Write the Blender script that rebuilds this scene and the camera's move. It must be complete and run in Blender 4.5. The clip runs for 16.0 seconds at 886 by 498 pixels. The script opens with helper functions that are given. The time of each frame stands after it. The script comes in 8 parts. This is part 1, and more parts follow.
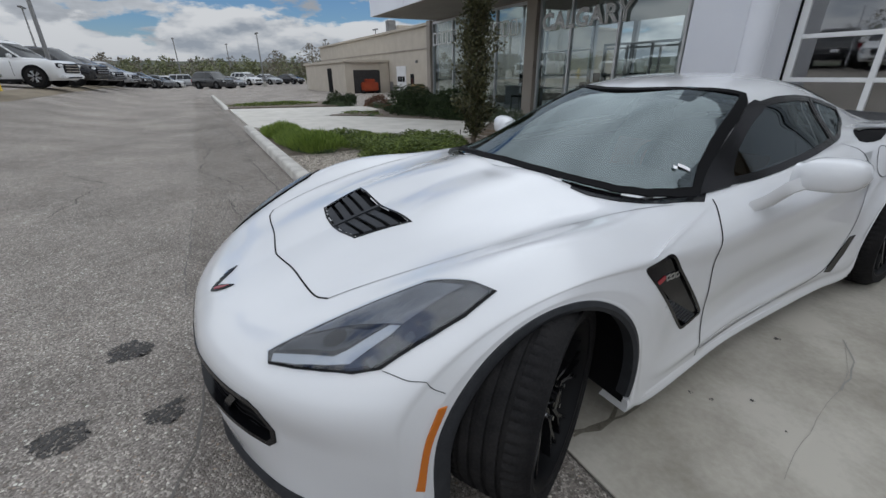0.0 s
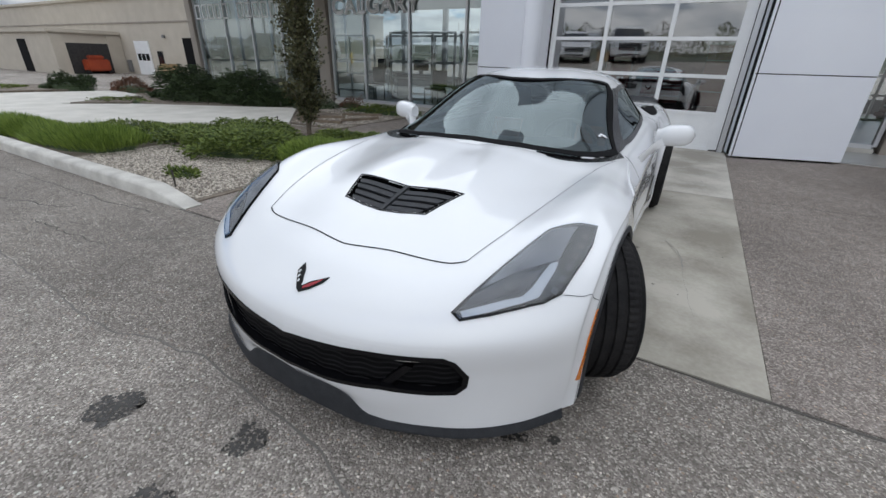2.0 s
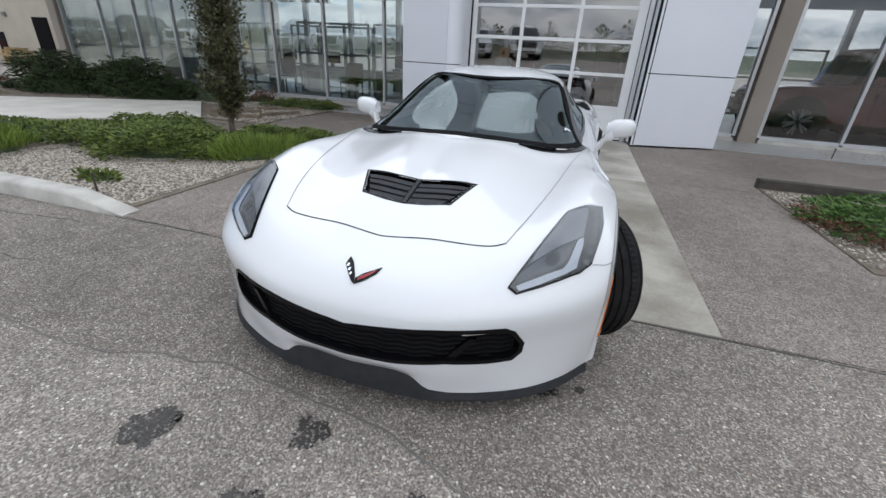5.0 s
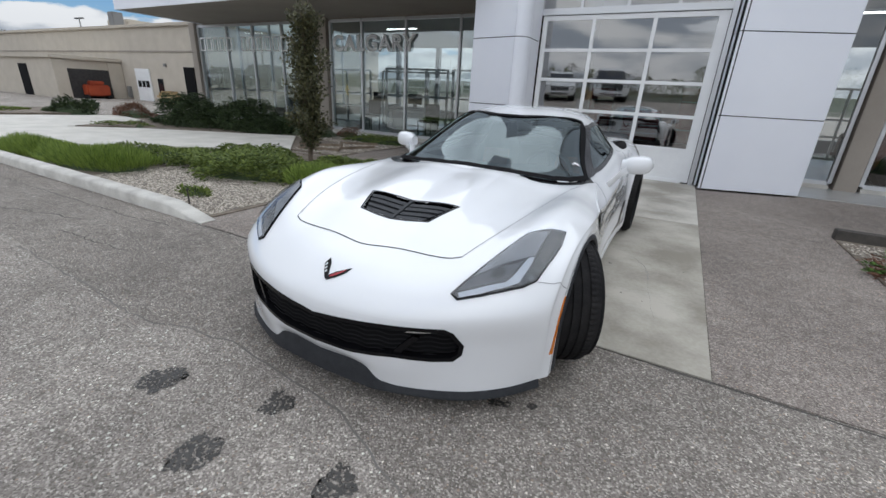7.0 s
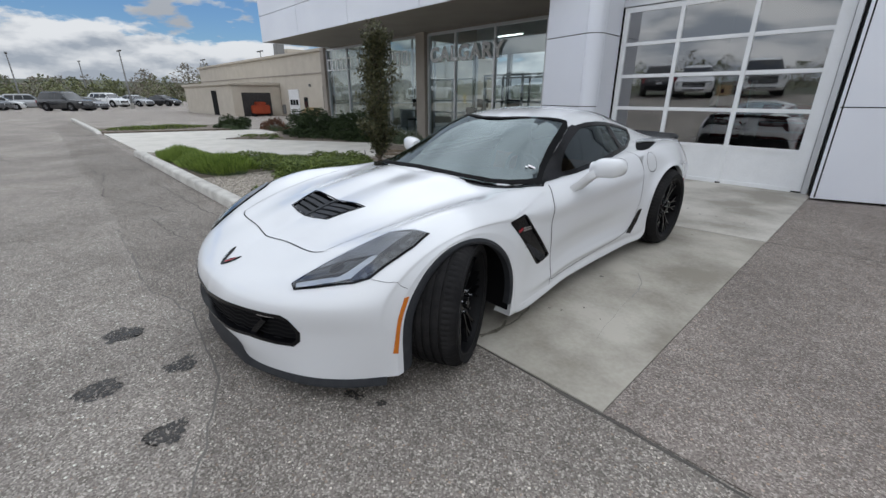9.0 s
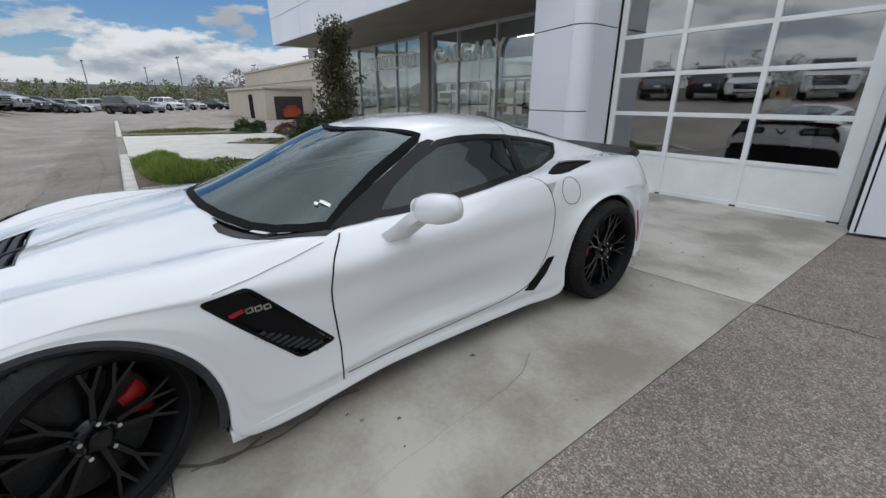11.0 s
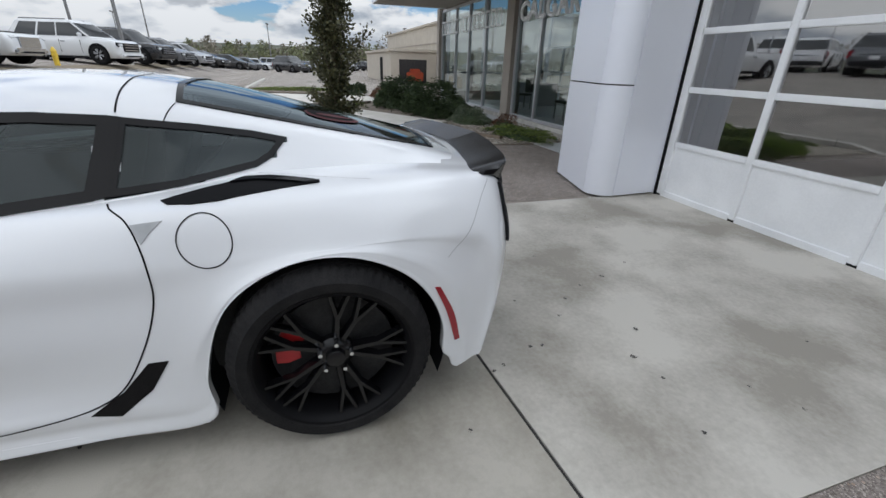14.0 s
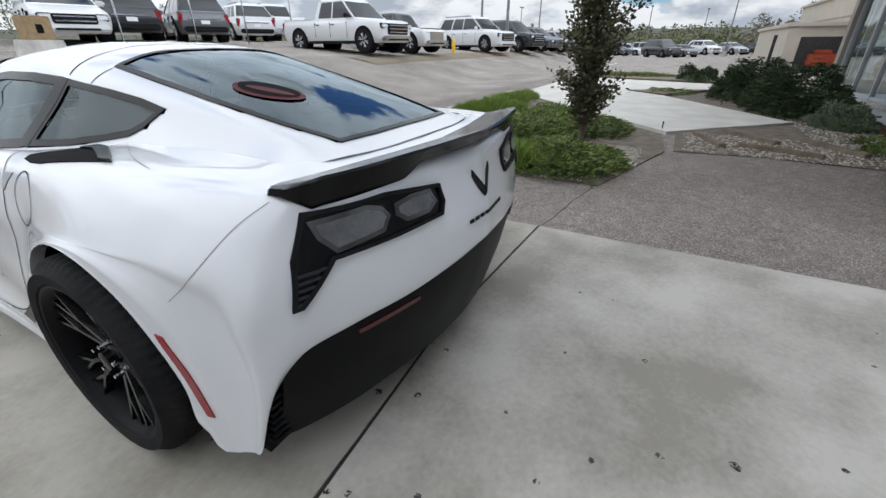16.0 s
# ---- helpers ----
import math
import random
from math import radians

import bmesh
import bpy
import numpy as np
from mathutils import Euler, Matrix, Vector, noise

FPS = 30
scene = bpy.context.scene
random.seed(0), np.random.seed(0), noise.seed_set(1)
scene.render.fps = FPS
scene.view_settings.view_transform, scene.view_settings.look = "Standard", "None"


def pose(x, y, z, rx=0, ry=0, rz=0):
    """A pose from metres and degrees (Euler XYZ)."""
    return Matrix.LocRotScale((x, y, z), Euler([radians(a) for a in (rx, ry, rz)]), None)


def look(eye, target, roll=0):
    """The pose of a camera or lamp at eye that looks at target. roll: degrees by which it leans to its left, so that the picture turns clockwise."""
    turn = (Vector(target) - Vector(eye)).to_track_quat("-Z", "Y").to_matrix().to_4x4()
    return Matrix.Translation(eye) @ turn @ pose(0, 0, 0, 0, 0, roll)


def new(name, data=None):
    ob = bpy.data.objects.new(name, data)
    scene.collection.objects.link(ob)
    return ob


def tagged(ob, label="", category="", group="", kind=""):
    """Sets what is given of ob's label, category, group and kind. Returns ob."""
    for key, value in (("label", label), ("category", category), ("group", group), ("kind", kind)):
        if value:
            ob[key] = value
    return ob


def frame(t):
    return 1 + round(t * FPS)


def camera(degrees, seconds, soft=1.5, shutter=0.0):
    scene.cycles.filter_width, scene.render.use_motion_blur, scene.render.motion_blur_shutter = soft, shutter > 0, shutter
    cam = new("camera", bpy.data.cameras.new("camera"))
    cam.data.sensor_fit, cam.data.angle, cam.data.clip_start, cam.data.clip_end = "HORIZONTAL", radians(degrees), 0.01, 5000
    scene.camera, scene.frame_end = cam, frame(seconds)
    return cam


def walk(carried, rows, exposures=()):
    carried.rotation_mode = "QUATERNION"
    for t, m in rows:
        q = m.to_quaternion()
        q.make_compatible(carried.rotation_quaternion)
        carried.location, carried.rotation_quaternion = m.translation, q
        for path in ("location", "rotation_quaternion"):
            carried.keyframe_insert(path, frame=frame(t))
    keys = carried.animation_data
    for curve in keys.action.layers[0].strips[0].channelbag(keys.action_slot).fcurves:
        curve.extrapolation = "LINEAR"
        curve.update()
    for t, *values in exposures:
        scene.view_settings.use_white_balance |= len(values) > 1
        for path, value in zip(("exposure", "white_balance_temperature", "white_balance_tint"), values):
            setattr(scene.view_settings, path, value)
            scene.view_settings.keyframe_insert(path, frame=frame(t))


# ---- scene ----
cam = camera(94.2, 16.0)
PATH = [
    (0, (1.61, -0.778, 1.253), (0.005, 0.122, 0.469), -0.6),
    (0.5, (1.524, -1.078, 1.249), (0.091, 0.085, 0.478), -0.1),
    (1, (1.275, -1.353, 1.256), (-0.061, -0.103, 0.448), -0.8),
    (1.5, (1.173, -1.572, 1.257), (0.052, -0.167, 0.38), -0.1),
    (2, (1.074, -1.711, 1.28), (0.171, -0.137, 0.441), 1.6),
    (2.5, (0.867, -1.679, 1.218), (0.06, -0.058, 0.367), 2.2),
    (3, (0.795, -1.728, 1.195), (0.094, -0.098, 0.272), 2.3),
    (3.2, (0.808, -1.749, 1.256), (0.142, -0.137, 0.278), 1.8),
    (5.3, (0.68, -2.083, 1.309), (0.172, -0.332, 0.487), 3.4),
    (5.5, (0.697, -2.093, 1.316), (0.158, -0.344, 0.511), 3.6),
    (6, (0.836, -2.072, 1.317), (0.187, -0.34, 0.558), 3.9),
    (6.5, (1.047, -2.01, 1.293), (0.281, -0.312, 0.564), 3.7),
    (7, (1.226, -2.073, 1.306), (0.339, -0.426, 0.599), 3.1),
    (7.5, (1.438, -2.161, 1.329), (0.442, -0.575, 0.627), 2.4),
    (8, (1.729, -2.063, 1.357), (0.634, -0.544, 0.654), 1.8),
    (8.2, (1.865, -1.948, 1.354), (0.727, -0.46, 0.654), 1.5),
    (10.3, (2.308, -0.374, 1.283), (0.735, 0.648, 0.588), -1.4),
    (10.5, (2.293, -0.213, 1.314), (0.756, 0.856, 0.612), -0.6),
    (11, (2.353, 0.237, 1.319), (0.855, 1.373, 0.638), -0.0),
    (11.5, (2.323, 0.654, 1.31), (0.781, 1.732, 0.63), 0.2),
    (12, (2.289, 1.035, 1.352), (0.672, 1.99, 0.662), -0.3),
    (12.5, (2.301, 1.46, 1.318), (0.616, 2.284, 0.624), 0.2),
    (13, (2.201, 1.796, 1.283), (0.487, 2.52, 0.549), 0.8),
    (13.5, (2.105, 2.194, 1.298), (0.384, 2.852, 0.519), 1.0),
    (14, (2.134, 2.687, 1.299), (0.4, 3.256, 0.481), 1.7),
    (14.5, (1.991, 3.09, 1.27), (0.209, 3.44, 0.432), 2.4),
    (15, (1.777, 3.521, 1.262), (-0.022, 3.454, 0.391), 0.9),
    (15.5, (1.629, 3.896, 1.244), (-0.12, 3.431, 0.393), 0.2),
    (16, (1.307, 4.085, 1.224), (-0.273, 3.24, 0.336), -0.2),
]
walk(cam, [(t, look(eye, target, roll)) for t, eye, target, roll in PATH],
     [(0, -0.86), (1, -0.76), (2, -0.56), (5.5, -0.42), (8, -0.50), (10.5, -0.58), (13, -0.58), (14, -0.42), (15, -0.45), (16, -0.25)])

# ---- light ----
SUN_ELEV, SUN_ROT = radians(60), radians(160)
world = bpy.data.worlds.new("sky")
scene.world = world
world.use_nodes = True
wn, wl = world.node_tree.nodes, world.node_tree.links
wn.clear()
w_out = wn.new("ShaderNodeOutputWorld")
w_bg = wn.new("ShaderNodeBackground")
w_sky = wn.new("ShaderNodeTexSky")
w_sky.sky_type = "NISHITA"
w_sky.sun_disc = False
w_sky.sun_elevation, w_sky.sun_rotation = SUN_ELEV, SUN_ROT
w_sky.dust_density, w_sky.ozone_density, w_sky.air_density = 0.2, 3.0, 1.2
w_co = wn.new("ShaderNodeTexCoord")
w_sep = wn.new("ShaderNodeSeparateXYZ")
wl.new(w_co.outputs["Generated"], w_sep.inputs[0])


def wmath(op, a, b=None, c=None):
    n = wn.new("ShaderNodeMath")
    n.operation = op
    for k, v in enumerate((a, b, c)):
        if v is None:
            continue
        if isinstance(v, (int, float)):
            n.inputs[k].default_value = v
        else:
            wl.new(v, n.inputs[k])
    return n.outputs[0]


# clouds lie on a flat layer overhead: direction divided by its height
up = wmath("MAXIMUM", wmath("ADD", w_sep.outputs[2], 0.22), 0.10)
w_com = wn.new("ShaderNodeCombineXYZ")
wl.new(wmath("DIVIDE", w_sep.outputs[0], up), w_com.inputs[0])
wl.new(wmath("DIVIDE", w_sep.outputs[1], up), w_com.inputs[1])
w_com.inputs[2].default_value = 3.7
w_n1 = wn.new("ShaderNodeTexNoise")
w_n1.inputs["Scale"].default_value = 2.3
w_n1.inputs["Detail"].default_value = 12.0
w_n1.inputs["Roughness"].default_value = 0.55
wl.new(w_com.outputs[0], w_n1.inputs["Vector"])
w_n2 = wn.new("ShaderNodeTexNoise")
w_n2.inputs["Scale"].default_value = 2.6
w_n2.inputs["Detail"].default_value = 6.0
wl.new(w_com.outputs[0], w_n2.inputs["Vector"])
w_cov = wn.new("ShaderNodeValToRGB")
w_cov.color_ramp.elements[0].position, w_cov.color_ramp.elements[1].position = 0.47, 0.53

w_shade = wn.new("ShaderNodeValToRGB")
w_shade.color_ramp.elements[0].position, w_shade.color_ramp.elements[1].position = 0.46, 0.62
w_shade.color_ramp.elements[0].color = (1.01, 1.08, 1.17, 1)
w_shade.color_ramp.elements[1].color = (0.62, 0.67, 0.745, 1)
w_gain = wn.new("ShaderNodeMix")
w_gain.data_type, w_gain.blend_type = "RGBA", "MULTIPLY"
w_gain.inputs[0].default_value = 1.0
wl.new(w_sky.outputs[0], w_gain.inputs[6])
w_gain.inputs[7].default_value = (0.074, 0.101, 0.138, 1)
w_mix = wn.new("ShaderNodeMix")
w_mix.data_type = "RGBA"
wl.new(w_cov.outputs[0], w_mix.inputs[0])
wl.new(w_gain.outputs[2], w_mix.inputs[6])
# the cloud in front of the sun is the brightest, well above the horizon
w_glow = wn.new("ShaderNodeMapRange")
w_glow.interpolation_type = "SMOOTHSTEP"
w_glow.inputs["From Min"].default_value, w_glow.inputs["From Max"].default_value = 0.1, -0.75
w_glow.inputs["To Min"].default_value, w_glow.inputs["To Max"].default_value = 0.0, 0.45
wl.new(w_sep.outputs[1], w_glow.inputs["Value"])
w_low = wn.new("ShaderNodeMapRange")
w_low.interpolation_type = "SMOOTHSTEP"
w_low.inputs["From Min"].default_value, w_low.inputs["From Max"].default_value = 0.24, 0.44
w_low.inputs["To Min"].default_value, w_low.inputs["To Max"].default_value = 1.0, 0.0
wl.new(w_sep.outputs[2], w_low.inputs["Value"])
w_top = wn.new("ShaderNodeMapRange")
w_top.interpolation_type = "SMOOTHSTEP"
w_top.inputs["From Min"].default_value, w_top.inputs["From Max"].default_value = 0.30, 0.62
w_top.inputs["To Max"].default_value = 0.22
w_back = wn.new("ShaderNodeMapRange")
w_back.interpolation_type = "SMOOTHSTEP"
w_back.inputs["From Min"].default_value, w_back.inputs["From Max"].default_value = -0.40, 0.10
wl.new(w_sep.outputs[1], w_back.inputs["Value"])
wl.new(w_sep.outputs[2], w_top.inputs["Value"])
w_band = wn.new("ShaderNodeMapRange")
w_band.interpolation_type = "SMOOTHSTEP"
w_band.inputs["From Min"].default_value, w_band.inputs["From Max"].default_value = 0.085, 0.175
w_band.inputs["To Min"].default_value, w_band.inputs["To Max"].default_value = -0.06, -0.07
wl.new(w_sep.outputs[2], w_band.inputs["Value"])
w_over = wn.new("ShaderNodeMapRange")
w_over.interpolation_type = "SMOOTHSTEP"
w_over.inputs["From Min"].default_value, w_over.inputs["From Max"].default_value = 0.24, 0.36
w_over.inputs["To Max"].default_value = 0.12
wl.new(w_sep.outputs[2], w_over.inputs["Value"])
w_side = wn.new("ShaderNodeMapRange")
w_side.interpolation_type = "SMOOTHSTEP"
w_side.inputs["From Min"].default_value, w_side.inputs["From Max"].default_value = 0.02, 0.32
w_side.inputs["To Max"].default_value = 0.13
wl.new(w_sep.outputs[0], w_side.inputs["Value"])
w_sum = wmath("ADD", wmath("ADD", wmath("ADD", w_n1.outputs["Fac"], wmath("ADD", wmath("ADD", w_band.outputs[0], w_side.outputs[0]), w_over.outputs[0])), wmath("MULTIPLY", w_top.outputs[0], w_back.outputs[0])), wmath("MULTIPLY", wmath("MULTIPLY", w_glow.outputs[0], 0.55), w_low.outputs[0]))
wl.new(w_sum, w_cov.inputs[0])
wl.new(wmath("ADD", wmath("MULTIPLY", w_n2.outputs["Fac"], 0.45), wmath("MULTIPLY", w_n1.outputs["Fac"], 0.55)), w_shade.inputs[0])
w_high = wn.new("ShaderNodeMapRange")
w_high.interpolation_type = "SMOOTHSTEP"
w_high.inputs["From Min"].default_value, w_high.inputs["From Max"].default_value = -0.02, 0.16
wl.new(w_sep.outputs[2], w_high.inputs["Value"])
w_lit = wn.new("ShaderNodeVectorMath")
w_lit.operation = "SCALE"
wl.new(w_shade.outputs[0], w_lit.inputs[0])
w_dim = wn.new("ShaderNodeMapRange")
w_dim.inputs["From Min"].default_value, w_dim.inputs["From Max"].default_value = 0.10, 0.40
w_dim.inputs["To Min"].default_value, w_dim.inputs["To Max"].default_value = 0.86, 1.12
wl.new(w_sep.outputs[2], w_dim.inputs["Value"])
# thin white cloud high over the building, and the bright side of the sky
w_crown = wn.new("ShaderNodeMapRange")
w_crown.interpolation_type = "SMOOTHSTEP"
w_crown.inputs["From Min"].default_value, w_crown.inputs["From Max"].default_value = 0.40, 0.66
w_crown.inputs["To Max"].default_value = 1.6
wl.new(wmath("MULTIPLY", wmath("ADD", w_sep.outputs[2], w_sep.outputs[1]), 0.55), w_crown.inputs["Value"])
w_south = wn.new("ShaderNodeMapRange")
w_south.interpolation_type = "SMOOTHSTEP"
w_south.inputs["From Min"].default_value, w_south.inputs["From Max"].default_value = -0.55, -0.90
w_south.inputs["To Max"].default_value = 0.3
wl.new(w_sep.outputs[1], w_south.inputs["Value"])
w_boost = wmath("ADD", w_crown.outputs[0], w_south.outputs[0])
wl.new(wmath("ADD", wmath("ADD", wmath("MULTIPLY", w_glow.outputs[0], w_high.outputs[0]), w_dim.outputs[0]), w_boost), w_lit.inputs["Scale"])
wl.new(w_lit.outputs[0], w_mix.inputs[7])
# heaped clouds low over the horizon, lit from above
w_puff = wn.new("ShaderNodeVectorMath")
w_puff.operation = "MULTIPLY"
wl.new(w_co.outputs["Generated"], w_puff.inputs[0])
w_puff.inputs[1].default_value = (4.2, 4.2, 11.0)
w_lift = wn.new("ShaderNodeVectorMath")
w_lift.operation = "ADD"
wl.new(w_puff.outputs[0], w_lift.inputs[0])
w_lift.inputs[1].default_value = (0.05, -0.05, 0.28)
puff = []
for source in (w_puff, w_lift):
    n = wn.new("ShaderNodeTexNoise")
    n.inputs["Scale"].default_value, n.inputs["Detail"].default_value, n.inputs["Roughness"].default_value = 1.0, 9.0, 0.52
    wl.new(source.outputs[0], n.inputs["Vector"])
    puff.append(n.outputs["Fac"])
w_heap = wn.new("ShaderNodeMapRange")
w_heap.inputs["From Min"].default_value, w_heap.inputs["From Max"].default_value = 0.03, 0.27
w_heap.inputs["To Min"].default_value, w_heap.inputs["To Max"].default_value = 0.17, -0.17
wl.new(w_sep.outputs[2], w_heap.inputs["Value"])
w_edge = wn.new("ShaderNodeMapRange")
w_edge.interpolation_type = "SMOOTHSTEP"
w_edge.inputs["From Min"].default_value, w_edge.inputs["From Max"].default_value = 0.50, 0.545
wl.new(wmath("ADD", wmath("ADD", puff[0], w_heap.outputs[0]), wmath("MULTIPLY", w_glow.outputs[0], 0.22)), w_edge.inputs["Value"])
w_body = wn.new("ShaderNodeValToRGB")
w_body.color_ramp.elements[0].position, w_body.color_ramp.elements[1].position = 0.30, 0.72
w_body.color_ramp.elements[0].color = (0.48, 0.55, 0.65, 1)
w_body.color_ramp.elements[1].color = (1.09, 1.13, 1.18, 1)
wl.new(wmath("ADD", wmath("MULTIPLY", wmath("SUBTRACT", puff[0], puff[1]), 3.2), 0.52), w_body.inputs[0])
w_low_mix = wn.new("ShaderNodeMix")
w_low_mix.data_type = "RGBA"
wl.new(w_edge.outputs[0], w_low_mix.inputs[0])
wl.new(w_mix.outputs[2], w_low_mix.inputs[6])
w_heaped = wn.new("ShaderNodeVectorMath")
w_heaped.operation = "SCALE"
wl.new(w_body.outputs[0], w_heaped.inputs[0])
wl.new(wmath("ADD", w_south.outputs[0], 1.0), w_heaped.inputs["Scale"])
wl.new(w_heaped.outputs[0], w_low_mix.inputs[7])
# pale haze low over the horizon
w_haze = wn.new("ShaderNodeMix")
w_haze.data_type = "RGBA"
w_hz = wn.new("ShaderNodeMapRange")
w_hz.inputs["From Min"].default_value, w_hz.inputs["From Max"].default_value = 0.0, 0.10
w_hz.inputs["To Min"].default_value, w_hz.inputs["To Max"].default_value = 0.35, 0.0
wl.new(w_sep.outputs[2], w_hz.inputs["Value"])
wl.new(w_hz.outputs[0], w_haze.inputs[0])
wl.new(w_low_mix.outputs[2], w_haze.inputs[6])
w_haze.inputs[7].default_value = (0.62, 0.67, 0.74, 1)
wl.new(w_haze.outputs[2], w_bg.inputs["Color"])
w_bg.inputs["Strength"].default_value = 1.0
wl.new(w_bg.outputs[0], w_out.inputs[0])

sun = new("sun", bpy.data.lights.new("sun", "SUN"))
sun.data.energy, sun.data.angle, sun.data.color = 0.5, radians(62), (1.0, 0.99, 0.975)
sun.matrix_world = pose(0, 0, 30, 30, 0, 20)

# ---- materials ----
def shader(name, colour=(0.5, 0.5, 0.5), rough=0.5, metal=0.0, **more):
    m = bpy.data.materials.new(name)
    m.use_nodes = True
    p = m.node_tree.nodes["Principled BSDF"]
    p.inputs["Base Color"].default_value = (*colour, 1)
    p.inputs["Roughness"].default_value = rough
    p.inputs["Metallic"].default_value = metal
    for key, value in more.items():
        p.inputs[key.replace("_", " ")].default_value = value
    return m


def grain(m, low, high, scale=8.0, fine=120.0, fine_amount=0.3, bump=0.0, bump_scale=120.0, rough=None, lo=0.35, hi=0.65, detail=5.0, island=0.0):
    """Colour between low and high by noise at two scales, with fine relief."""
    nt = m.node_tree
    n, l = nt.nodes, nt.links
    p = n["Principled BSDF"]
    co = n.new("ShaderNodeTexCoord").outputs["Object"]
    a = n.new("ShaderNodeTexNoise")
    a.inputs["Scale"].default_value, a.inputs["Detail"].default_value = scale, detail
    l.new(co, a.inputs["Vector"])
    b = n.new("ShaderNodeTexNoise")
    b.inputs["Scale"].default_value, b.inputs["Detail"].default_value = fine, 3.0
    l.new(co, b.inputs["Vector"])
    mx = n.new("ShaderNodeMix")
    mx.inputs[0].default_value = fine_amount
    l.new(a.outputs["Fac"], mx.inputs[2])
    l.new(b.outputs["Fac"], mx.inputs[3])
    value = mx.outputs[0]
    if island:
        g = n.new("ShaderNodeNewGeometry")
        m2 = n.new("ShaderNodeMix")
        m2.inputs[0].default_value = island
        l.new(value, m2.inputs[2])
        l.new(g.outputs["Random Per Island"], m2.inputs[3])
        value = m2.outputs[0]
    r = n.new("ShaderNodeValToRGB")
    r.color_ramp.elements[0].position, r.color_ramp.elements[1].position = lo, hi
    r.color_ramp.elements[0].color, r.color_ramp.elements[1].color = (*low, 1), (*high, 1)
    l.new(value, r.inputs[0])
    l.new(r.outputs[0], p.inputs["Base Color"])
    if bump:
        c = n.new("ShaderNodeTexNoise")
        c.inputs["Scale"].default_value, c.inputs["Detail"].default_value = bump_scale, 4.0
        l.new(co, c.inputs["Vector"])
        bp = n.new("ShaderNodeBump")
        bp.inputs["Strength"].default_value, bp.inputs["Distance"].default_value = bump, 0.01
        l.new(c.outputs["Fac"], bp.inputs["Height"])
        l.new(bp.outputs[0], p.inputs["Normal"])
    if rough:
        rr = n.new("ShaderNodeMapRange")
        rr.inputs["To Min"].default_value, rr.inputs["To Max"].default_value = rough
        l.new(a.outputs["Fac"], rr.inputs["Value"])
        l.new(rr.outputs[0], p.inputs["Roughness"])
    return m


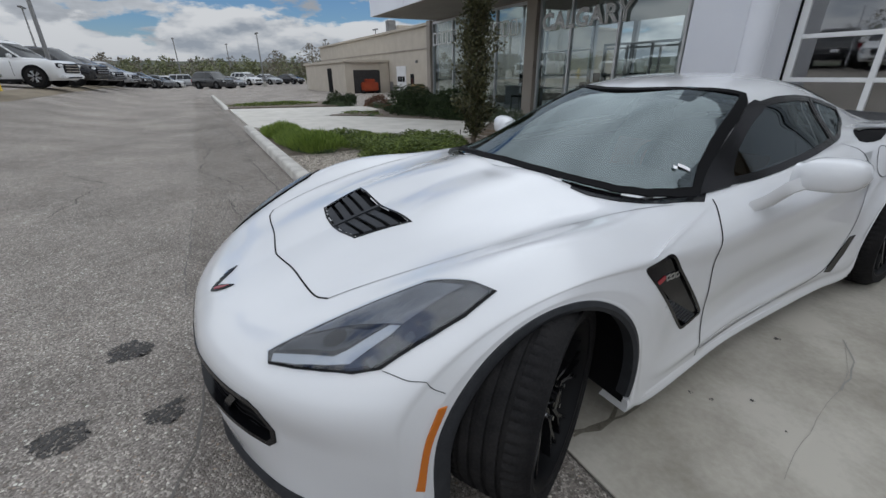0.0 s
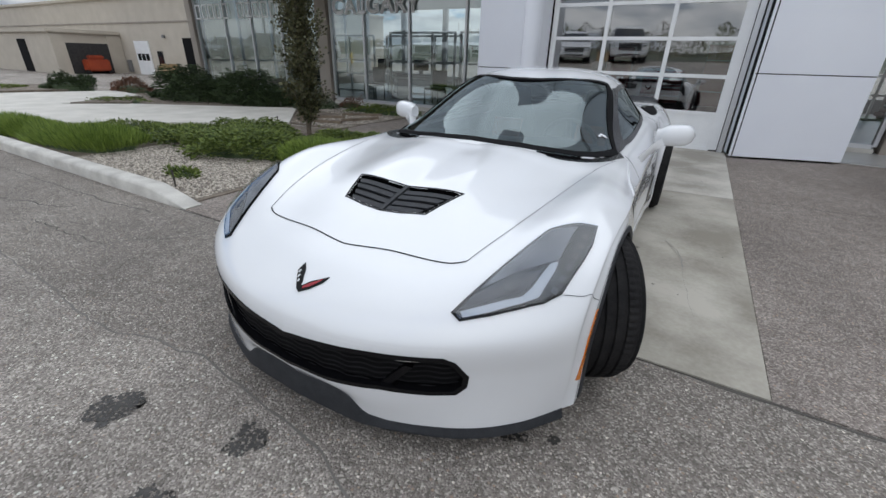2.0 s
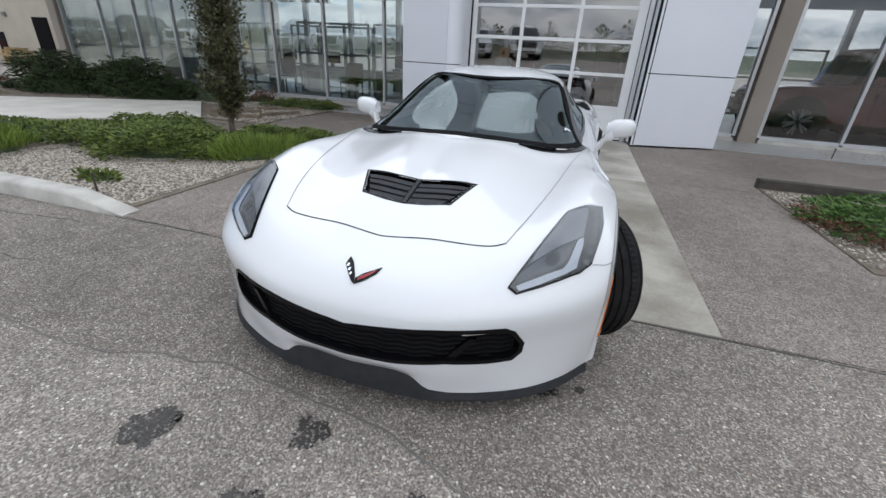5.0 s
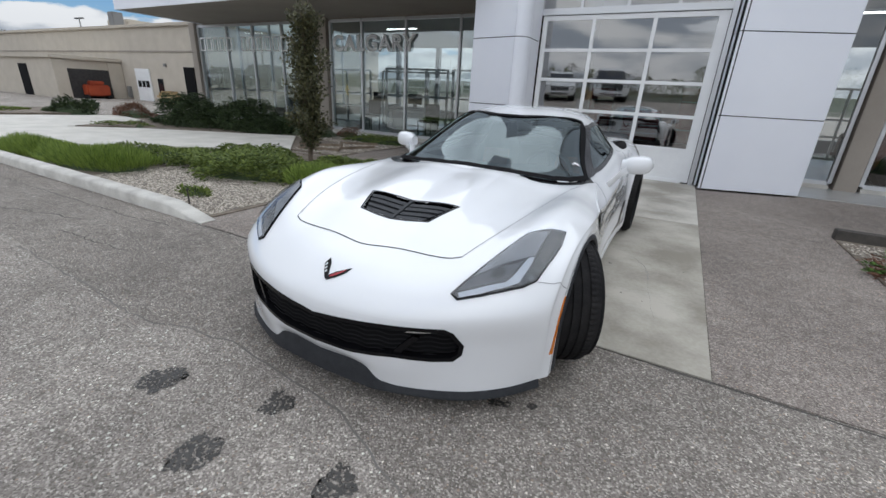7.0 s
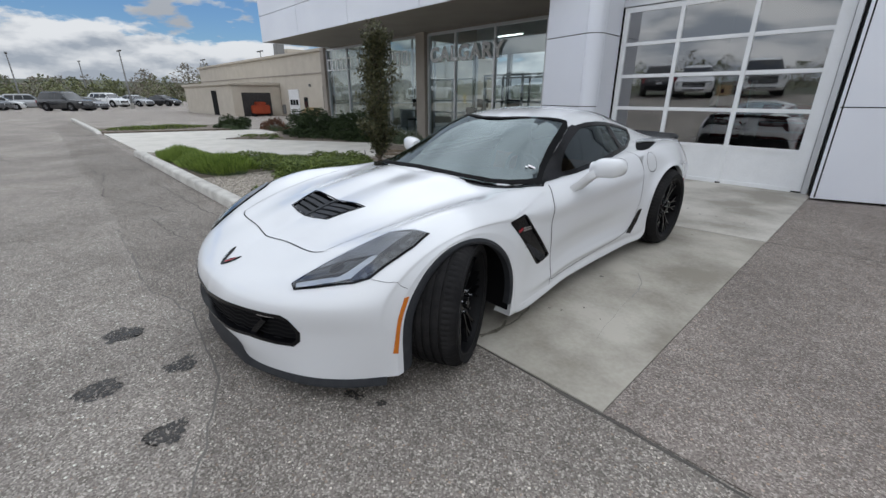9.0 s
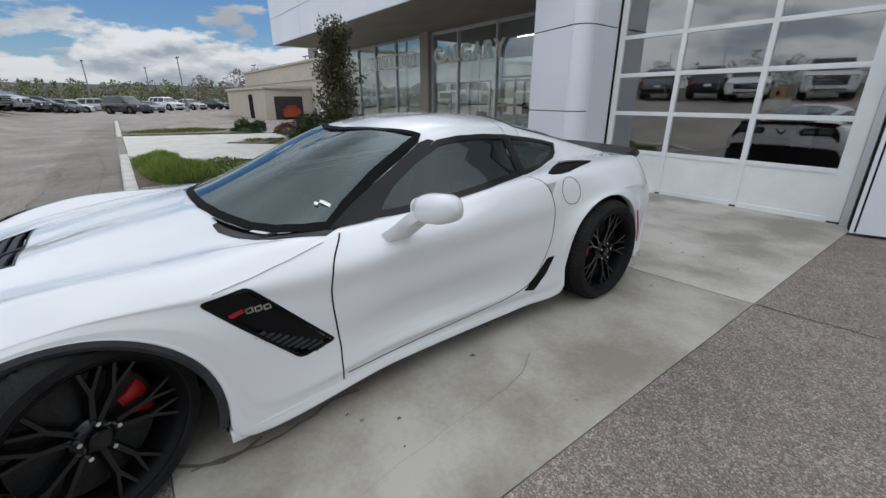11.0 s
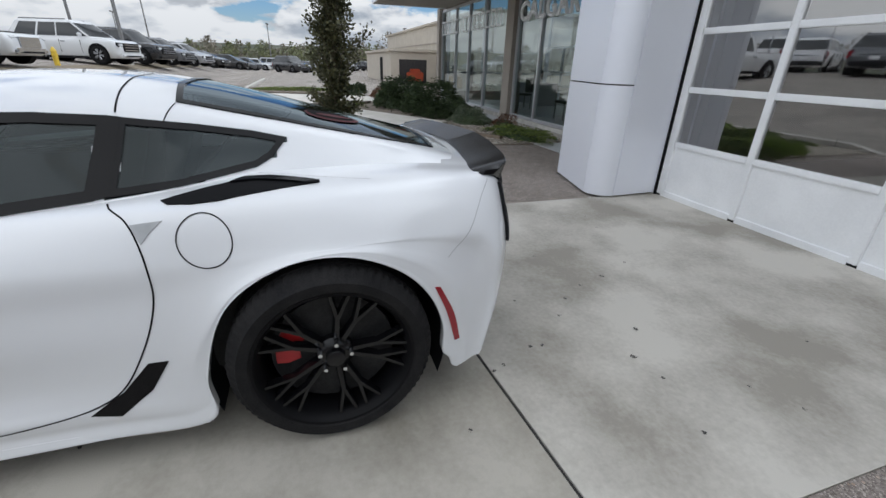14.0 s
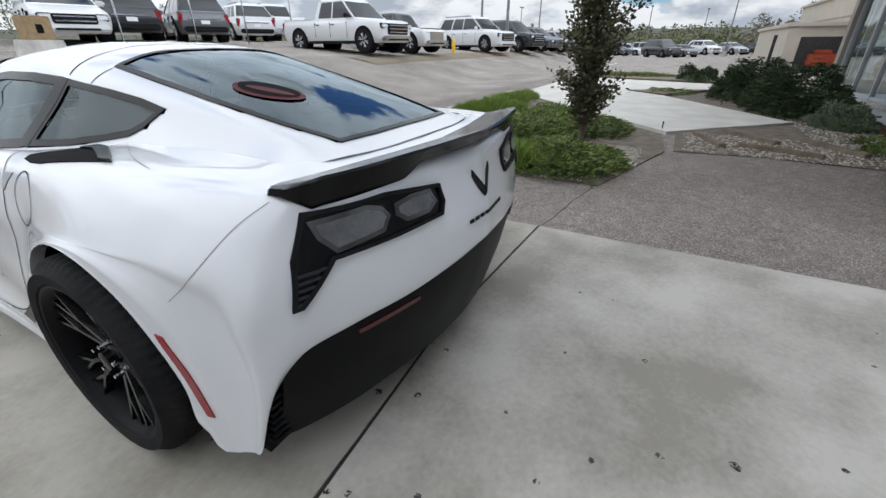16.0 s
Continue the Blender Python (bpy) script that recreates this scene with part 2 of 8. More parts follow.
def pebbled(name, dark, mid, light, size, dirt=0.25, bump=0.5, stones=0.16):
    """Small stones of mixed greys held in a binder, with paler larger ones and broad stains."""
    m = shader(name, mid, 0.85)
    nt = m.node_tree
    n, l = nt.nodes, nt.links
    p = n["Principled BSDF"]
    p.inputs["Specular IOR Level"].default_value = 0.25
    co = n.new("ShaderNodeTexCoord").outputs["Object"]

    def cells(scale):
        v = n.new("ShaderNodeTexVoronoi")
        v.inputs["Scale"].default_value = scale
        l.new(co, v.inputs["Vector"])
        sep = n.new("ShaderNodeSeparateColor")
        l.new(v.outputs["Color"], sep.inputs[0])
        return v.outputs["Distance"], sep.outputs

    def calc(op, a, b):
        k = n.new("ShaderNodeMath")
        k.operation = op
        for i, x in enumerate((a, b)):
            if isinstance(x, (int, float)):
                k.inputs[i].default_value = x
            else:
                l.new(x, k.inputs[i])
        return k.outputs[0]

    def spread(scale, detail, lo, hi, to0, to1):
        a = n.new("ShaderNodeTexNoise")
        a.inputs["Scale"].default_value, a.inputs["Detail"].default_value = scale, detail
        l.new(co, a.inputs["Vector"])
        r = n.new("ShaderNodeMapRange")
        for key, value in (("From Min", lo), ("From Max", hi), ("To Min", to0), ("To Max", to1)):
            r.inputs[key].default_value = value
        l.new(a.outputs["Fac"], r.inputs["Value"])
        return r.outputs[0]

    near, pick = cells(size)
    r = n.new("ShaderNodeValToRGB")
    r.color_ramp.elements[0].position, r.color_ramp.elements[1].position = 0.0, 1.0
    r.color_ramp.elements[0].color, r.color_ramp.elements[1].color = (*dark, 1), (*light, 1)
    r.color_ramp.elements.new(0.74).color = (*mid, 1)
    l.new(pick[0], r.inputs[0])
    # larger pale and brown stones, few of them
    far, pick2 = cells(size * 0.45)
    chosen = calc("MULTIPLY", calc("LESS_THAN", pick2[1], stones), calc("LESS_THAN", far, 0.38))
    tone = n.new("ShaderNodeValToRGB")
    tone.color_ramp.elements[0].color = (*[c * 0.55 for c in mid], 1)
    tone.color_ramp.elements[1].color = (*[min(0.8, c * 1.45) for c in light], 1)
    tone.color_ramp.elements.new(0.35).color = (mid[0] * 1.25, mid[1] * 1.05, mid[2] * 0.9, 1)
    l.new(pick2[2], tone.inputs[0])
    mx = n.new("ShaderNodeMix")
    mx.data_type = "RGBA"
    l.new(chosen, mx.inputs[0])
    l.new(r.outputs[0], mx.inputs[6])
    l.new(tone.outputs[0], mx.inputs[7])
    wash = calc("MULTIPLY", spread(0.7, 6.0, 0.3, 0.7, 1.0 - dirt, 1.0 + dirt * 0.5), spread(9.0, 4.0, 0.3, 0.7, 0.86, 1.12))
    mul = n.new("ShaderNodeMix")
    mul.data_type, mul.blend_type = "RGBA", "MULTIPLY"
    mul.inputs[0].default_value = 1.0
    l.new(mx.outputs[2], mul.inputs[6])
    l.new(wash, mul.inputs[7])
    l.new(mul.outputs[2], p.inputs["Base Color"])
    bp = n.new("ShaderNodeBump")
    bp.inputs["Strength"].default_value, bp.inputs["Distance"].default_value = bump, 0.006
    l.new(calc("SUBTRACT", 1.0, calc("ADD", near, calc("MULTIPLY", pick[2], 0.5))), bp.inputs["Height"])
    l.new(bp.outputs[0], p.inputs["Normal"])
    return m


def glazing(name, tint, see, rough=0.02, sheen=(1, 1, 1)):
    """A pane: part clear, part mirror-like by the glass's own angle."""
    m = bpy.data.materials.new(name)
    m.use_nodes = True
    n, l = m.node_tree.nodes, m.node_tree.links
    n.clear()
    out = n.new("ShaderNodeOutputMaterial")
    tr = n.new("ShaderNodeBsdfTransparent")
    tr.inputs[0].default_value = (*tint, 1)
    gl = n.new("ShaderNodeBsdfGlossy")
    gl.inputs["Roughness"].default_value = rough
    gl.inputs["Color"].default_value = (*sheen, 1)
    fr = n.new("ShaderNodeFresnel")
    fr.inputs[0].default_value = see
    mix = n.new("ShaderNodeMixShader")
    l.new(fr.outputs[0], mix.inputs[0])
    l.new(tr.outputs[0], mix.inputs[1])
    l.new(gl.outputs[0], mix.inputs[2])
    l.new(mix.outputs[0], out.inputs[0])
    return m


M = {}
M["asphalt"] = pebbled("asphalt", (0.165, 0.146, 0.129), (0.375, 0.337, 0.302), (0.61, 0.555, 0.50), 145, 0.28, 0.9, 0.16)
M["asphalt_young"] = pebbled("young_asphalt", (0.14, 0.123, 0.109), (0.305, 0.273, 0.243), (0.56, 0.51, 0.455), 150, 0.26, 0.9, 0.12)
M["aggregate"] = pebbled("exposed_aggregate", (0.16, 0.136, 0.120), (0.335, 0.290, 0.260), (0.53, 0.47, 0.425), 150, 0.24, 0.9, 0.13)
M["concrete"] = grain(shader("concrete", rough=0.8, Specular_IOR_Level=0.3), (0.315, 0.292, 0.252), (0.56, 0.532, 0.478), 1.3, 45, 0.14, 0.15, 200, lo=0.39, hi=0.585, detail=10.0)
M["concrete_worn"] = grain(shader("worn_concrete", rough=0.8, Specular_IOR_Level=0.3), (0.25, 0.228, 0.19), (0.46, 0.432, 0.376), 1.7, 45, 0.14, 0.15, 200, lo=0.36, hi=0.60, detail=10.0)
M["walk"] = grain(shader("walk_concrete", rough=0.8, Specular_IOR_Level=0.3), (0.52, 0.50, 0.45), (0.66, 0.63, 0.58), 2, 80, 0.3, 0.1, 200)
M["kerb"] = grain(shader("kerb_concrete", rough=0.85), (0.42, 0.40, 0.37), (0.62, 0.60, 0.555), 5, 90, 0.3, 0.25, 120)
M["soil"] = grain(shader("soil", rough=0.95), (0.10, 0.08, 0.06), (0.24, 0.20, 0.16), 6, 60, 0.4, 0.4, 60)
M["stone"] = grain(shader("river_gravel", rough=0.8), (0.16, 0.14, 0.12), (0.60, 0.54, 0.46), 30, 90, 0.2, island=0.75, lo=0.2, hi=0.85)
M["alu"] = grain(shader("silver_panel", rough=0.33, metal=0.12), (0.77, 0.79, 0.86), (0.83, 0.85, 0.91), 0.6, 200, 0.2)
M["white_frame"] = grain(shader("white_frame", rough=0.4), (0.76, 0.77, 0.78), (0.85, 0.86, 0.87), 3, 60, 0.3)
M["mullion"] = shader("mullion_aluminium", (0.62, 0.63, 0.65), 0.35, 0.6)
M["dark_gap"] = shader("dark_gap", (0.008, 0.008, 0.009), 0.8, Specular_IOR_Level=0.1)
M["stucco"] = grain(shader("beige_stucco", rough=0.9), (0.46, 0.415, 0.35), (0.54, 0.49, 0.42), 1.5, 80, 0.35, 0.2, 150)
M["taupe"] = grain(shader("taupe_render", rough=0.85), (0.30, 0.265, 0.23), (0.36, 0.32, 0.28), 1.5, 80, 0.35, 0.15, 150)
M["soffit"] = grain(shader("soffit", rough=0.8), (0.27, 0.24, 0.21), (0.32, 0.29, 0.25), 1, 60, 0.2)
M["pane"] = glazing("window_glass", (0.62, 0.71, 0.71), 3.0, sheen=(0.93, 1.0, 1.0))
M["pane_dark"] = glazing("door_glass", (0.80, 0.80, 0.83), 3.5)
M["pane_clear"] = glazing("clear_window_glass", (0.72, 0.76, 0.76), 2.2)
M["letter"] = grain(shader("white_vinyl", rough=0.5), (0.86, 0.87, 0.88), (0.90, 0.91, 0.92), 4, 80, 0.3)
M["paint"] = shader("white_car_paint", (0.74, 0.75, 0.77), 0.25, 0.0, Coat_Weight=1.0, Coat_Roughness=0.03)
M["gloss_black"] = shader("gloss_black", (0.005, 0.005, 0.006), 0.18, 0.0, Specular_IOR_Level=0.2)
M["reflection_red"] = shader("reflection_red", (0.09, 0.012, 0.016), 0.5, 0.0, Specular_IOR_Level=0.15)
M["carbon"] = shader("dark_spoiler_gloss", (0.005, 0.005, 0.006), 0.16, 0.0, Specular_IOR_Level=0.2)
M["black_plastic"] = grain(shader("black_plastic", rough=0.6, Specular_IOR_Level=0.12), (0.008, 0.008, 0.009), (0.018, 0.018, 0.02), 20, 200, 0.5, 0.1, 300)
M["grey_plastic"] = grain(shader("grey_plastic", rough=0.55, Specular_IOR_Level=0.2), (0.026, 0.028, 0.032), (0.042, 0.044, 0.049), 20, 200, 0.5)
M["diffuser_black"] = grain(shader("satin_black", rough=0.45, Specular_IOR_Level=0.12), (0.003, 0.003, 0.004), (0.007, 0.007, 0.008), 12, 120, 0.4)
M["dim_red"] = shader("dark_red_reflector", (0.07, 0.004, 0.008), 0.25, 0.0, Coat_Weight=0.4)
M["rubber"] = grain(shader("tyre_rubber", rough=0.8, Specular_IOR_Level=0.12), (0.010, 0.010, 0.011), (0.024, 0.023, 0.023), 12, 150, 0.4, 0.2, 200)
M["rim"] = shader("black_rim", (0.004, 0.004, 0.005), 0.22, 0.0, Specular_IOR_Level=0.4, Coat_Weight=0.15, Coat_Roughness=0.1)
M["rim_barrel"] = shader("dark_rim_barrel", (0.004, 0.004, 0.005), 0.5, 0.0, Specular_IOR_Level=0.15)
M["steel"] = grain(shader("brake_steel", rough=0.5, metal=0.6), (0.018, 0.018, 0.019), (0.04, 0.04, 0.042), 30, 200, 0.5)
M["chrome"] = shader("chrome", (0.75, 0.76, 0.78), 0.12, 1.0)
M["red_caliper"] = shader("red_caliper", (0.38, 0.012, 0.016), 0.35, 0.0, Coat_Weight=0.3)
M["amber"] = shader("amber_lens", (0.62, 0.17, 0.012), 0.2, 0.0, Coat_Weight=0.5)
M["red_lens"] = shader("red_lens", (0.28, 0.006, 0.016), 0.2, 0.0, Coat_Weight=0.4)
M["car_glass"] = glazing("car_glass", (0.30, 0.38, 0.36), 1.95, sheen=(0.84, 0.97, 1.0))
M["tint_glass"] = glazing("tinted_car_glass", (0.17, 0.205, 0.20), 1.5, sheen=(0.86, 0.97, 1.0))
M["hatch_glass"] = glazing("sloping_rear_glass", (0.30, 0.31, 0.32), 1.9, sheen=(0.80, 0.93, 1.0))
M["lens"] = glazing("lamp_lens", (0.75, 0.79, 0.85), 1.75)
M["interior"] = grain(shader("charcoal_cabin", rough=0.8), (0.02, 0.02, 0.022), (0.045, 0.043, 0.042), 10, 120, 0.4)
M["tan"] = grain(shader("tan_leather", rough=0.6), (0.22, 0.09, 0.04), (0.32, 0.14, 0.065), 8, 150, 0.4)
M["juniper"] = grain(shader("juniper_needles", rough=0.7), (0.020, 0.043, 0.008), (0.21, 0.27, 0.055), 7, 40, 0.35, island=0.4, lo=0.25, hi=0.75)
# leaf colour of the dark shrubs, and of the shade painted inside every shrub
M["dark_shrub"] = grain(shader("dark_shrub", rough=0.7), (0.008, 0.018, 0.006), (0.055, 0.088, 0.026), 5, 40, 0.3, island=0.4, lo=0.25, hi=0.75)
M["grass"] = grain(shader("grass", rough=0.7), (0.07, 0.125, 0.018), (0.27, 0.36, 0.065), 4, 40, 0.3, island=0.6, lo=0.2, hi=0.8)
M["leaf"] = grain(shader("tree_leaf", rough=0.6), (0.025, 0.03, 0.013), (0.12, 0.115, 0.048), 4, 40, 0.3, island=0.6, lo=0.2, hi=0.8)
M["bark"] = grain(shader("bark", rough=0.9), (0.09, 0.065, 0.05), (0.20, 0.16, 0.125), 20, 120, 0.4, 0.5, 80)
M["timber"] = grain(shader("weathered_timber", rough=0.85), (0.12, 0.09, 0.065), (0.24, 0.19, 0.14), 8, 90, 0.4, 0.3, 90)
M["far_wood"] = grain(shader("spring_wood", rough=0.9), (0.08, 0.09, 0.045), (0.22, 0.235, 0.11), 0.3, 6, 0.4, island=0.6, lo=0.2, hi=0.8)
M["far_bare"] = grain(shader("bare_twigs", rough=0.9), (0.13, 0.115, 0.09), (0.25, 0.225, 0.175), 0.3, 6, 0.4, island=0.6, lo=0.2, hi=0.8)
M["hill"] = grain(shader("hillside", rough=0.95), (0.055, 0.065, 0.05), (0.13, 0.135, 0.10), 0.06, 0.6, 0.5)
M["orange"] = grain(shader("orange_paint", rough=0.6), (0.26, 0.035, 0.012), (0.40, 0.065, 0.02), 2, 30, 0.3)
M["wood_post"] = grain(shader("post_wood", rough=0.8), (0.25, 0.17, 0.09), (0.38, 0.27, 0.15), 10, 80, 0.4)
M["pole"] = shader("grey_pole", (0.22, 0.22, 0.22), 0.6, 0.3)
M["stain"] = grain(shader("oil_stain", rough=0.5), (0.020, 0.018, 0.016), (0.06, 0.055, 0.05), 20, 120, 0.4)
st = M["stain"].node_tree
s_tr, s_mx, s_no, s_rp = st.nodes.new("ShaderNodeBsdfTransparent"), st.nodes.new("ShaderNodeMixShader"), st.nodes.new("ShaderNodeTexNoise"), st.nodes.new("ShaderNodeValToRGB")
s_no.inputs["Scale"].default_value, s_no.inputs["Detail"].default_value = 75.0, 3.0
st.links.new(st.nodes.new("ShaderNodeTexCoord").outputs["Object"], s_no.inputs["Vector"])
s_rp.color_ramp.elements[0].position, s_rp.color_ramp.elements[1].position = 0.47, 0.60
st.links.new(s_no.outputs["Fac"], s_rp.inputs[0])
st.links.new(s_rp.outputs[0], s_mx.inputs[0])
st.links.new(st.nodes["Principled BSDF"].outputs[0], s_mx.inputs[1])
st.links.new(s_tr.outputs[0], s_mx.inputs[2])
st.links.new(s_mx.outputs[0], st.nodes["Material Output"].inputs[0])
M["crack"] = shader("crack_fill", (0.085, 0.078, 0.07), 0.9)
M["damp"] = grain(shader("damp_dirt", rough=0.6), (0.10, 0.088, 0.068), (0.19, 0.172, 0.14), 18, 120, 0.4)
M["showroom_floor"] = grain(shader("showroom_floor", rough=0.3), (0.34, 0.34, 0.335), (0.43, 0.43, 0.42), 1, 30, 0.3)
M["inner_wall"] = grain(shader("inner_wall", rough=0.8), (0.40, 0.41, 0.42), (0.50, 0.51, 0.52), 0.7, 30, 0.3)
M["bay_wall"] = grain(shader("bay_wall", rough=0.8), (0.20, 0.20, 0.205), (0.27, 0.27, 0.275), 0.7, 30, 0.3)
M["lamp_grey"] = grain(shader("lamp_reflector", rough=0.3, metal=0.3), (0.24, 0.25, 0.27), (0.44, 0.45, 0.47), 12, 90, 0.3)
M["light_strip"] = shader("pale_light_strip", (0.80, 0.82, 0.84), 0.25, 0.0, Coat_Weight=0.5)
M["bed_grey"] = grain(shader("lamp_bed_grey", rough=0.35, metal=0.2), (0.11, 0.115, 0.125), (0.19, 0.195, 0.21), 14, 90, 0.3)
M["tail_reflector"] = grain(shader("tail_reflector", rough=0.3, metal=0.2), (0.10, 0.10, 0.105), (0.20, 0.20, 0.205), 14, 90, 0.3)
M["smoke"] = shader("smoked_lens", (0.055, 0.055, 0.06), 0.12, 0.1, Coat_Weight=1.0)
M["juniper_bright"] = grain(shader("bright_juniper", rough=0.7), (0.035, 0.08, 0.015), (0.13, 0.24, 0.05), 5, 40, 0.3, island=0.55, lo=0.2, hi=0.8)
M["russet"] = grain(shader("russet_leaf", rough=0.8), (0.07, 0.03, 0.018), (0.20, 0.10, 0.06), 5, 40, 0.3, island=0.55, lo=0.2, hi=0.8)
M["sage"] = grain(shader("sage_leaf", rough=0.8), (0.06, 0.085, 0.05), (0.17, 0.20, 0.13), 5, 40, 0.3, island=0.55, lo=0.2, hi=0.8)
M["timber_dark"] = grain(shader("dark_edging", rough=0.85), (0.05, 0.045, 0.04), (0.09, 0.08, 0.07), 8, 90, 0.4, 0.3, 90)
M["joint"] = shader("joint_filler", (0.03, 0.029, 0.028), 0.9)
M["faint"] = shader("hairline", (0.26, 0.25, 0.23), 0.9)
M["seam"] = shader("asphalt_seam", (0.17, 0.158, 0.146), 0.9)
M["car_white"] = shader("fleet_white", (0.70, 0.71, 0.72), 0.3, 0.0, Coat_Weight=0.6)
M["car_black"] = shader("fleet_black", (0.02, 0.021, 0.024), 0.25, 0.0, Coat_Weight=0.6)
M["car_grey"] = shader("fleet_grey", (0.14, 0.145, 0.155), 0.3, 0.3, Coat_Weight=0.6)
M["car_red"] = shader("fleet_dark_red", (0.12, 0.012, 0.014), 0.3, 0.2, Coat_Weight=0.6)
M["car_silver"] = shader("fleet_silver", (0.42, 0.43, 0.45), 0.3, 0.5, Coat_Weight=0.6)
M["dark_window"] = shader("dark_vehicle_glass", (0.02, 0.023, 0.026), 0.08, 0.0)
M["yellow"] = shader("hydrant_yellow", (0.70, 0.48, 0.05), 0.5)
M["ladder"] = grain(shader("tan_timber", rough=0.8), (0.38, 0.27, 0.14), (0.50, 0.37, 0.20), 10, 80, 0.4)
M["tube"] = shader("lit_tube", (0.9, 0.9, 0.9), 0.4, 0.0, Emission_Color=(0.96, 0.98, 1.0, 1.0), Emission_Strength=7.0)
M["office"] = grain(shader("pale_office", rough=0.6), (0.35, 0.36, 0.37), (0.50, 0.51, 0.52), 2, 30, 0.3)
M["moss"] = grain(shader("rough_verge", rough=0.95), (0.15, 0.12, 0.085), (0.25, 0.21, 0.15), 1.5, 20, 0.4, 0.3, 30)


# ---- builders ----
def part(name, bm, material, parent=None, label=""):
    me = bpy.data.meshes.new(name)
    bm.to_mesh(me)
    bm.free()
    me.materials.append(M[material] if isinstance(material, str) else material)
    ob = new(name, me)
    if parent is not None:
        ob.parent = parent
    if label:
        ob["label"] = label
    return ob


def thing(name, label, category, at=(0, 0, 0), group="", kind=""):
    ob = new(name)
    ob.matrix_world = pose(*at)
    ob.empty_display_size = 0.1
    return tagged(ob, label, category, group, kind)


def box(bm, x0, x1, y0, y1, z0, z1, bevel=0.0):
    m = Matrix.LocRotScale(((x0 + x1) / 2, (y0 + y1) / 2, (z0 + z1) / 2), None, (abs(x1 - x0), abs(y1 - y0), abs(z1 - z0)))
    made = bmesh.ops.create_cube(bm, size=1, matrix=m)
    if bevel:
        edges = list({e for v in made["verts"] for e in v.link_edges})
        bmesh.ops.bevel(bm, geom=edges, offset=bevel, segments=2, affect="EDGES")
    return made


def boxed(name, dims, material, parent=None, bevel=0.0, label=""):
    bm = bmesh.new()
    box(bm, *dims, bevel)
    return part(name, bm, material, parent, label)


def pane(dims, material, root, inner=(0, 1, 0)):
    """A window pane let into its frame: the face on its inner side stays open."""
    bm = bmesh.new()
    box(bm, *dims)
    bmesh.ops.delete(bm, geom=[f for f in bm.faces if f.normal.dot(Vector(inner)) > .9], context="FACES")
    ob = part("pane", bm, material, root)
    ob.visible_shadow = False
    return ob


def rod(bm, a, b, r0, r1=None, sides=8):
    a, b = Vector(a), Vector(b)
    d = b - a
    m = Matrix.Translation((a + b) / 2) @ d.to_track_quat("Z", "Y").to_matrix().to_4x4()
    bmesh.ops.create_cone(bm, cap_ends=True, segments=sides, radius1=r0, radius2=r0 if r1 is None else r1, depth=d.length, matrix=m)


def prism(bm, outline, z0, z1):
    """An upright slab from an outline in plan."""
    low = [bm.verts.new((x, y, z0)) for x, y in outline]
    top = [bm.verts.new((x, y, z1)) for x, y in outline]
    bm.faces.new(top)
    bm.faces.new(low[::-1])
    for i in range(len(outline)):
        j = (i + 1) % len(outline)
        bm.faces.new((low[i], low[j], top[j], top[i]))


def smooth(ob, degrees=40):
    for p in ob.data.polygons:
        p.use_smooth = True
    ob.data.set_sharp_from_angle(angle=radians(degrees))
    return ob


# ---- ground and paving ----
def rise(x, y):
    """Height of the land: level by the building, climbing to the display lot, falling away far off."""
    a = min(max((-y - 2.6) / 4.9, 0.0), 1.0)
    lot = 0.82 * a * a * (3 - 2 * a) + 0.07 * min(max(-y - 7.0, 0.0), 9.0)
    b = min(max((-x - 34) / 40, 0.0), 1.0)
    lot *= 1 - b
    return lot - 0.55 * min(max((-x - 40) / 60, 0.0), 1.0)


def land():
    xs = sorted({*np.linspace(-60, 20, 81).round(2).tolist(), *np.linspace(-400, -60, 18).round(2).tolist(), *np.linspace(20, 300, 12).round(2).tolist()})
    ys = sorted({*np.linspace(-24, 12, 73).round(2).tolist(), *np.linspace(-300, -24, 14).round(2).tolist(), *np.linspace(12, 300, 14).round(2).tolist()})
    verts = [(x, y, rise(x, y) + 0.004 * noise.noise((x * 0.3, y * 0.3, 0)) * min(1.0, max(0.0, (-y - 2) / 3, (-x - 16) / 5))) for y in ys for x in xs]
    w = len(xs)
    faces = [(j * w + i, j * w + i + 1, (j + 1) * w + i + 1, (j + 1) * w + i) for j in range(len(ys) - 1) for i in range(w - 1)]
    me = bpy.data.meshes.new("ground")
    me.from_pydata(verts, [], faces)
    me.materials.append(M["asphalt"])
    for p in me.polygons:
        p.use_smooth = True
    return tagged(new("ground", me), "grey asphalt driveway and car park, worn and cracked", "ground", kind="structure")


land()


def paving(name, outline, z, material, label, bottom=-0.15):
    bm = bmesh.new()
    prism(bm, outline, bottom, z)
    return tagged(part(name, bm, material), label, "pavement", kind="structure")


paving("pavement_aggregate_left", [(-1.535, 0.13), (-1.535, 5.55), (-2.6, 5.8), (-2.6, 7.85), (-4.5, 7.85), (-4.75, 5.1), (-4.62, 4.15), (-2.73, 3.6), (-2.73, 0.13)], 0.008, "aggregate", "exposed aggregate concrete apron beside the planting bed")
paving("pavement_aggregate_right", [(1.635, 0.13), (9.5, 0.13), (9.5, 7.95), (3.1, 7.95), (3.1, 6.5), (1.66, 5.98), (1.635, 5.9)], 0.007, "aggregate", "exposed aggregate concrete apron with a tooled joint")
paving("pavement_slab_front", [(-1.53, 0.13), (1.63, 0.13), (1.63, 3.435), (-.1, 3.305), (-1.53, 3.372)], 0.010, "concrete_worn", "pale concrete driveway slab with hairline cracks")
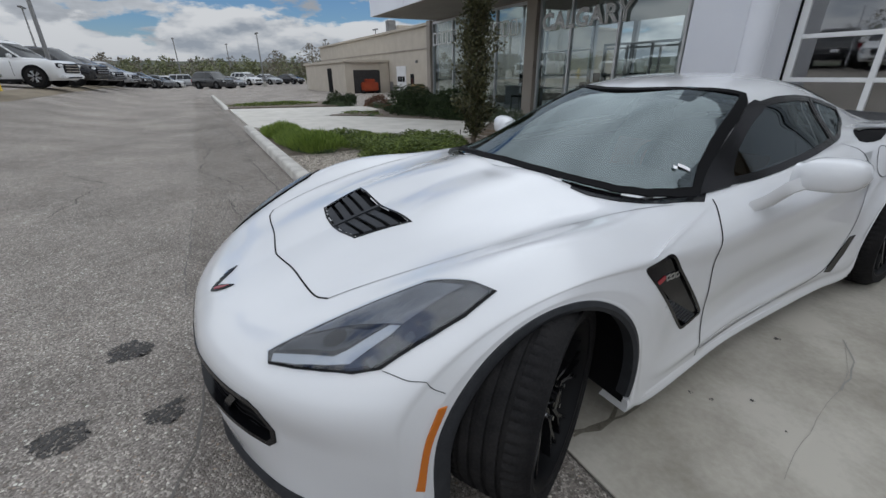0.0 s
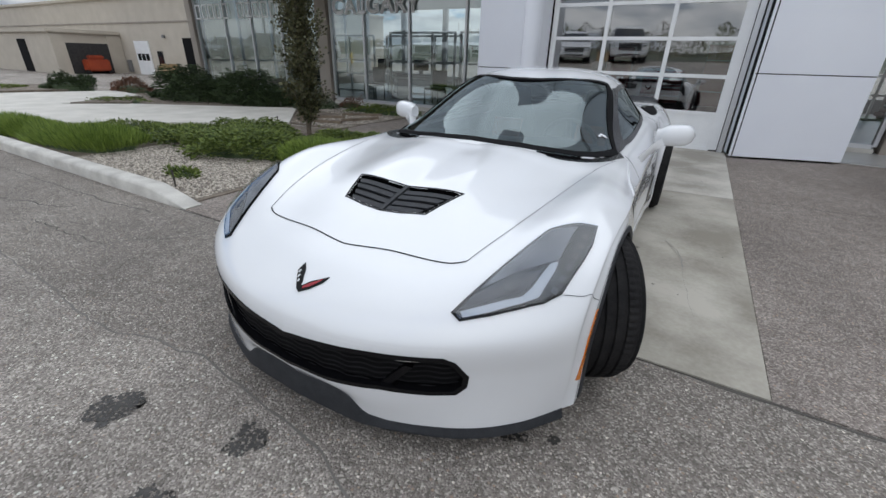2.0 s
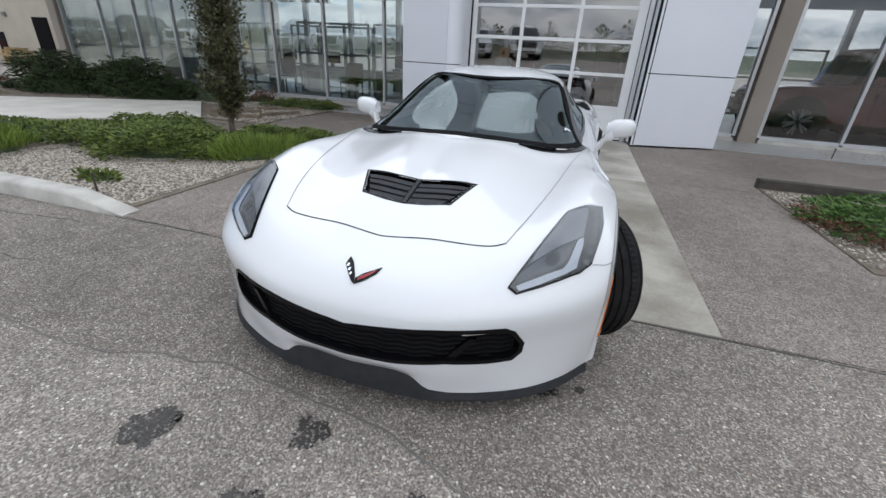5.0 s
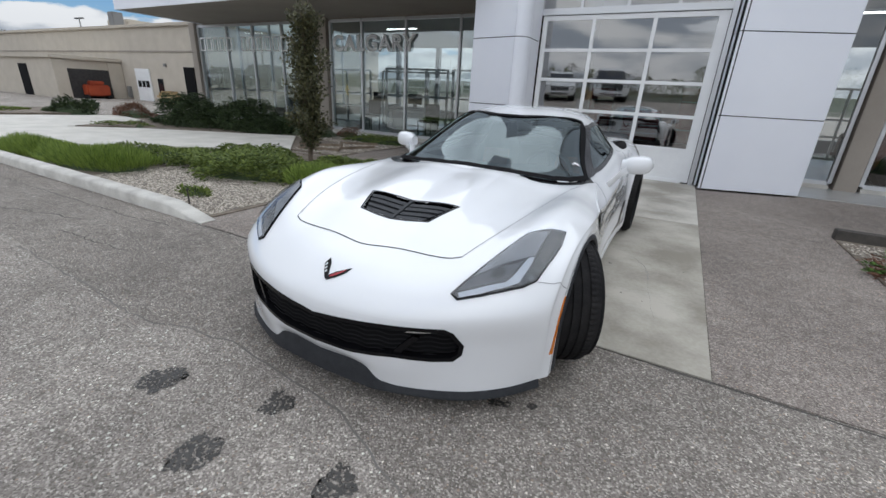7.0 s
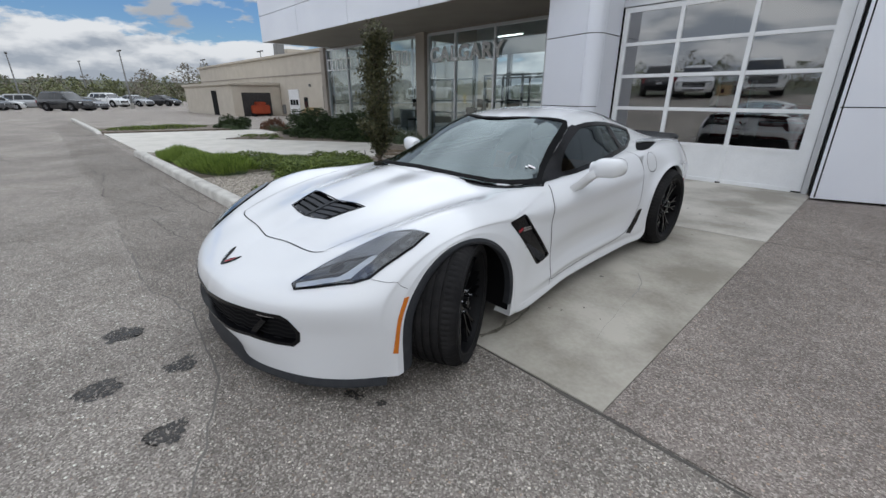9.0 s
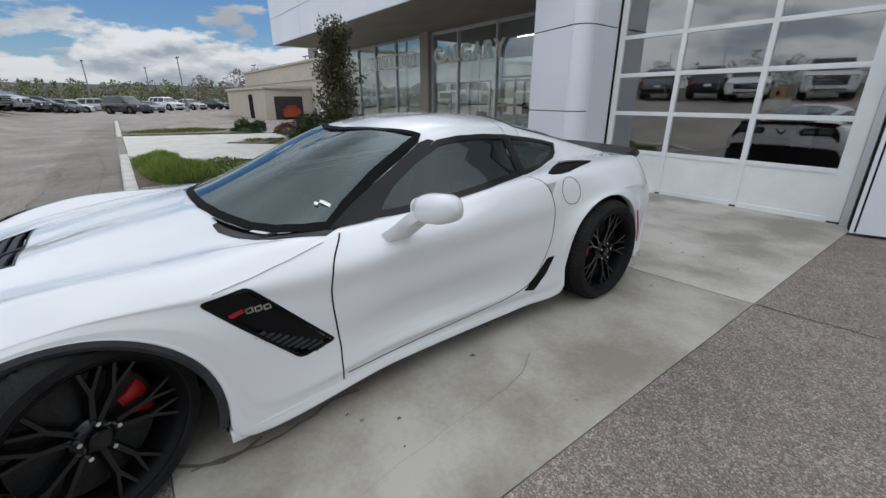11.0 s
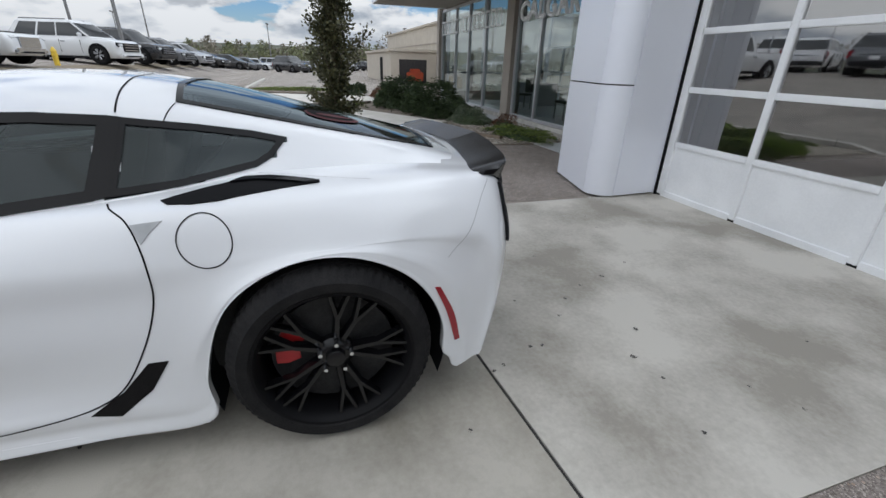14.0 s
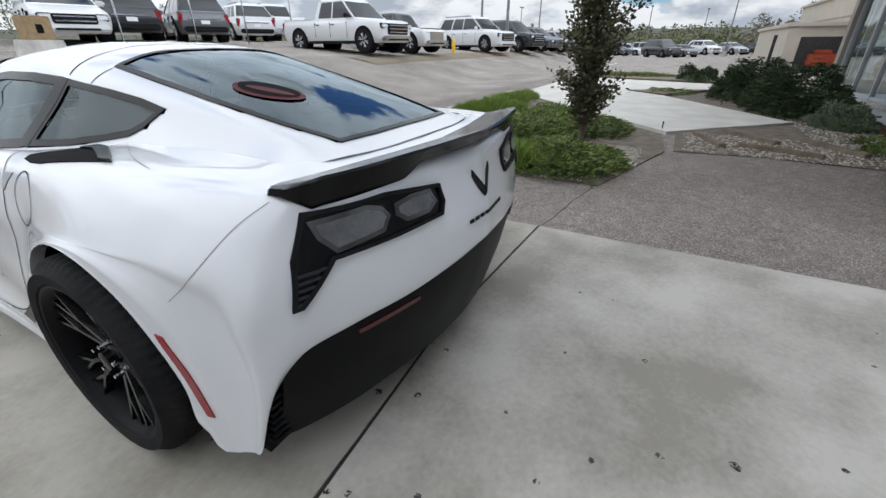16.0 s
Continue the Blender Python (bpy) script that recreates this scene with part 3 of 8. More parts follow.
paving("pavement_slab_back", [(-1.53, 3.388), (-.1, 3.321), (1.63, 3.451), (1.63, 6.6), (-1.53, 6.6)], 0.010, "concrete", "pale concrete driveway slab with faint tyre marks")
paving("pavement_walk", [(-10.2, 0.3), (-5.85, 4.07), (-7.7, 5.9), (-11.2, 3.8), (-12.3, 2.7), (-13.3, 5.0), (-15.6, 5.4), (-17.3, 0.3)], 0.05, "walk", "pale concrete footpath forking towards the showroom")


def relaid():
    """The younger lift of asphalt by the slab, with a ragged worn edge."""
    edge = [(-30, -0.9), (-16, -0.85), (-9, -1.0), (-5.2, -0.95), (-3.2, -1.0), (-2.0, -1.06), (-1.2, -1.08), (-0.7, -0.94), (0.0, -1.0), (0.4, -1.1), (1.2, -1.5), (2.4, -2.1), (9.0, -2.4)]
    pts = []
    for (x0, y0), (x1, y1) in zip(edge, edge[1:]):
        n = max(2, int((x1 - x0) / 0.08))
        pts += [(x0 + (x1 - x0) * k / n, y0 + (y1 - y0) * k / n) for k in range(n)]
    verts, faces = [], []
    for x, y in pts:
        y += 0.05 * noise.noise((x * 3.3, 9.0, 0)) + 0.02 * noise.noise((x * 12, 9.0, 5))
        verts += [(x, y, 0.0022), (x, 0.105, 0.0022)]
    for k in range(len(pts) - 1):
        faces.append((2 * k, 2 * k + 2, 2 * k + 3, 2 * k + 1))
    me = bpy.data.meshes.new("ground_relaid")
    me.from_pydata(verts, [], faces)
    me.materials.append(M["asphalt_young"])
    return tagged(new("ground_relaid", me), "darker strip of younger asphalt along the kerb", "asphalt", kind="structure")


relaid()


def kerb(name, x0, x1, y0=0.12, y1=0.29, h=0.13):
    """A cast kerb with a rounded top and a nose that dips to the ground at its end."""
    bm = bmesh.new()
    rows = []
    n = 26
    for i in range(n + 1):
        x = x0 + (x1 - x0) * i / n
        k = min(1.0, (x1 - x) / 0.55)
        top = h * (0.15 + 0.85 * k) + 0.004 * noise.noise((x * 0.9, 0, 0))
        j = 0.004 * noise.noise((x * 1.4, 4, 0))
        prof = [(y0 + j, -0.1), (y0 + j, top * 0.75), (y0 + 0.02 + j, top * 0.95), (y0 + 0.05 + j, top), (y1 - 0.02, top), (y1, top - 0.015), (y1, -0.1)]
        rows.append([bm.verts.new((x, y, z)) for y, z in prof])
    for a, b in zip(rows, rows[1:]):
        for i in range(6):
            bm.faces.new((a[i], b[i], b[i + 1], a[i + 1]))
    bm.faces.new(rows[0])
    bm.faces.new(rows[-1][::-1])
    return tagged(smooth(part(name, bm, "kerb"), 50), "weathered concrete kerb round the planting bed", "kerb", kind="structure")


kerb("kerb_bed", -9.9, -2.62)
kerb("kerb_far", -30.0, -17.5)


def bed(name, outline, z, label):
    bm = bmesh.new()
    prism(bm, outline, -0.1, z)
    return tagged(part(name, bm, "soil"), label, "planting bed", kind="structure")


bed("ground_bed_main", [(-9.9, 0.28), (-2.732, 0.28), (-2.732, 3.60), (-4.6, 4.1), (-5.8, 4.02)], 0.018, "planting bed of soil and river gravel")
bed("ground_bed_glass", [(-4.8, 5.15), (-4.55, 7.8), (-14.6, 7.8), (-15.5, 5.45), (-13.35, 5.05), (-11.2, 3.9), (-7.75, 5.95), (-6.0, 4.2), (-4.66, 4.2)], 0.018, "planting bed along the showroom glass")
bed("ground_bed_island", [(-12.2, 2.85), (-11.35, 3.8), (-13.2, 4.9)], 0.075, "small planted island between footpaths")
bed("ground_bed_right", [(2.95, 1.45), (9.0, 1.45), (9.0, 3.95), (2.95, 3.8)], 0.018, "planting bed with low juniper and pale gravel")
bed("ground_bed_far", [(-20.5, 0.3), (-17.5, 0.3), (-16.2, 4.5), (-19.5, 5.0)], 0.09, "grassy strip beside the car park")


# ---- the showroom building ----
def wall(name, dims, material, label="plain wall"):
    return tagged(boxed(name, dims, material), label, "wall", kind="structure")


def panel_wall(name, a, b, z0, z1, seams, depth=0.12, label=""):
    """A face clad in metal sheets with open dark seams, from a to b in plan."""
    d = Vector((b[0] - a[0], b[1] - a[1], 0))
    nrm = Vector((d.y, -d.x, 0)).normalized()
    root = thing(name, label, "cladding", kind="structure")
    back = bmesh.new()
    q = [Vector((*a, 0)) - nrm * 0.02, Vector((*b, 0)) - nrm * 0.02, Vector((*b, 0)) - nrm * depth, Vector((*a, 0)) - nrm * depth]
    prism(back, [(v.x, v.y) for v in q], z0 + 0.02, z1)
    part("backing", back, "dark_gap", root)
    levels = [z0, *seams, z1]
    for lo, hi in zip(levels, levels[1:]):
        bm = bmesh.new()
        q = [Vector((*a, 0)), Vector((*b, 0)), Vector((*b, 0)) - nrm * 0.018, Vector((*a, 0)) - nrm * 0.018]
        prism(bm, [(v.x, v.y) for v in q], lo + 0.007, hi - 0.007)
        bmesh.ops.bevel(bm, geom=bm.edges[:], offset=0.003, segments=1, affect="EDGES")
        part("panel", bm, "alu", root)
    return root


TOP = 7.5
SEAMS_L, SEAMS_R = (1.16, 2.31, 3.46, 4.6, 5.75, 6.9), (1.20, 2.39, 3.58, 4.75, 5.92, 7.1)
panel_wall("cladding_left_front", (-2.62, 5.83), (-1.702, 5.596), 0.02, TOP, SEAMS_L, label="silver metal column cladding with dark seams")
def rounded_corner():
    """The column's corner: sheets bent to a quarter round."""
    root = thing("cladding_left_corner", "silver metal rounded corner of the column", "cladding", kind="structure")
    arc = [(-1.695 + 0.215 * math.sin(t), 5.815 - 0.218 * math.cos(t) ) for t in np.linspace(0.0, math.pi / 2, 13)]
    back = [(x - 0.02 if i > 3 else x, y + 0.02) for i, (x, y) in enumerate(arc)]
    levels = [0.02, *SEAMS_L, TOP]
    for lo, hi in zip(levels, levels[1:]):
        bm = bmesh.new()
        prism(bm, arc + back[::-1], lo + 0.007, hi - 0.007)
        bmesh.ops.recalc_face_normals(bm, faces=bm.faces[:])
        smooth(part("panel", bm, "alu", root), 30)
    bm = bmesh.new()
    prism(bm, [(x - 0.03, y + 0.03) for x, y in arc] + [(-1.72, 5.86)], 0.03, TOP)
    bmesh.ops.recalc_face_normals(bm, faces=bm.faces[:])
    part("backing", bm, "dark_gap", root)
    return root


rounded_corner()
panel_wall("cladding_left_reveal", (-1.478, 5.825), (-1.50, 6.40), 0.02, TOP, (2.31, 4.6), 0.09, label="grey metal reveal beside the garage door")
panel_wall("cladding_right_front", (1.66, 5.99), (3.08, 6.47), 0.03, TOP, SEAMS_R, label="silver metal cladding with a small dent")
panel_wall("cladding_right_reveal", (1.60, 6.40), (1.655, 5.995), 0.03, TOP, (2.39, 4.75), 0.05, label="silver metal reveal beside the garage door")
wall("wall_left_return", (-2.62, -2.50, 5.90, 7.80, 0.0, TOP), "taupe")
wall("wall_right_return", (2.96, 3.06, 6.52, 7.95, 0.0, TOP), "taupe")
wall("wall_portal_left", (-2.62, -2.50, 7.80, 13.0, 5.8, TOP), "taupe", "side of the tall block over the garage")
wall("wall_portal_right", (2.96, 3.06, 7.95, 13.0, 5.8, TOP), "taupe", "side of the tall block over the garage")
wall("wall_portal_back", (-2.62, 3.06, 13.0, 13.2, 5.8, TOP), "taupe", "back of the tall block over the garage")
wall("roof_portal", (-2.49, 2.95, 6.56, 12.99, TOP - .25, TOP - .1), "soffit", "flat roof of the tall block")


# garage door: frame, rails, stiles, panes and solid bottom panels
DX, DZ, DY = (-1.465, -0.545, 0.445, 1.425), (0.03, 0.58, 1.13, 1.66, 2.17, 2.70), 6.45


def garage_door():
    root = thing("door_garage", "white sectional garage door with glazed upper panels", "garage door", kind="structure")
    for i, x in enumerate(DX):
        w = 0.075 if i in (0, 3) else 0.032
        boxed("stile", (x - w, x + w, DY - 0.03, DY + 0.03, DZ[0], DZ[-1] + 0.04), "white_frame", root, 0.006)
    for i, z in enumerate(DZ):
        w = 0.028 if i not in (0, 5) else 0.04
        for a, b in zip(DX, DX[1:]):
            boxed("rail", (a + 0.03, b - 0.03, DY - 0.024, DY + 0.024, z - w, z + w), "white_frame", root, 0.005)
    for a, b in zip(DX, DX[1:]):
        boxed("bottom_panel", (a + 0.03, b - 0.03, DY - 0.006, DY + 0.015, DZ[0], DZ[1]), "white_frame", root)
        for lo, hi in zip(DZ[1:], DZ[2:]):
            pane((a + 0.03, b - 0.03, DY - 0.004, DY + 0.004, lo + 0.02, hi - 0.02), "pane_dark", root)
    boxed("weather_strip", (-1.54, 1.50, DY - 0.02, DY + 0.02, 0.006, 0.03), "black_plastic", root)
    # outer frame and the fixed window over it
    for x0, x1 in ((-1.57, -1.50), (1.51, 1.58)):
        boxed("jamb", (x0, x1, DY - 0.08, DY + 0.05, 0.01, TOP - .1), "mullion", root, 0.005)
    boxed("jamb_gap", (-1.50, -1.475, DY - 0.05, DY + 0.05, 0.01, 2.75), "dark_gap", root)
    boxed("jamb_gap", (1.435, 1.51, DY - 0.02, DY + 0.05, 0.01, 2.75), "dark_gap", root)
    boxed("head", (-1.50, 1.51, DY - 0.05, DY + 0.05, 2.75, 2.86), "mullion", root, 0.005)
    boxed("head", (-1.50, 1.51, DY - 0.05, DY + 0.05, 4.9, TOP - .1), "mullion", root, 0.005)
    for x in (-0.80, -0.02, 0.76):
        boxed("transom_bar", (x - 0.025, x + 0.025, DY - 0.03, DY + 0.03, 2.86, 4.9), "mullion", root, 0.004)
    xs = (-1.50, -0.80, -0.02, 0.76, 1.51)
    for a, b in zip(xs, xs[1:]):
        pane((a, b, DY - 0.004, DY + 0.004, 2.86, 4.9), "pane_dark", root)
    return root


garage_door()

# glazed showroom fronts
GY = 7.87


def curtain_wall(name, xs, y, z0, z1, posts, label, category="window", glass="pane"):
    root = thing(name, label, category, kind="structure")
    frame_w = 0.03
    for x in xs:
        boxed("mullion", (x - frame_w, x + frame_w, y - 0.05, y + 0.06, z0, z1), "mullion", root, 0.004)
    for a, b in zip(xs, xs[1:]):
        for z in (z0, z1):
            boxed("rail", (a + frame_w, b - frame_w, y - 0.045, y + 0.055, z - 0.035, z + 0.035), "mullion", root, 0.004)
        pane((a + frame_w, b - frame_w, y - 0.006, y + 0.006, z0 + 0.03, z1 - 0.03), glass, root)
    for x0, x1 in posts:
        boxed("post", (x0, x1, y - 0.14, y + 0.2, 0.0, z1 + 0.1), "taupe", root, 0.008)
    boxed("sill", (xs[0], xs[-1], y - 0.09, y + 0.1, 0.0, z0 - 0.036), "kerb", root, 0.006)
    return root


curtain_wall("window_showroom_left", (-14.40, -12.85, -11.55, -10.20, -8.72), GY, 0.14, 3.06, ((-14.75, -14.45), (-8.66, -8.24)), "tall showroom glazing with slim aluminium mullions")
curtain_wall("window_showroom_mid", (-8.18, -7.02, -5.55, -3.95, -2.60), GY, 0.14, 3.06, (), "tall showroom glazing with slim aluminium mullions")
curtain_wall("window_showroom_right", (3.10, 3.77), 7.97, 0.12, 5.0, ((3.83, 4.15),), "narrow tall showroom window beside a taupe post", glass="pane_clear")
curtain_wall("window_showroom_far_right", (4.21, 5.6, 7.1, 8.5, 9.9), 7.97, 0.12, 5.0, ((9.95, 10.3),), "wide showroom glazing with slim aluminium mullions", glass="pane_clear")

# canopy over the glass on the street side
canopy = thing("canopy", "deep flat canopy with silver metal fascia and dark soffit", "canopy", kind="structure")
boxed("soffit", (-14.1, -2.63, 5.25, 7.95, 3.14, 3.24), "soffit", canopy)
for x0, x1 in ((-14.13, -11.3), (-11.285, -8.4), (-8.385, -5.5), (-5.485, -2.64)):
    boxed("fascia_panel", (x0, x1, 5.20, 5.245, 3.12, 3.92), "alu", canopy, 0.004)
    boxed("fascia_panel", (x0, x1, 5.20, 5.245, 3.935, 4.8), "alu", canopy, 0.004)
boxed("fascia_end", (-14.14, -14.10, 5.25, 7.95, 3.12, 4.8), "alu", canopy, 0.004)
boxed("roof_deck", (-14.09, -2.64, 5.26, 7.84, 4.6, 4.75), "soffit", canopy)
wall("wall_head_left", (-14.75, -2.55, GY - 0.02, GY + 0.25, 3.10, 5.8), "soffit", "band over the showroom glass")
wall("wall_end_left_low", (-14.75, -14.55, GY + 0.22, 17.0, 0.0, 0.35), "taupe", "low wall under the end glazing")
wall("wall_end_left_high", (-14.75, -14.55, GY + 0.27, 17.0, 3.9, 5.8), "taupe", "wall over the end glazing")


def end_glazing():
    root = thing("window_showroom_end", "end glazing of the showroom with dark mullions", "window", kind="structure")
    ys = np.linspace(GY + .3, 16.95, 7)
    for y in ys:
        boxed("mullion", (-14.70, -14.60, y - .04, y + .04, .35, 3.9), "mullion", root, .004)
    for a, b in zip(ys, ys[1:]):
        boxed("rail", (-14.69, -14.61, a + .04, b - .04, 1.0, 1.06), "mullion", root, .004)
        pane((-14.656, -14.644, a + .04, b - .04, .35, 3.9), "pane_clear", root, (-1, 0, 0))


end_glazing()
wall("wall_head_right", (3.05, 10.3, 7.95, 8.2, 5.0, 5.8), "soffit", "band over the showroom glass")
wall("wall_end_right", (10.1, 10.3, 8.2, 17.0, 0.0, 5.8), "taupe")
wall("wall_back_low", (-14.75, 10.3, 17.0, 17.2, 0.0, 0.45), "inner_wall", "low back wall of the showroom")
wall("wall_back_high", (-14.75, 10.3, 17.0, 17.2, 3.35, 5.8), "inner_wall", "back wall over the rear windows")
for k in range(11):
    x = -14.75 + 2.36 * k
    wall("wall_back_pier_%d" % (k + 1), (x, x + (1.45 if 5 <= k <= 6 else 0.22), 17.01, 17.19, 0.45, 3.35), "inner_wall", "pier between the rear windows")
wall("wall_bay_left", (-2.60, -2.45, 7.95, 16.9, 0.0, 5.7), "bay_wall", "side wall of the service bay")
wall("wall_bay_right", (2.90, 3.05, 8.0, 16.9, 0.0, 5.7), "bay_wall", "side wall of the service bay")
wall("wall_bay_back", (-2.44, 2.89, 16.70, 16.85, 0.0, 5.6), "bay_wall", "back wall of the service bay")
tagged(boxed("ceiling_showroom", (-14.7, 10.2, 6.5, 17.1, 5.62, 5.78), "inner_wall"), "flat roof over the showroom", "ceiling", kind="structure")
tagged(boxed("floor_showroom", (-14.5, 10.1, 6.62, 17.0, -0.1, 0.02), "showroom_floor"), "smooth grey showroom floor", "floor", kind="structure")


# the lettering on the glass: the city's name in outlined capitals, bars for the rest
def sign():
    root = thing("window_lettering", "white outlined capital letters stuck on the showroom glass", "sign")
    cu = bpy.data.curves.new("letters", "FONT")
    cu.body = "CALGARY"
    cu.size = 0.62
    cu.fill_mode = "NONE"
    cu.bevel_depth = 0.030
    cu.bevel_resolution = 0
    cu.space_character = 1.12
    cu.align_x = "LEFT"
    tmp = new("tmp_letters", cu)
    bpy.context.view_layer.update()
    me = bpy.data.meshes.new_from_object(tmp.evaluated_get(bpy.context.evaluated_depsgraph_get()))
    bpy.data.objects.remove(tmp)
    xs = [v.co.x for v in me.vertices]
    ys = [v.co.y for v in me.vertices]
    sx, sy = 2.88 / (max(xs) - min(xs)), 0.43 / (max(ys) - min(ys))
    for v in me.vertices:
        v.co = Vector((-8.06 + (v.co.x - min(xs)) * sx, GY - 0.065 - v.co.z, 2.27 + (v.co.y - min(ys)) * sy))
    me.materials.append(M["letter"])
    ob = new("letters", me)
    ob.parent = root
    # words that are names stand as plain blocks of their size
    x = -14.30
    for n, w in ((5, 0.36), (8, 0.375)):
        for k in range(n):
            bm = bmesh.new()
            for x0, x1, z0, z1 in ((x, x + .045, 2.27, 2.70), (x + w * .78 - .045, x + w * .78, 2.27, 2.70), (x + .045, x + w * .78 - .045, 2.27, 2.315), (x + .045, x + w * .78 - .045, 2.655, 2.70)):
                box(bm, x0, x1, GY - 0.067, GY - 0.062, z0, z1)
            bmesh.ops.remove_doubles(bm, verts=bm.verts[:], dist=1e-4)
            part("block", bm, "letter", root)
            x += w
        x += 0.42
    return root


sign()


# ---- the sports car ----
from mathutils.bvhtree import BVHTree

def spline(pts, per):
    """A smooth curve through the points (rows of numbers), with per steps to each stretch."""
    p = np.asarray(pts, float)
    n = len(p)
    d = np.linalg.norm(np.diff(p, axis=0), axis=1).clip(1e-4) ** 0.5
    t = np.concatenate([[0], np.cumsum(d)])
    m = np.zeros_like(p)
    for i in range(n):
        if 0 < i < n - 1:
            h0, h1 = t[i] - t[i - 1], t[i + 1] - t[i]
            m[i] = ((p[i] - p[i - 1]) / h0 * h1 + (p[i + 1] - p[i]) / h1 * h0) / (h0 + h1)
        elif i == 0:
            m[i] = (p[1] - p[0]) / (t[1] - t[0])
        else:
            m[i] = (p[-1] - p[-2]) / (t[-1] - t[-2])
    out = []
    for i in range(n - 1):
        h = t[i + 1] - t[i]
        for s in np.arange(per) / per:
            out.append((2 * s**3 - 3 * s**2 + 1) * p[i] + (s**3 - 2 * s**2 + s) * h * m[i] + (-2 * s**3 + 3 * s**2) * p[i + 1] + (s**3 - s**2) * h * m[i + 1])
    out.append(p[-1])
    return np.array(out)


def net(rows, per_row, per_col):
    """A fine grid of points through a coarse one."""
    fine = np.array([spline(r, per_col) for r in rows])
    return np.stack([spline(fine[:, j], per_row) for j in range(fine.shape[1])], 1)


WIDE_Y = [-0.95, -0.40, 0.0, 0.40, 0.80, 1.20, 1.70, 2.10, 2.40, 2.71, 3.0, 3.15, 3.30, 3.6]
WIDE_X = [0.90, 0.940, 0.958, 0.945, 0.908, 0.890, 0.884, 0.892, 0.918, 0.950, 0.930, 0.902, 0.862, 0.81]


def side_x(y, z):
    """Half width of the flank at a place."""
    w = float(np.interp(y, WIDE_Y, WIDE_X))
    door = max(0.0, 1 - abs(y - 1.35) / 1.0)
    w -= 0.30 * max(0.0, z - 0.50) ** 1.8
    w -= 0.040 * door * math.exp(-(((z - 0.37) / 0.10) ** 2))
    w += 0.010 * door * math.exp(-(((z - 0.25) / 0.03) ** 2))
    w -= 0.016 * door * math.exp(-(((z - 0.20) / 0.022) ** 2))
    return w


def arch(yc, zc, r, deg):
    wide = 1.04 if yc < 1 else 1.0
    reach = math.cos(radians(deg)) if deg >= 0 or yc > 1 else 1.0
    return yc - wide * r * reach, zc + r * math.sin(radians(deg))


FA, RA = (-0.045, 0.300, 0.375), (2.70, 0.325, 0.404)
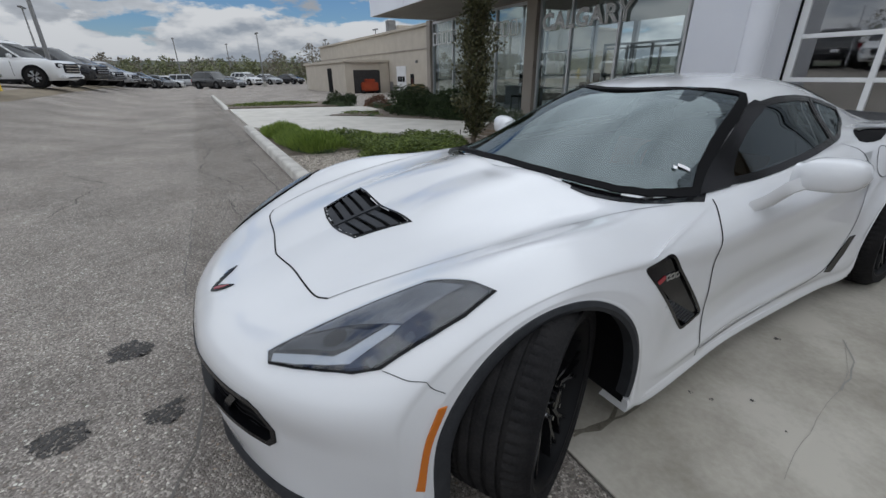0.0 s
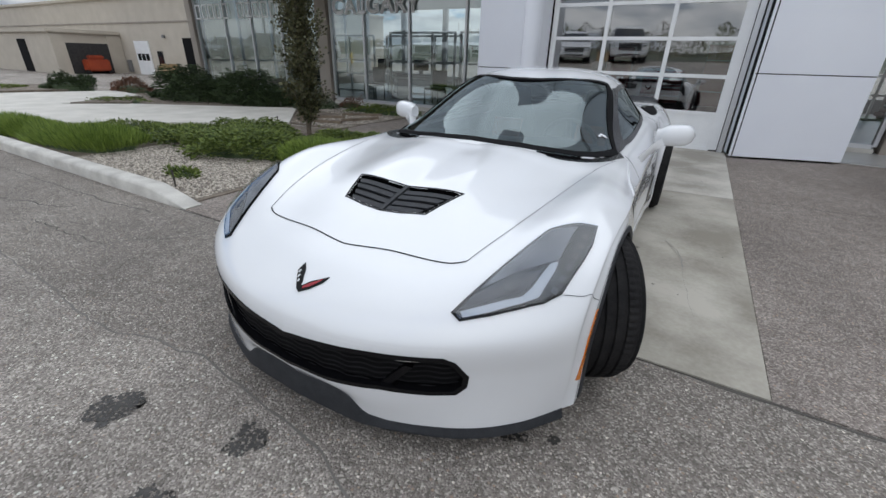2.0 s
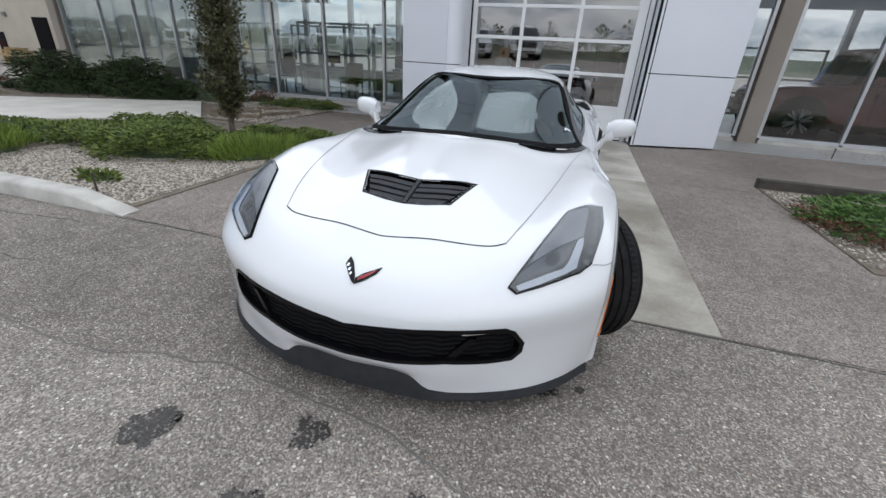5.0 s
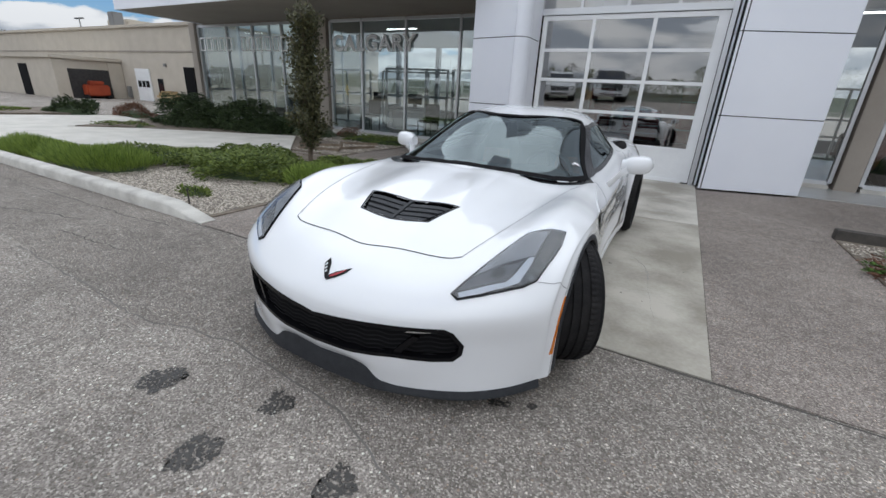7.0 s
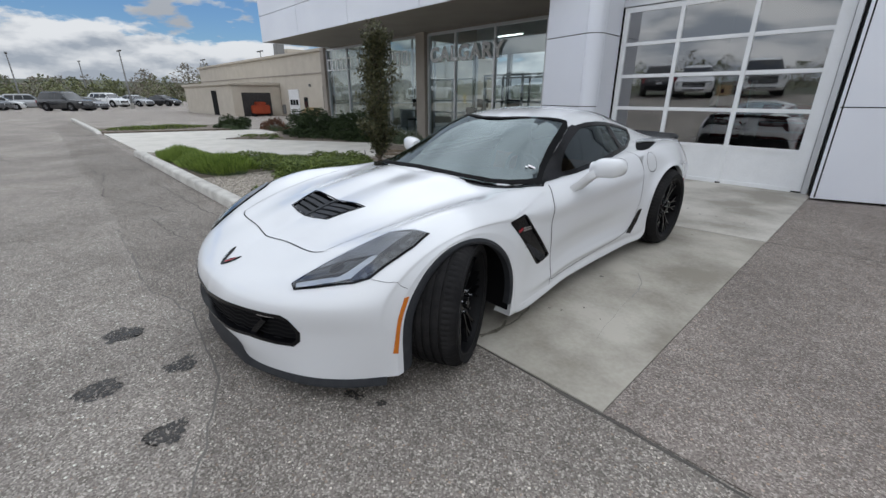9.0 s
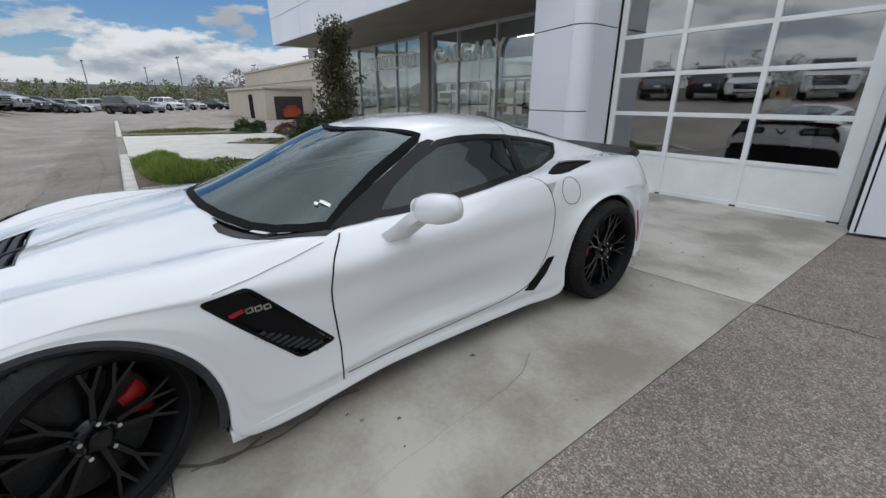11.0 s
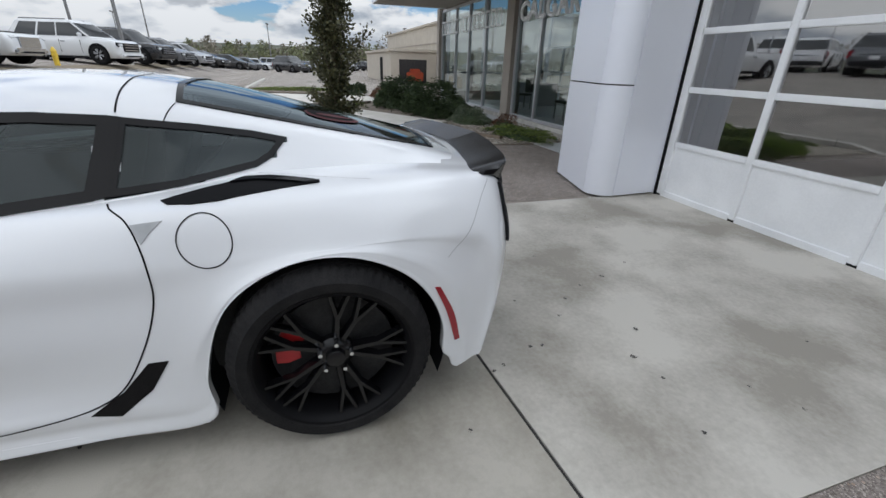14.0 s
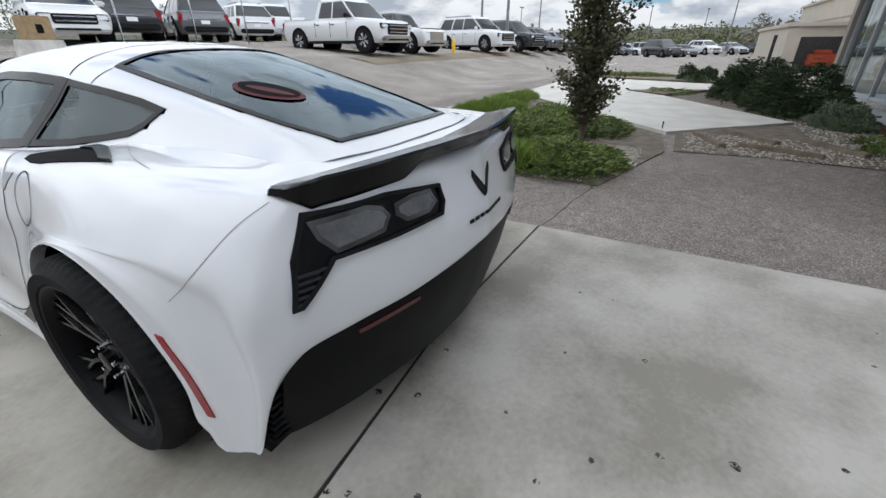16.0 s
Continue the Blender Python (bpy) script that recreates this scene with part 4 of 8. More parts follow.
# each row: six places from the middle line outward, then where the row ends low on the flank (y, z)
CAR_ROWS = [
    ([(0, -.925, .182), (.238, -.914, .180), (.325, -.902, .120), (.63, -.782, .114), (.79, -.652, .114), (.888, -.525, .115)], arch(*FA, -28)),
    ([(0, -.952, .235), (.225, -.938, .23), (.40, -.895, .215), (.635, -.775, .225), (.80, -.645, .225), (.902, -.522, .225)], arch(*FA, -15)),
    ([(0, -.960, .335), (.22, -.945, .335), (.44, -.880, .335), (.64, -.774, .335), (.805, -.647, .335), (.908, -.528, .335)], arch(*FA, 0)),
    ([(0, -.935, .445), (.22, -.925, .447), (.44, -.872, .452), (.63, -.785, .462), (.80, -.665, .475), (.912, -.53, .47)], arch(*FA, 15)),
    ([(0, -.872, .503), (.2, -.862, .507), (.42, -.815, .515), (.59, -.735, .535), (.78, -.60, .565), (.915, -.47, .55)], arch(*FA, 28)),
    ([(0, -.76, .558), (.2, -.75, .562), (.40, -.705, .573), (.57, -.63, .60), (.77, -.49, .64), (.918, -.38, .615)], arch(*FA, 41)),
    ([(0, -.60, .607), (.2, -.59, .614), (.40, -.555, .622), (.57, -.49, .652), (.77, -.35, .705), (.92, -.265, .665)], arch(*FA, 55)),
    ([(0, -.40, .668), (.22, -.40, .678), (.42, -.38, .672), (.58, -.33, .69), (.785, -.20, .752), (.925, -.13, .70)], arch(*FA, 72)),
    ([(0, -.18, .726), (.23, -.18, .740), (.45, -.17, .715), (.60, -.14, .722), (.80, -.02, .782), (.93, .02, .718)], arch(*FA, 90)),
    ([(0, .10, .785), (.24, .10, .797), (.46, .10, .757), (.62, .12, .752), (.80, .16, .787), (.925, .18, .715)], arch(*FA, 110)),
    ([(0, .33, .820), (.25, .33, .828), (.47, .32, .787), (.63, .32, .772), (.79, .34, .782), (.915, .34, .705)], arch(*FA, 132)),
    ([(0, .46, .838), (.25, .47, .842), (.48, .48, .808), (.64, .48, .792), (.785, .48, .782), (.905, .47, .695)], arch(*FA, 155)),
    ([(0, .62, .80), (.25, .64, .80), (.48, .66, .80), (.66, .66, .797), (.78, .65, .788), (.895, .62, .685)], arch(*FA, 180)),
    ([(0, .90, .80), (.25, .90, .80), (.48, .90, .80), (.68, .90, .798), (.775, .90, .788), (.885, .90, .685)], (0.365, 0.135)),
    ([(0, 1.2, .80), (.25, 1.2, .80), (.48, 1.2, .80), (.69, 1.2, .812), (.778, 1.2, .800), (.878, 1.2, .70)], (1.05, 0.138)),
    ([(0, 1.5, .82), (.25, 1.5, .82), (.48, 1.5, .83), (.69, 1.5, .836), (.778, 1.5, .822), (.875, 1.5, .715)], (1.5, 0.138)),
    ([(0, 1.85, .85), (.25, 1.85, .85), (.48, 1.85, .86), (.69, 1.85, .872), (.775, 1.85, .856), (.862, 1.85, .735)], (1.95, 0.142)),
    ([(0, 2.1, .86), (.25, 2.1, .86), (.48, 2.1, .87), (.665, 2.1, .888), (.778, 2.1, .868), (.858, 2.1, .735)], (2.29, 0.165)),
    ([(0, 2.3, .88), (.25, 2.3, .88), (.46, 2.3, .895), (.625, 2.3, .905), (.798, 2.3, .876), (.856, 2.3, .735)], arch(*RA, 0)),
    ([(0, 2.5, .90), (.25, 2.5, .90), (.43, 2.5, .92), (.575, 2.5, .925), (.808, 2.5, .886), (.880, 2.5, .745)], arch(*RA, 40)),
    ([(0, 2.71, .92), (.25, 2.71, .92), (.42, 2.71, .928), (.55, 2.71, .930), (.805, 2.71, .893), (.905, 2.71, .755)], arch(*RA, 72)),
    ([(0, 2.92, .94), (.25, 2.92, .94), (.41, 2.92, .933), (.53, 2.92, .929), (.790, 2.92, .896), (.898, 2.9, .757)], arch(*RA, 100)),
    ([(0, 3.15, .940), (.24, 3.14, .938), (.41, 3.12, .930), (.53, 3.1, .925), (.768, 3.08, .898), (.878, 3.05, .755)], arch(*RA, 128)),
    ([(0, 3.36, .918), (.22, 3.35, .918), (.41, 3.33, .918), (.55, 3.28, .917), (.735, 3.23, .899), (.868, 3.17, .747)], arch(*RA, 150)),
    ([(0, 3.51, .897), (.22, 3.49, .897), (.42, 3.45, .898), (.565, 3.42, .900), (.702, 3.345, .893), (.850, 3.265, .725)], arch(*RA, 170)),
    ([(0, 3.545, .80), (.22, 3.518, .80), (.42, 3.483, .80), (.58, 3.445, .80), (.725, 3.395, .775), (.855, 3.325, .64)], arch(*RA, 187)),
    ([(0, 3.575, .66), (.22, 3.553, .66), (.43, 3.512, .66), (.61, 3.466, .655), (.755, 3.408, .64), (.852, 3.335, .50)], (3.128, 0.24)),
    ([(0, 3.57, .575), (.22, 3.555, .57), (.44, 3.515, .56), (.63, 3.46, .555), (.785, 3.388, .53), (.86, 3.315, .36)], (3.145, 0.195)),
    ([(0, 3.53, .555), (.22, 3.52, .55), (.44, 3.48, .54), (.63, 3.42, .535), (.805, 3.345, .44), (.868, 3.275, .20)], (3.165, 0.180)),
]
FLANK = (0.0, 0.2, 0.38, 0.54, 0.66, 0.75, 0.81, 0.86, 0.91, 1.0)


def car_row(top, end):
    c = Vector(top[-1])
    pts = [tuple(p) for p in top]
    for f in FLANK[1:]:
        y = c.y + (end[0] - c.y) * f
        z = c.z + (end[1] - c.z) * f
        x = side_x(y, z)
        k = min(1.0, f * 1.6)
        pts.append((c.x + (x - c.x) * k if f < 1 else x, y, z))
    lx, ly, lz = pts[-1]
    pts.append((lx - 0.035, ly, lz - 0.004))
    return pts


STEP = 8
BODY = net([car_row(*r) for r in CAR_ROWS], STEP, STEP)

# the cabin above the belt line
CABIN_ROWS = [
    [(0, .41, .838), (.30, .455, .832), (.60, .575, .805), (.70, .68, .795), (.762, .86, .786)],
    [(0, .82, .995), (.30, .86, .985), (.59, 1.04, .965), (.66, 1.06, .895), (.755, 1.08, .792)],
    [(0, 1.20, 1.150), (.28, 1.22, 1.140), (.515, 1.31, 1.105), (.63, 1.31, .975), (.762, 1.31, .806)],
    [(0, 1.50, 1.215), (.28, 1.51, 1.203), (.500, 1.55, 1.148), (.625, 1.55, 1.00), (.762, 1.55, .824)],
    [(0, 1.85, 1.235), (.28, 1.85, 1.222), (.490, 1.86, 1.160), (.618, 1.86, 1.015), (.755, 1.86, .850)],
    [(0, 2.15, 1.215), (.28, 2.15, 1.202), (.470, 2.16, 1.140), (.585, 2.16, 1.010), (.705, 2.16, .880)],
    [(0, 2.45, 1.160), (.28, 2.45, 1.145), (.455, 2.46, 1.085), (.528, 2.46, 1.005), (.605, 2.46, .910)],
    [(0, 2.75, 1.085), (.27, 2.75, 1.072), (.435, 2.76, 1.030), (.495, 2.76, .982), (.565, 2.76, .915)],
    [(0, 3.05, 1.005), (.26, 3.05, .995), (.42, 3.05, .972), (.468, 3.04, .950), (.53, 3.04, .915)],
    [(0, 3.32, .928), (.26, 3.31, .926), (.41, 3.28, .928), (.46, 3.26, .924), (.52, 3.24, .908)],
]
CABIN = net(CABIN_ROWS, 8, 8)


def sheet(grid, keep=None, both=True):
    """A bmesh from a grid of points on the left side, mirrored to the right."""
    bm = bmesh.new()
    for side in ((1, -1) if both else (1,)):
        vs = [[bm.verts.new((side * p[0], p[1], p[2])) for p in row] for row in grid]
        for i in range(len(vs) - 1):
            for j in range(len(vs[0]) - 1):
                if keep is None or keep(i, j):
                    q = (vs[i][j], vs[i + 1][j], vs[i + 1][j + 1], vs[i][j + 1])
                    bm.faces.new(q if side > 0 else q[::-1])
    bmesh.ops.remove_doubles(bm, verts=bm.verts[:], dist=1e-4)
    loose = [v for v in bm.verts if not v.link_faces]
    bmesh.ops.delete(bm, geom=loose, context="VERTS")
    bmesh.ops.recalc_face_normals(bm, faces=bm.faces[:])
    return bm


car = thing("sports_car", "white low two-seat sports coupe with black wheels parked on the slab", "car")
CAR_Z = 0.010
car.location.z = CAR_Z

full = sheet(BODY)
cab_full = sheet(CABIN)
body_tree = BVHTree.FromBMesh(full)
cabin_tree = BVHTree.FromBMesh(cab_full)
full.free()
cab_full.free()

VIEWS = {
    "side": (lambda a, b: Vector((2, a, b)), Vector((-1, 0, 0)), lambda v: (v.y, v.z)),
    "top": (lambda a, b: Vector((a, b, 2)), Vector((0, 0, -1)), lambda v: (v.x, v.y)),
    "front": (lambda a, b: Vector((a, -3, b)), Vector((0, 1, 0)), lambda v: (v.x, v.z)),
    "rear": (lambda a, b: Vector((a, 6, b)), Vector((0, -1, 0)), lambda v: (v.x, v.z)),
}


def land_on(a, b, view, tree, lift):
    """The place on the car's skin seen along a view at a, b, lifted off it."""
    start, way, _ = VIEWS[view]
    p, nrm, _, _ = tree.ray_cast(start(a, b), way)
    if p is None:
        p, nrm, _, _ = tree.find_nearest(start(a, b) + way * 1.5)
    if nrm.dot(way) > 0:
        nrm = -nrm
    return p + nrm * lift, nrm


def inside(pt, poly):
    x, y = pt
    odd = False
    for (x0, y0), (x1, y1) in zip(poly, poly[1:] + poly[:1]):
        if (y0 > y) != (y1 > y) and x < (x1 - x0) * (y - y0) / (y1 - y0) + x0:
            odd = not odd
    return odd


def shrink(poly, d):
    """The outline drawn in by d."""
    area = sum(x0 * y1 - x1 * y0 for (x0, y0), (x1, y1) in zip(poly, poly[1:] + poly[:1]))
    s = 1 if area > 0 else -1
    n = len(poly)
    out = []
    for i in range(n):
        p0, p1, p2 = (Vector(poly[i - 1]), Vector(poly[i]), Vector(poly[(i + 1) % n]))
        e1, e2 = (p1 - p0).normalized(), (p2 - p1).normalized()
        n1, n2 = Vector((-e1.y, e1.x)) * s, Vector((-e2.y, e2.x)) * s
        m = (n1 + n2)
        m = m / max(0.35, m.length_squared / 2)
        out.append(tuple(p1 + m * d))
    return out


def rounded(poly, r=0.012, steps=3):
    """Cuts each corner back and bends it."""
    n, out = len(poly), []
    for i in range(n):
        a, b, c = Vector(poly[i - 1]), Vector(poly[i]), Vector(poly[(i + 1) % n])
        ra, rc = min(r, (a - b).length * 0.45), min(r, (c - b).length * 0.45)
        s, e = b + (a - b).normalized() * ra, b + (c - b).normalized() * rc
        for k in range(steps + 1):
            t = k / steps
            out.append(tuple((1 - t) ** 2 * s + 2 * t * (1 - t) * b + t * t * e))
    return out


def skin(name, poly, view, material, parent=None, lift=0.003, thick=0.012, tree=None, hole=0.0, mirror=False, fine=0.035, label=""):
    """A piece that lies on the car's skin within an outline; with hole, only its border of that width."""
    tree = tree or body_tree
    bm = bmesh.new()
    if hole:
        inner = shrink(poly, hole)
        a = [bm.verts.new((*p, 0)) for p in poly]
        b = [bm.verts.new((*p, 0)) for p in inner]
        for i in range(len(a)):
            j = (i + 1) % len(a)
            bm.faces.new((a[i], a[j], b[j], b[i]))
    else:
        bm.faces.new([bm.verts.new((*p, 0)) for p in poly])
    bmesh.ops.triangulate(bm, faces=bm.faces[:])
    for _ in range(7):
        long = [e for e in bm.edges if e.calc_length() > fine]
        if not long:
            break
        bmesh.ops.subdivide_edges(bm, edges=long, cuts=1)
        bmesh.ops.triangulate(bm, faces=[f for f in bm.faces if len(f.verts) > 3])
    normals = {}
    for v in bm.verts:
        p, nrm = land_on(v.co.x, v.co.y, view, tree, lift)
        v.co, normals[v] = p, nrm
    way = VIEWS[view][1]
    for f in bm.faces:
        f.normal_update()
        if f.normal.dot(way) > 0:
            f.normal_flip()
    if thick:
        rim = [e for e in bm.edges if e.is_boundary]
        low = {}
        for v in {v for e in rim for v in e.verts}:
            low[v] = bm.verts.new(v.co - normals[v] * thick)
        for e in rim:
            v0, v1 = e.verts
            bm.faces.new((v0, v1, low[v1], low[v0]))
        bmesh.ops.recalc_face_normals(bm, faces=bm.faces[:])
        probe = min(bm.faces, key=lambda f: f.normal.dot(way))
        if probe.normal.dot(way) > 0:
            bmesh.ops.reverse_faces(bm, faces=bm.faces[:])
    if mirror:
        for v in bm.verts:
            v.co.x = -v.co.x
        bmesh.ops.reverse_faces(bm, faces=bm.faces[:])
    ob = part(name, bm, material, parent or car, label)
    return smooth(ob, 50)


def both(name, poly, view, material, **more):
    """The same piece on both sides of the car; returns the pair."""
    return [skin(name, poly, view, material, mirror=m, **more) for m in (False, True)]


def seam(name, path, view, width=0.0045, material="dark_gap", lift=0.0015, tree=None, parent=None, mirror=False):
    """A thin panel gap drawn along a path over the skin."""
    tree = tree or body_tree
    pts = []
    if len(path) > 2:
        path = [tuple(p) for p in spline(path, 5)]
    for (a0, b0), (a1, b1) in zip(path, path[1:]):
        n = max(1, int(math.hypot(a1 - a0, b1 - b0) / 0.02))
        pts += [(a0 + (a1 - a0) * k / n, b0 + (b1 - b0) * k / n) for k in range(n)]
    pts.append(path[-1])
    hits = [land_on(a, b, view, tree, lift) for a, b in pts]
    bm = bmesh.new()
    rows = []
    for i, (p, nrm) in enumerate(hits):
        d = (hits[min(i + 1, len(hits) - 1)][0] - hits[max(i - 1, 0)][0]).normalized()
        s = d.cross(nrm).normalized() * width / 2
        rows.append([bm.verts.new(p + s), bm.verts.new(p - s)])
    for r0, r1 in zip(rows, rows[1:]):
        bm.faces.new((r0[0], r1[0], r1[1], r0[1]))
    if mirror:
        for v in bm.verts:
            v.co.x = -v.co.x
    return part(name, bm, material, parent or car)


def seams(name, path, view, **more):
    return [seam(name, path, view, mirror=m, **more) for m in (False, True)]


def bowed(out, back):
    """A curved strip between two smooth edges."""
    return [tuple(p) for p in spline(out, 5)] + [tuple(p) for p in spline(back, 5)]


def half(poly):
    """An outline on the left half, closed over the middle line."""
    return poly + [(-x, y) for x, y in reversed(poly) if x > 1e-6]


# outlines on the skin
HEADLAMP = [(.553, -.742), (.60, -.622), (.639, -.520), (.715, -.322), (.803, -.237), (.860, -.198), (.870, -.30), (.862, -.385), (.838, -.52), (.798, -.58), (.735, -.640), (.67, -.693), (.588, -.750)]
GRILLE = half([(0, .383), (.187, .402), (.331, .412), (.575, .422), (.609, .405), (.645, .345), (.640, .300), (.610, .268), (.533, .264), (.383, .268), (.19, .248), (0, .242)])
HOOD_VENT = half([(0, -.176), (.12, -.174), (.291, -.168), (.218, -.372), (.10, -.392), (0, -.396)])
FENDER_VENT = rounded([(.318, .683), (.482, .698), (.786, .370), (.628, .348)], 0.028, 4)
REAR_VENT = [(1.949, .250), (2.053, .318), (2.140, .413), (2.199, .415), (2.134, .314), (2.03, .232)]
TAIL = [(.686, .870), (.47, .868), (.258, .842), (.247, .786), (.270, .748), (.46, .745), (.652, .748), (.747, .656), (.770, .654), (.742, .77)]
DOOR_GLASS = [(1.062, .806), (1.13, .884), (1.218, .951), (1.35, 1.021), (1.42, 1.052), (1.495, 1.080), (1.56, 1.108), (1.707, 1.123), (1.903, 1.123), (2.090, 1.111), (2.062, .890), (1.88, .874), (1.707, .853), (1.45, .825), (1.22, .808)]
QUARTER_GLASS = [(2.116, 1.106), (2.329, 1.079), (2.50, 1.052), (2.611, 1.027), (2.557, .969), (2.505, .943), (2.40, .925), (2.281, .907), (2.094, .895)]
WINDSCREEN = half([(0, .445), (.20, .455), (.35, .483), (.45, .515), (.58, .57), (.67, .65), (.72, .75), (.748, .862), (.686, .974), (.633, 1.134), (.610, 1.22), (.587, 1.315), (.545, 1.446), (.505, 1.492), (.44, 1.42), (.36, 1.355), (.22, 1.285), (.11, 1.25), (0, 1.238)])
HATCH = half([(0, 2.235), (.25, 2.24), (.425, 2.262), (.405, 2.72), (.375, 3.02), (.335, 3.215), (.18, 3.232), (0, 3.236)])
CUTS = (("front", GRILLE, 0.012), ("top", HOOD_VENT, 0.010), ("side", FENDER_VENT, 0.010))


def in_cabin(i, j):
    """Faces hidden below the cabin are left open."""
    return 11.2 * STEP <= i < 22.4 * STEP and j < 3 * STEP


shell_bm = sheet(BODY, lambda i, j: not in_cabin(i, j))
for view, poly, d in CUTS:
    grown = shrink(poly, -0.035)
    close = []
    for f in shell_bm.faces:
        c = f.calc_center_median()
        if view == "side" and abs(c.x) < 0.6 or view == "front" and c.y > -0.6 or view == "top" and c.z < 0.5:
            continue
        if inside(VIEWS[view][2](c), grown):
            close.append(f)
    bmesh.ops.subdivide_edges(shell_bm, edges=list({e for f in close for e in f.edges}), cuts=3, use_grid_fill=True)
gone = []
for f in shell_bm.faces:
    c = f.calc_center_median()
    for view, poly, d in CUTS:
        q = VIEWS[view][2](c)
        if view == "side" and abs(c.x) < 0.6 or view == "front" and c.y > -0.6 or view == "top" and c.z < 0.5:
            continue
        if inside(q, shrink(poly, d)):
            gone.append(f)
            break
bmesh.ops.delete(shell_bm, geom=gone, context="FACES")
body = smooth(part("body", shell_bm, "paint", car, "glossy white body shell"), 40)

def glazed(c):
    """Which pane of the cabin a place on its sheet belongs to."""
    if inside((c.y, c.z), shrink(DOOR_GLASS, 0.012)) and abs(c.x) > 0.45:
        return "door_left" if c.x > 0 else "door_right"
    if inside((c.y, c.z), shrink(QUARTER_GLASS, 0.004)) and abs(c.x) > 0.42:
        return "quarter_left" if c.x > 0 else "quarter_right"
    if inside((c.x, c.y), shrink(WINDSCREEN, 0.012)):
        return "windscreen"
    return "hatch" if inside((c.x, c.y), shrink(HATCH, 0.004)) else ""


def cabin_piece(where):
    bm = sheet(CABIN)
    bmesh.ops.delete(bm, geom=[f for f in bm.faces if glazed(f.calc_center_median()) != where], context="FACES")
    return bm


def fair(bm):
    """Bends a pane evenly: one smooth curve in length and width through its places."""
    co = np.array([tuple(v.co) for v in bm.verts])
    y = co[:, 1] - co[:, 1].mean()
    terms = np.stack([co[:, 0] ** i * y ** j for i in (0, 2, 4) for j in range(4)], axis=1)
    fitted = terms @ np.linalg.lstsq(terms, co[:, 2], rcond=None)[0]
    for v, z in zip(bm.verts, fitted):
        v.co.z = float(z)


smooth(part("roof", cabin_piece(""), "paint", car, "glossy white roof and quarter panels"))

# glass, each pane under the black border that holds it
for nm, where, mat, txt in (("windscreen", "windscreen", "car_glass", "clear laminated windscreen reflecting the sky"), ("hatch_glass", "hatch", "hatch_glass", "dark sloping rear glass with water drops"), ("door_glass", "door_left", "tint_glass", ""), ("door_glass", "door_right", "tint_glass", ""), ("quarter_glass", "quarter_left", "tint_glass", ""), ("quarter_glass", "quarter_right", "tint_glass", "")):
    bm = cabin_piece(where)
    if where in ("windscreen", "hatch"):
        fair(bm)
    glass = smooth(part(nm, bm, mat, car, txt), 80)
    glass.visible_shadow = False
skin("windscreen_surround", WINDSCREEN, "top", "dark_gap", tree=cabin_tree, lift=0.006, hole=0.036, thick=0.030)
skin("hatch_surround", HATCH, "top", "gloss_black", tree=cabin_tree, lift=0.005, hole=0.020)
both("door_glass_surround", DOOR_GLASS, "side", "gloss_black", tree=cabin_tree, lift=0.005, hole=0.027, thick=0.02)
both("quarter_glass_surround", QUARTER_GLASS, "side", "gloss_black", tree=cabin_tree, lift=0.005, hole=0.019, thick=0.02)
both("windscreen_pillar", [(.859, .795), (.974, .857), (1.134, .94), (1.315, 1.032), (1.446, 1.099), (1.51, 1.113), (1.545, 1.104), (1.49, 1.078), (1.35, 1.020), (1.218, .950), (1.13, .883), (1.064, .802)], "side", "gloss_black", tree=cabin_tree, lift=0.007)
both("centre_pillar", [(2.086, 1.110), (2.12, 1.106), (2.097, .896), (2.058, .891)], "side", "gloss_black", tree=cabin_tree, lift=0.006)
skin("inspection_sticker", [(.625, .868), (.66, .90), (.652, .912), (.617, .880)], "top", "letter", tree=cabin_tree, lift=0.004, thick=0, fine=0.02)
skin("inspection_sticker", [(.622, .845), (.634, .855), (.626, .866), (.614, .856)], "top", "letter", tree=cabin_tree, lift=0.004, thick=0, fine=0.02)
# reflection of a far oval painted on the rear glass, red rim round a dark field
def oval(cx, cy, p, q, turn):
    c, s = math.cos(turn), math.sin(turn)
    return [(cx + p * math.cos(t) * c - q * math.sin(t) * s, cy + p * math.cos(t) * s + q * math.sin(t) * c) for t in (k * math.tau / 28 for k in range(28))]


reflected = skin("oval_reflection", oval(.21, 2.795, .125, .074, math.radians(119)), "top", "reflection_red", tree=cabin_tree, lift=0.005, thick=0, label="dark red oval reflection painted on the rear glass")
skin("reflection_field", oval(.204, 2.788, .108, .062, math.radians(119)), "top", "dark_gap", reflected, 0.0062, 0, tree=cabin_tree)
skin("reflection_bar", oval(.21, 2.80, .085, .020, math.radians(119)), "top", "reflection_red", reflected, 0.0074, 0, tree=cabin_tree)
# black cowl between hood and windscreen
both("cowl", [(.36, .482), (.425, .492), (.445, .468), (.528, .472), (.612, .509), (.70, .575), (.745, .635), (.783, .826), (.745, .90), (.68, .83), (.60, .68), (.48, .61), (.38, .56)], "top", "gloss_black", lift=0.003, thick=0.003)

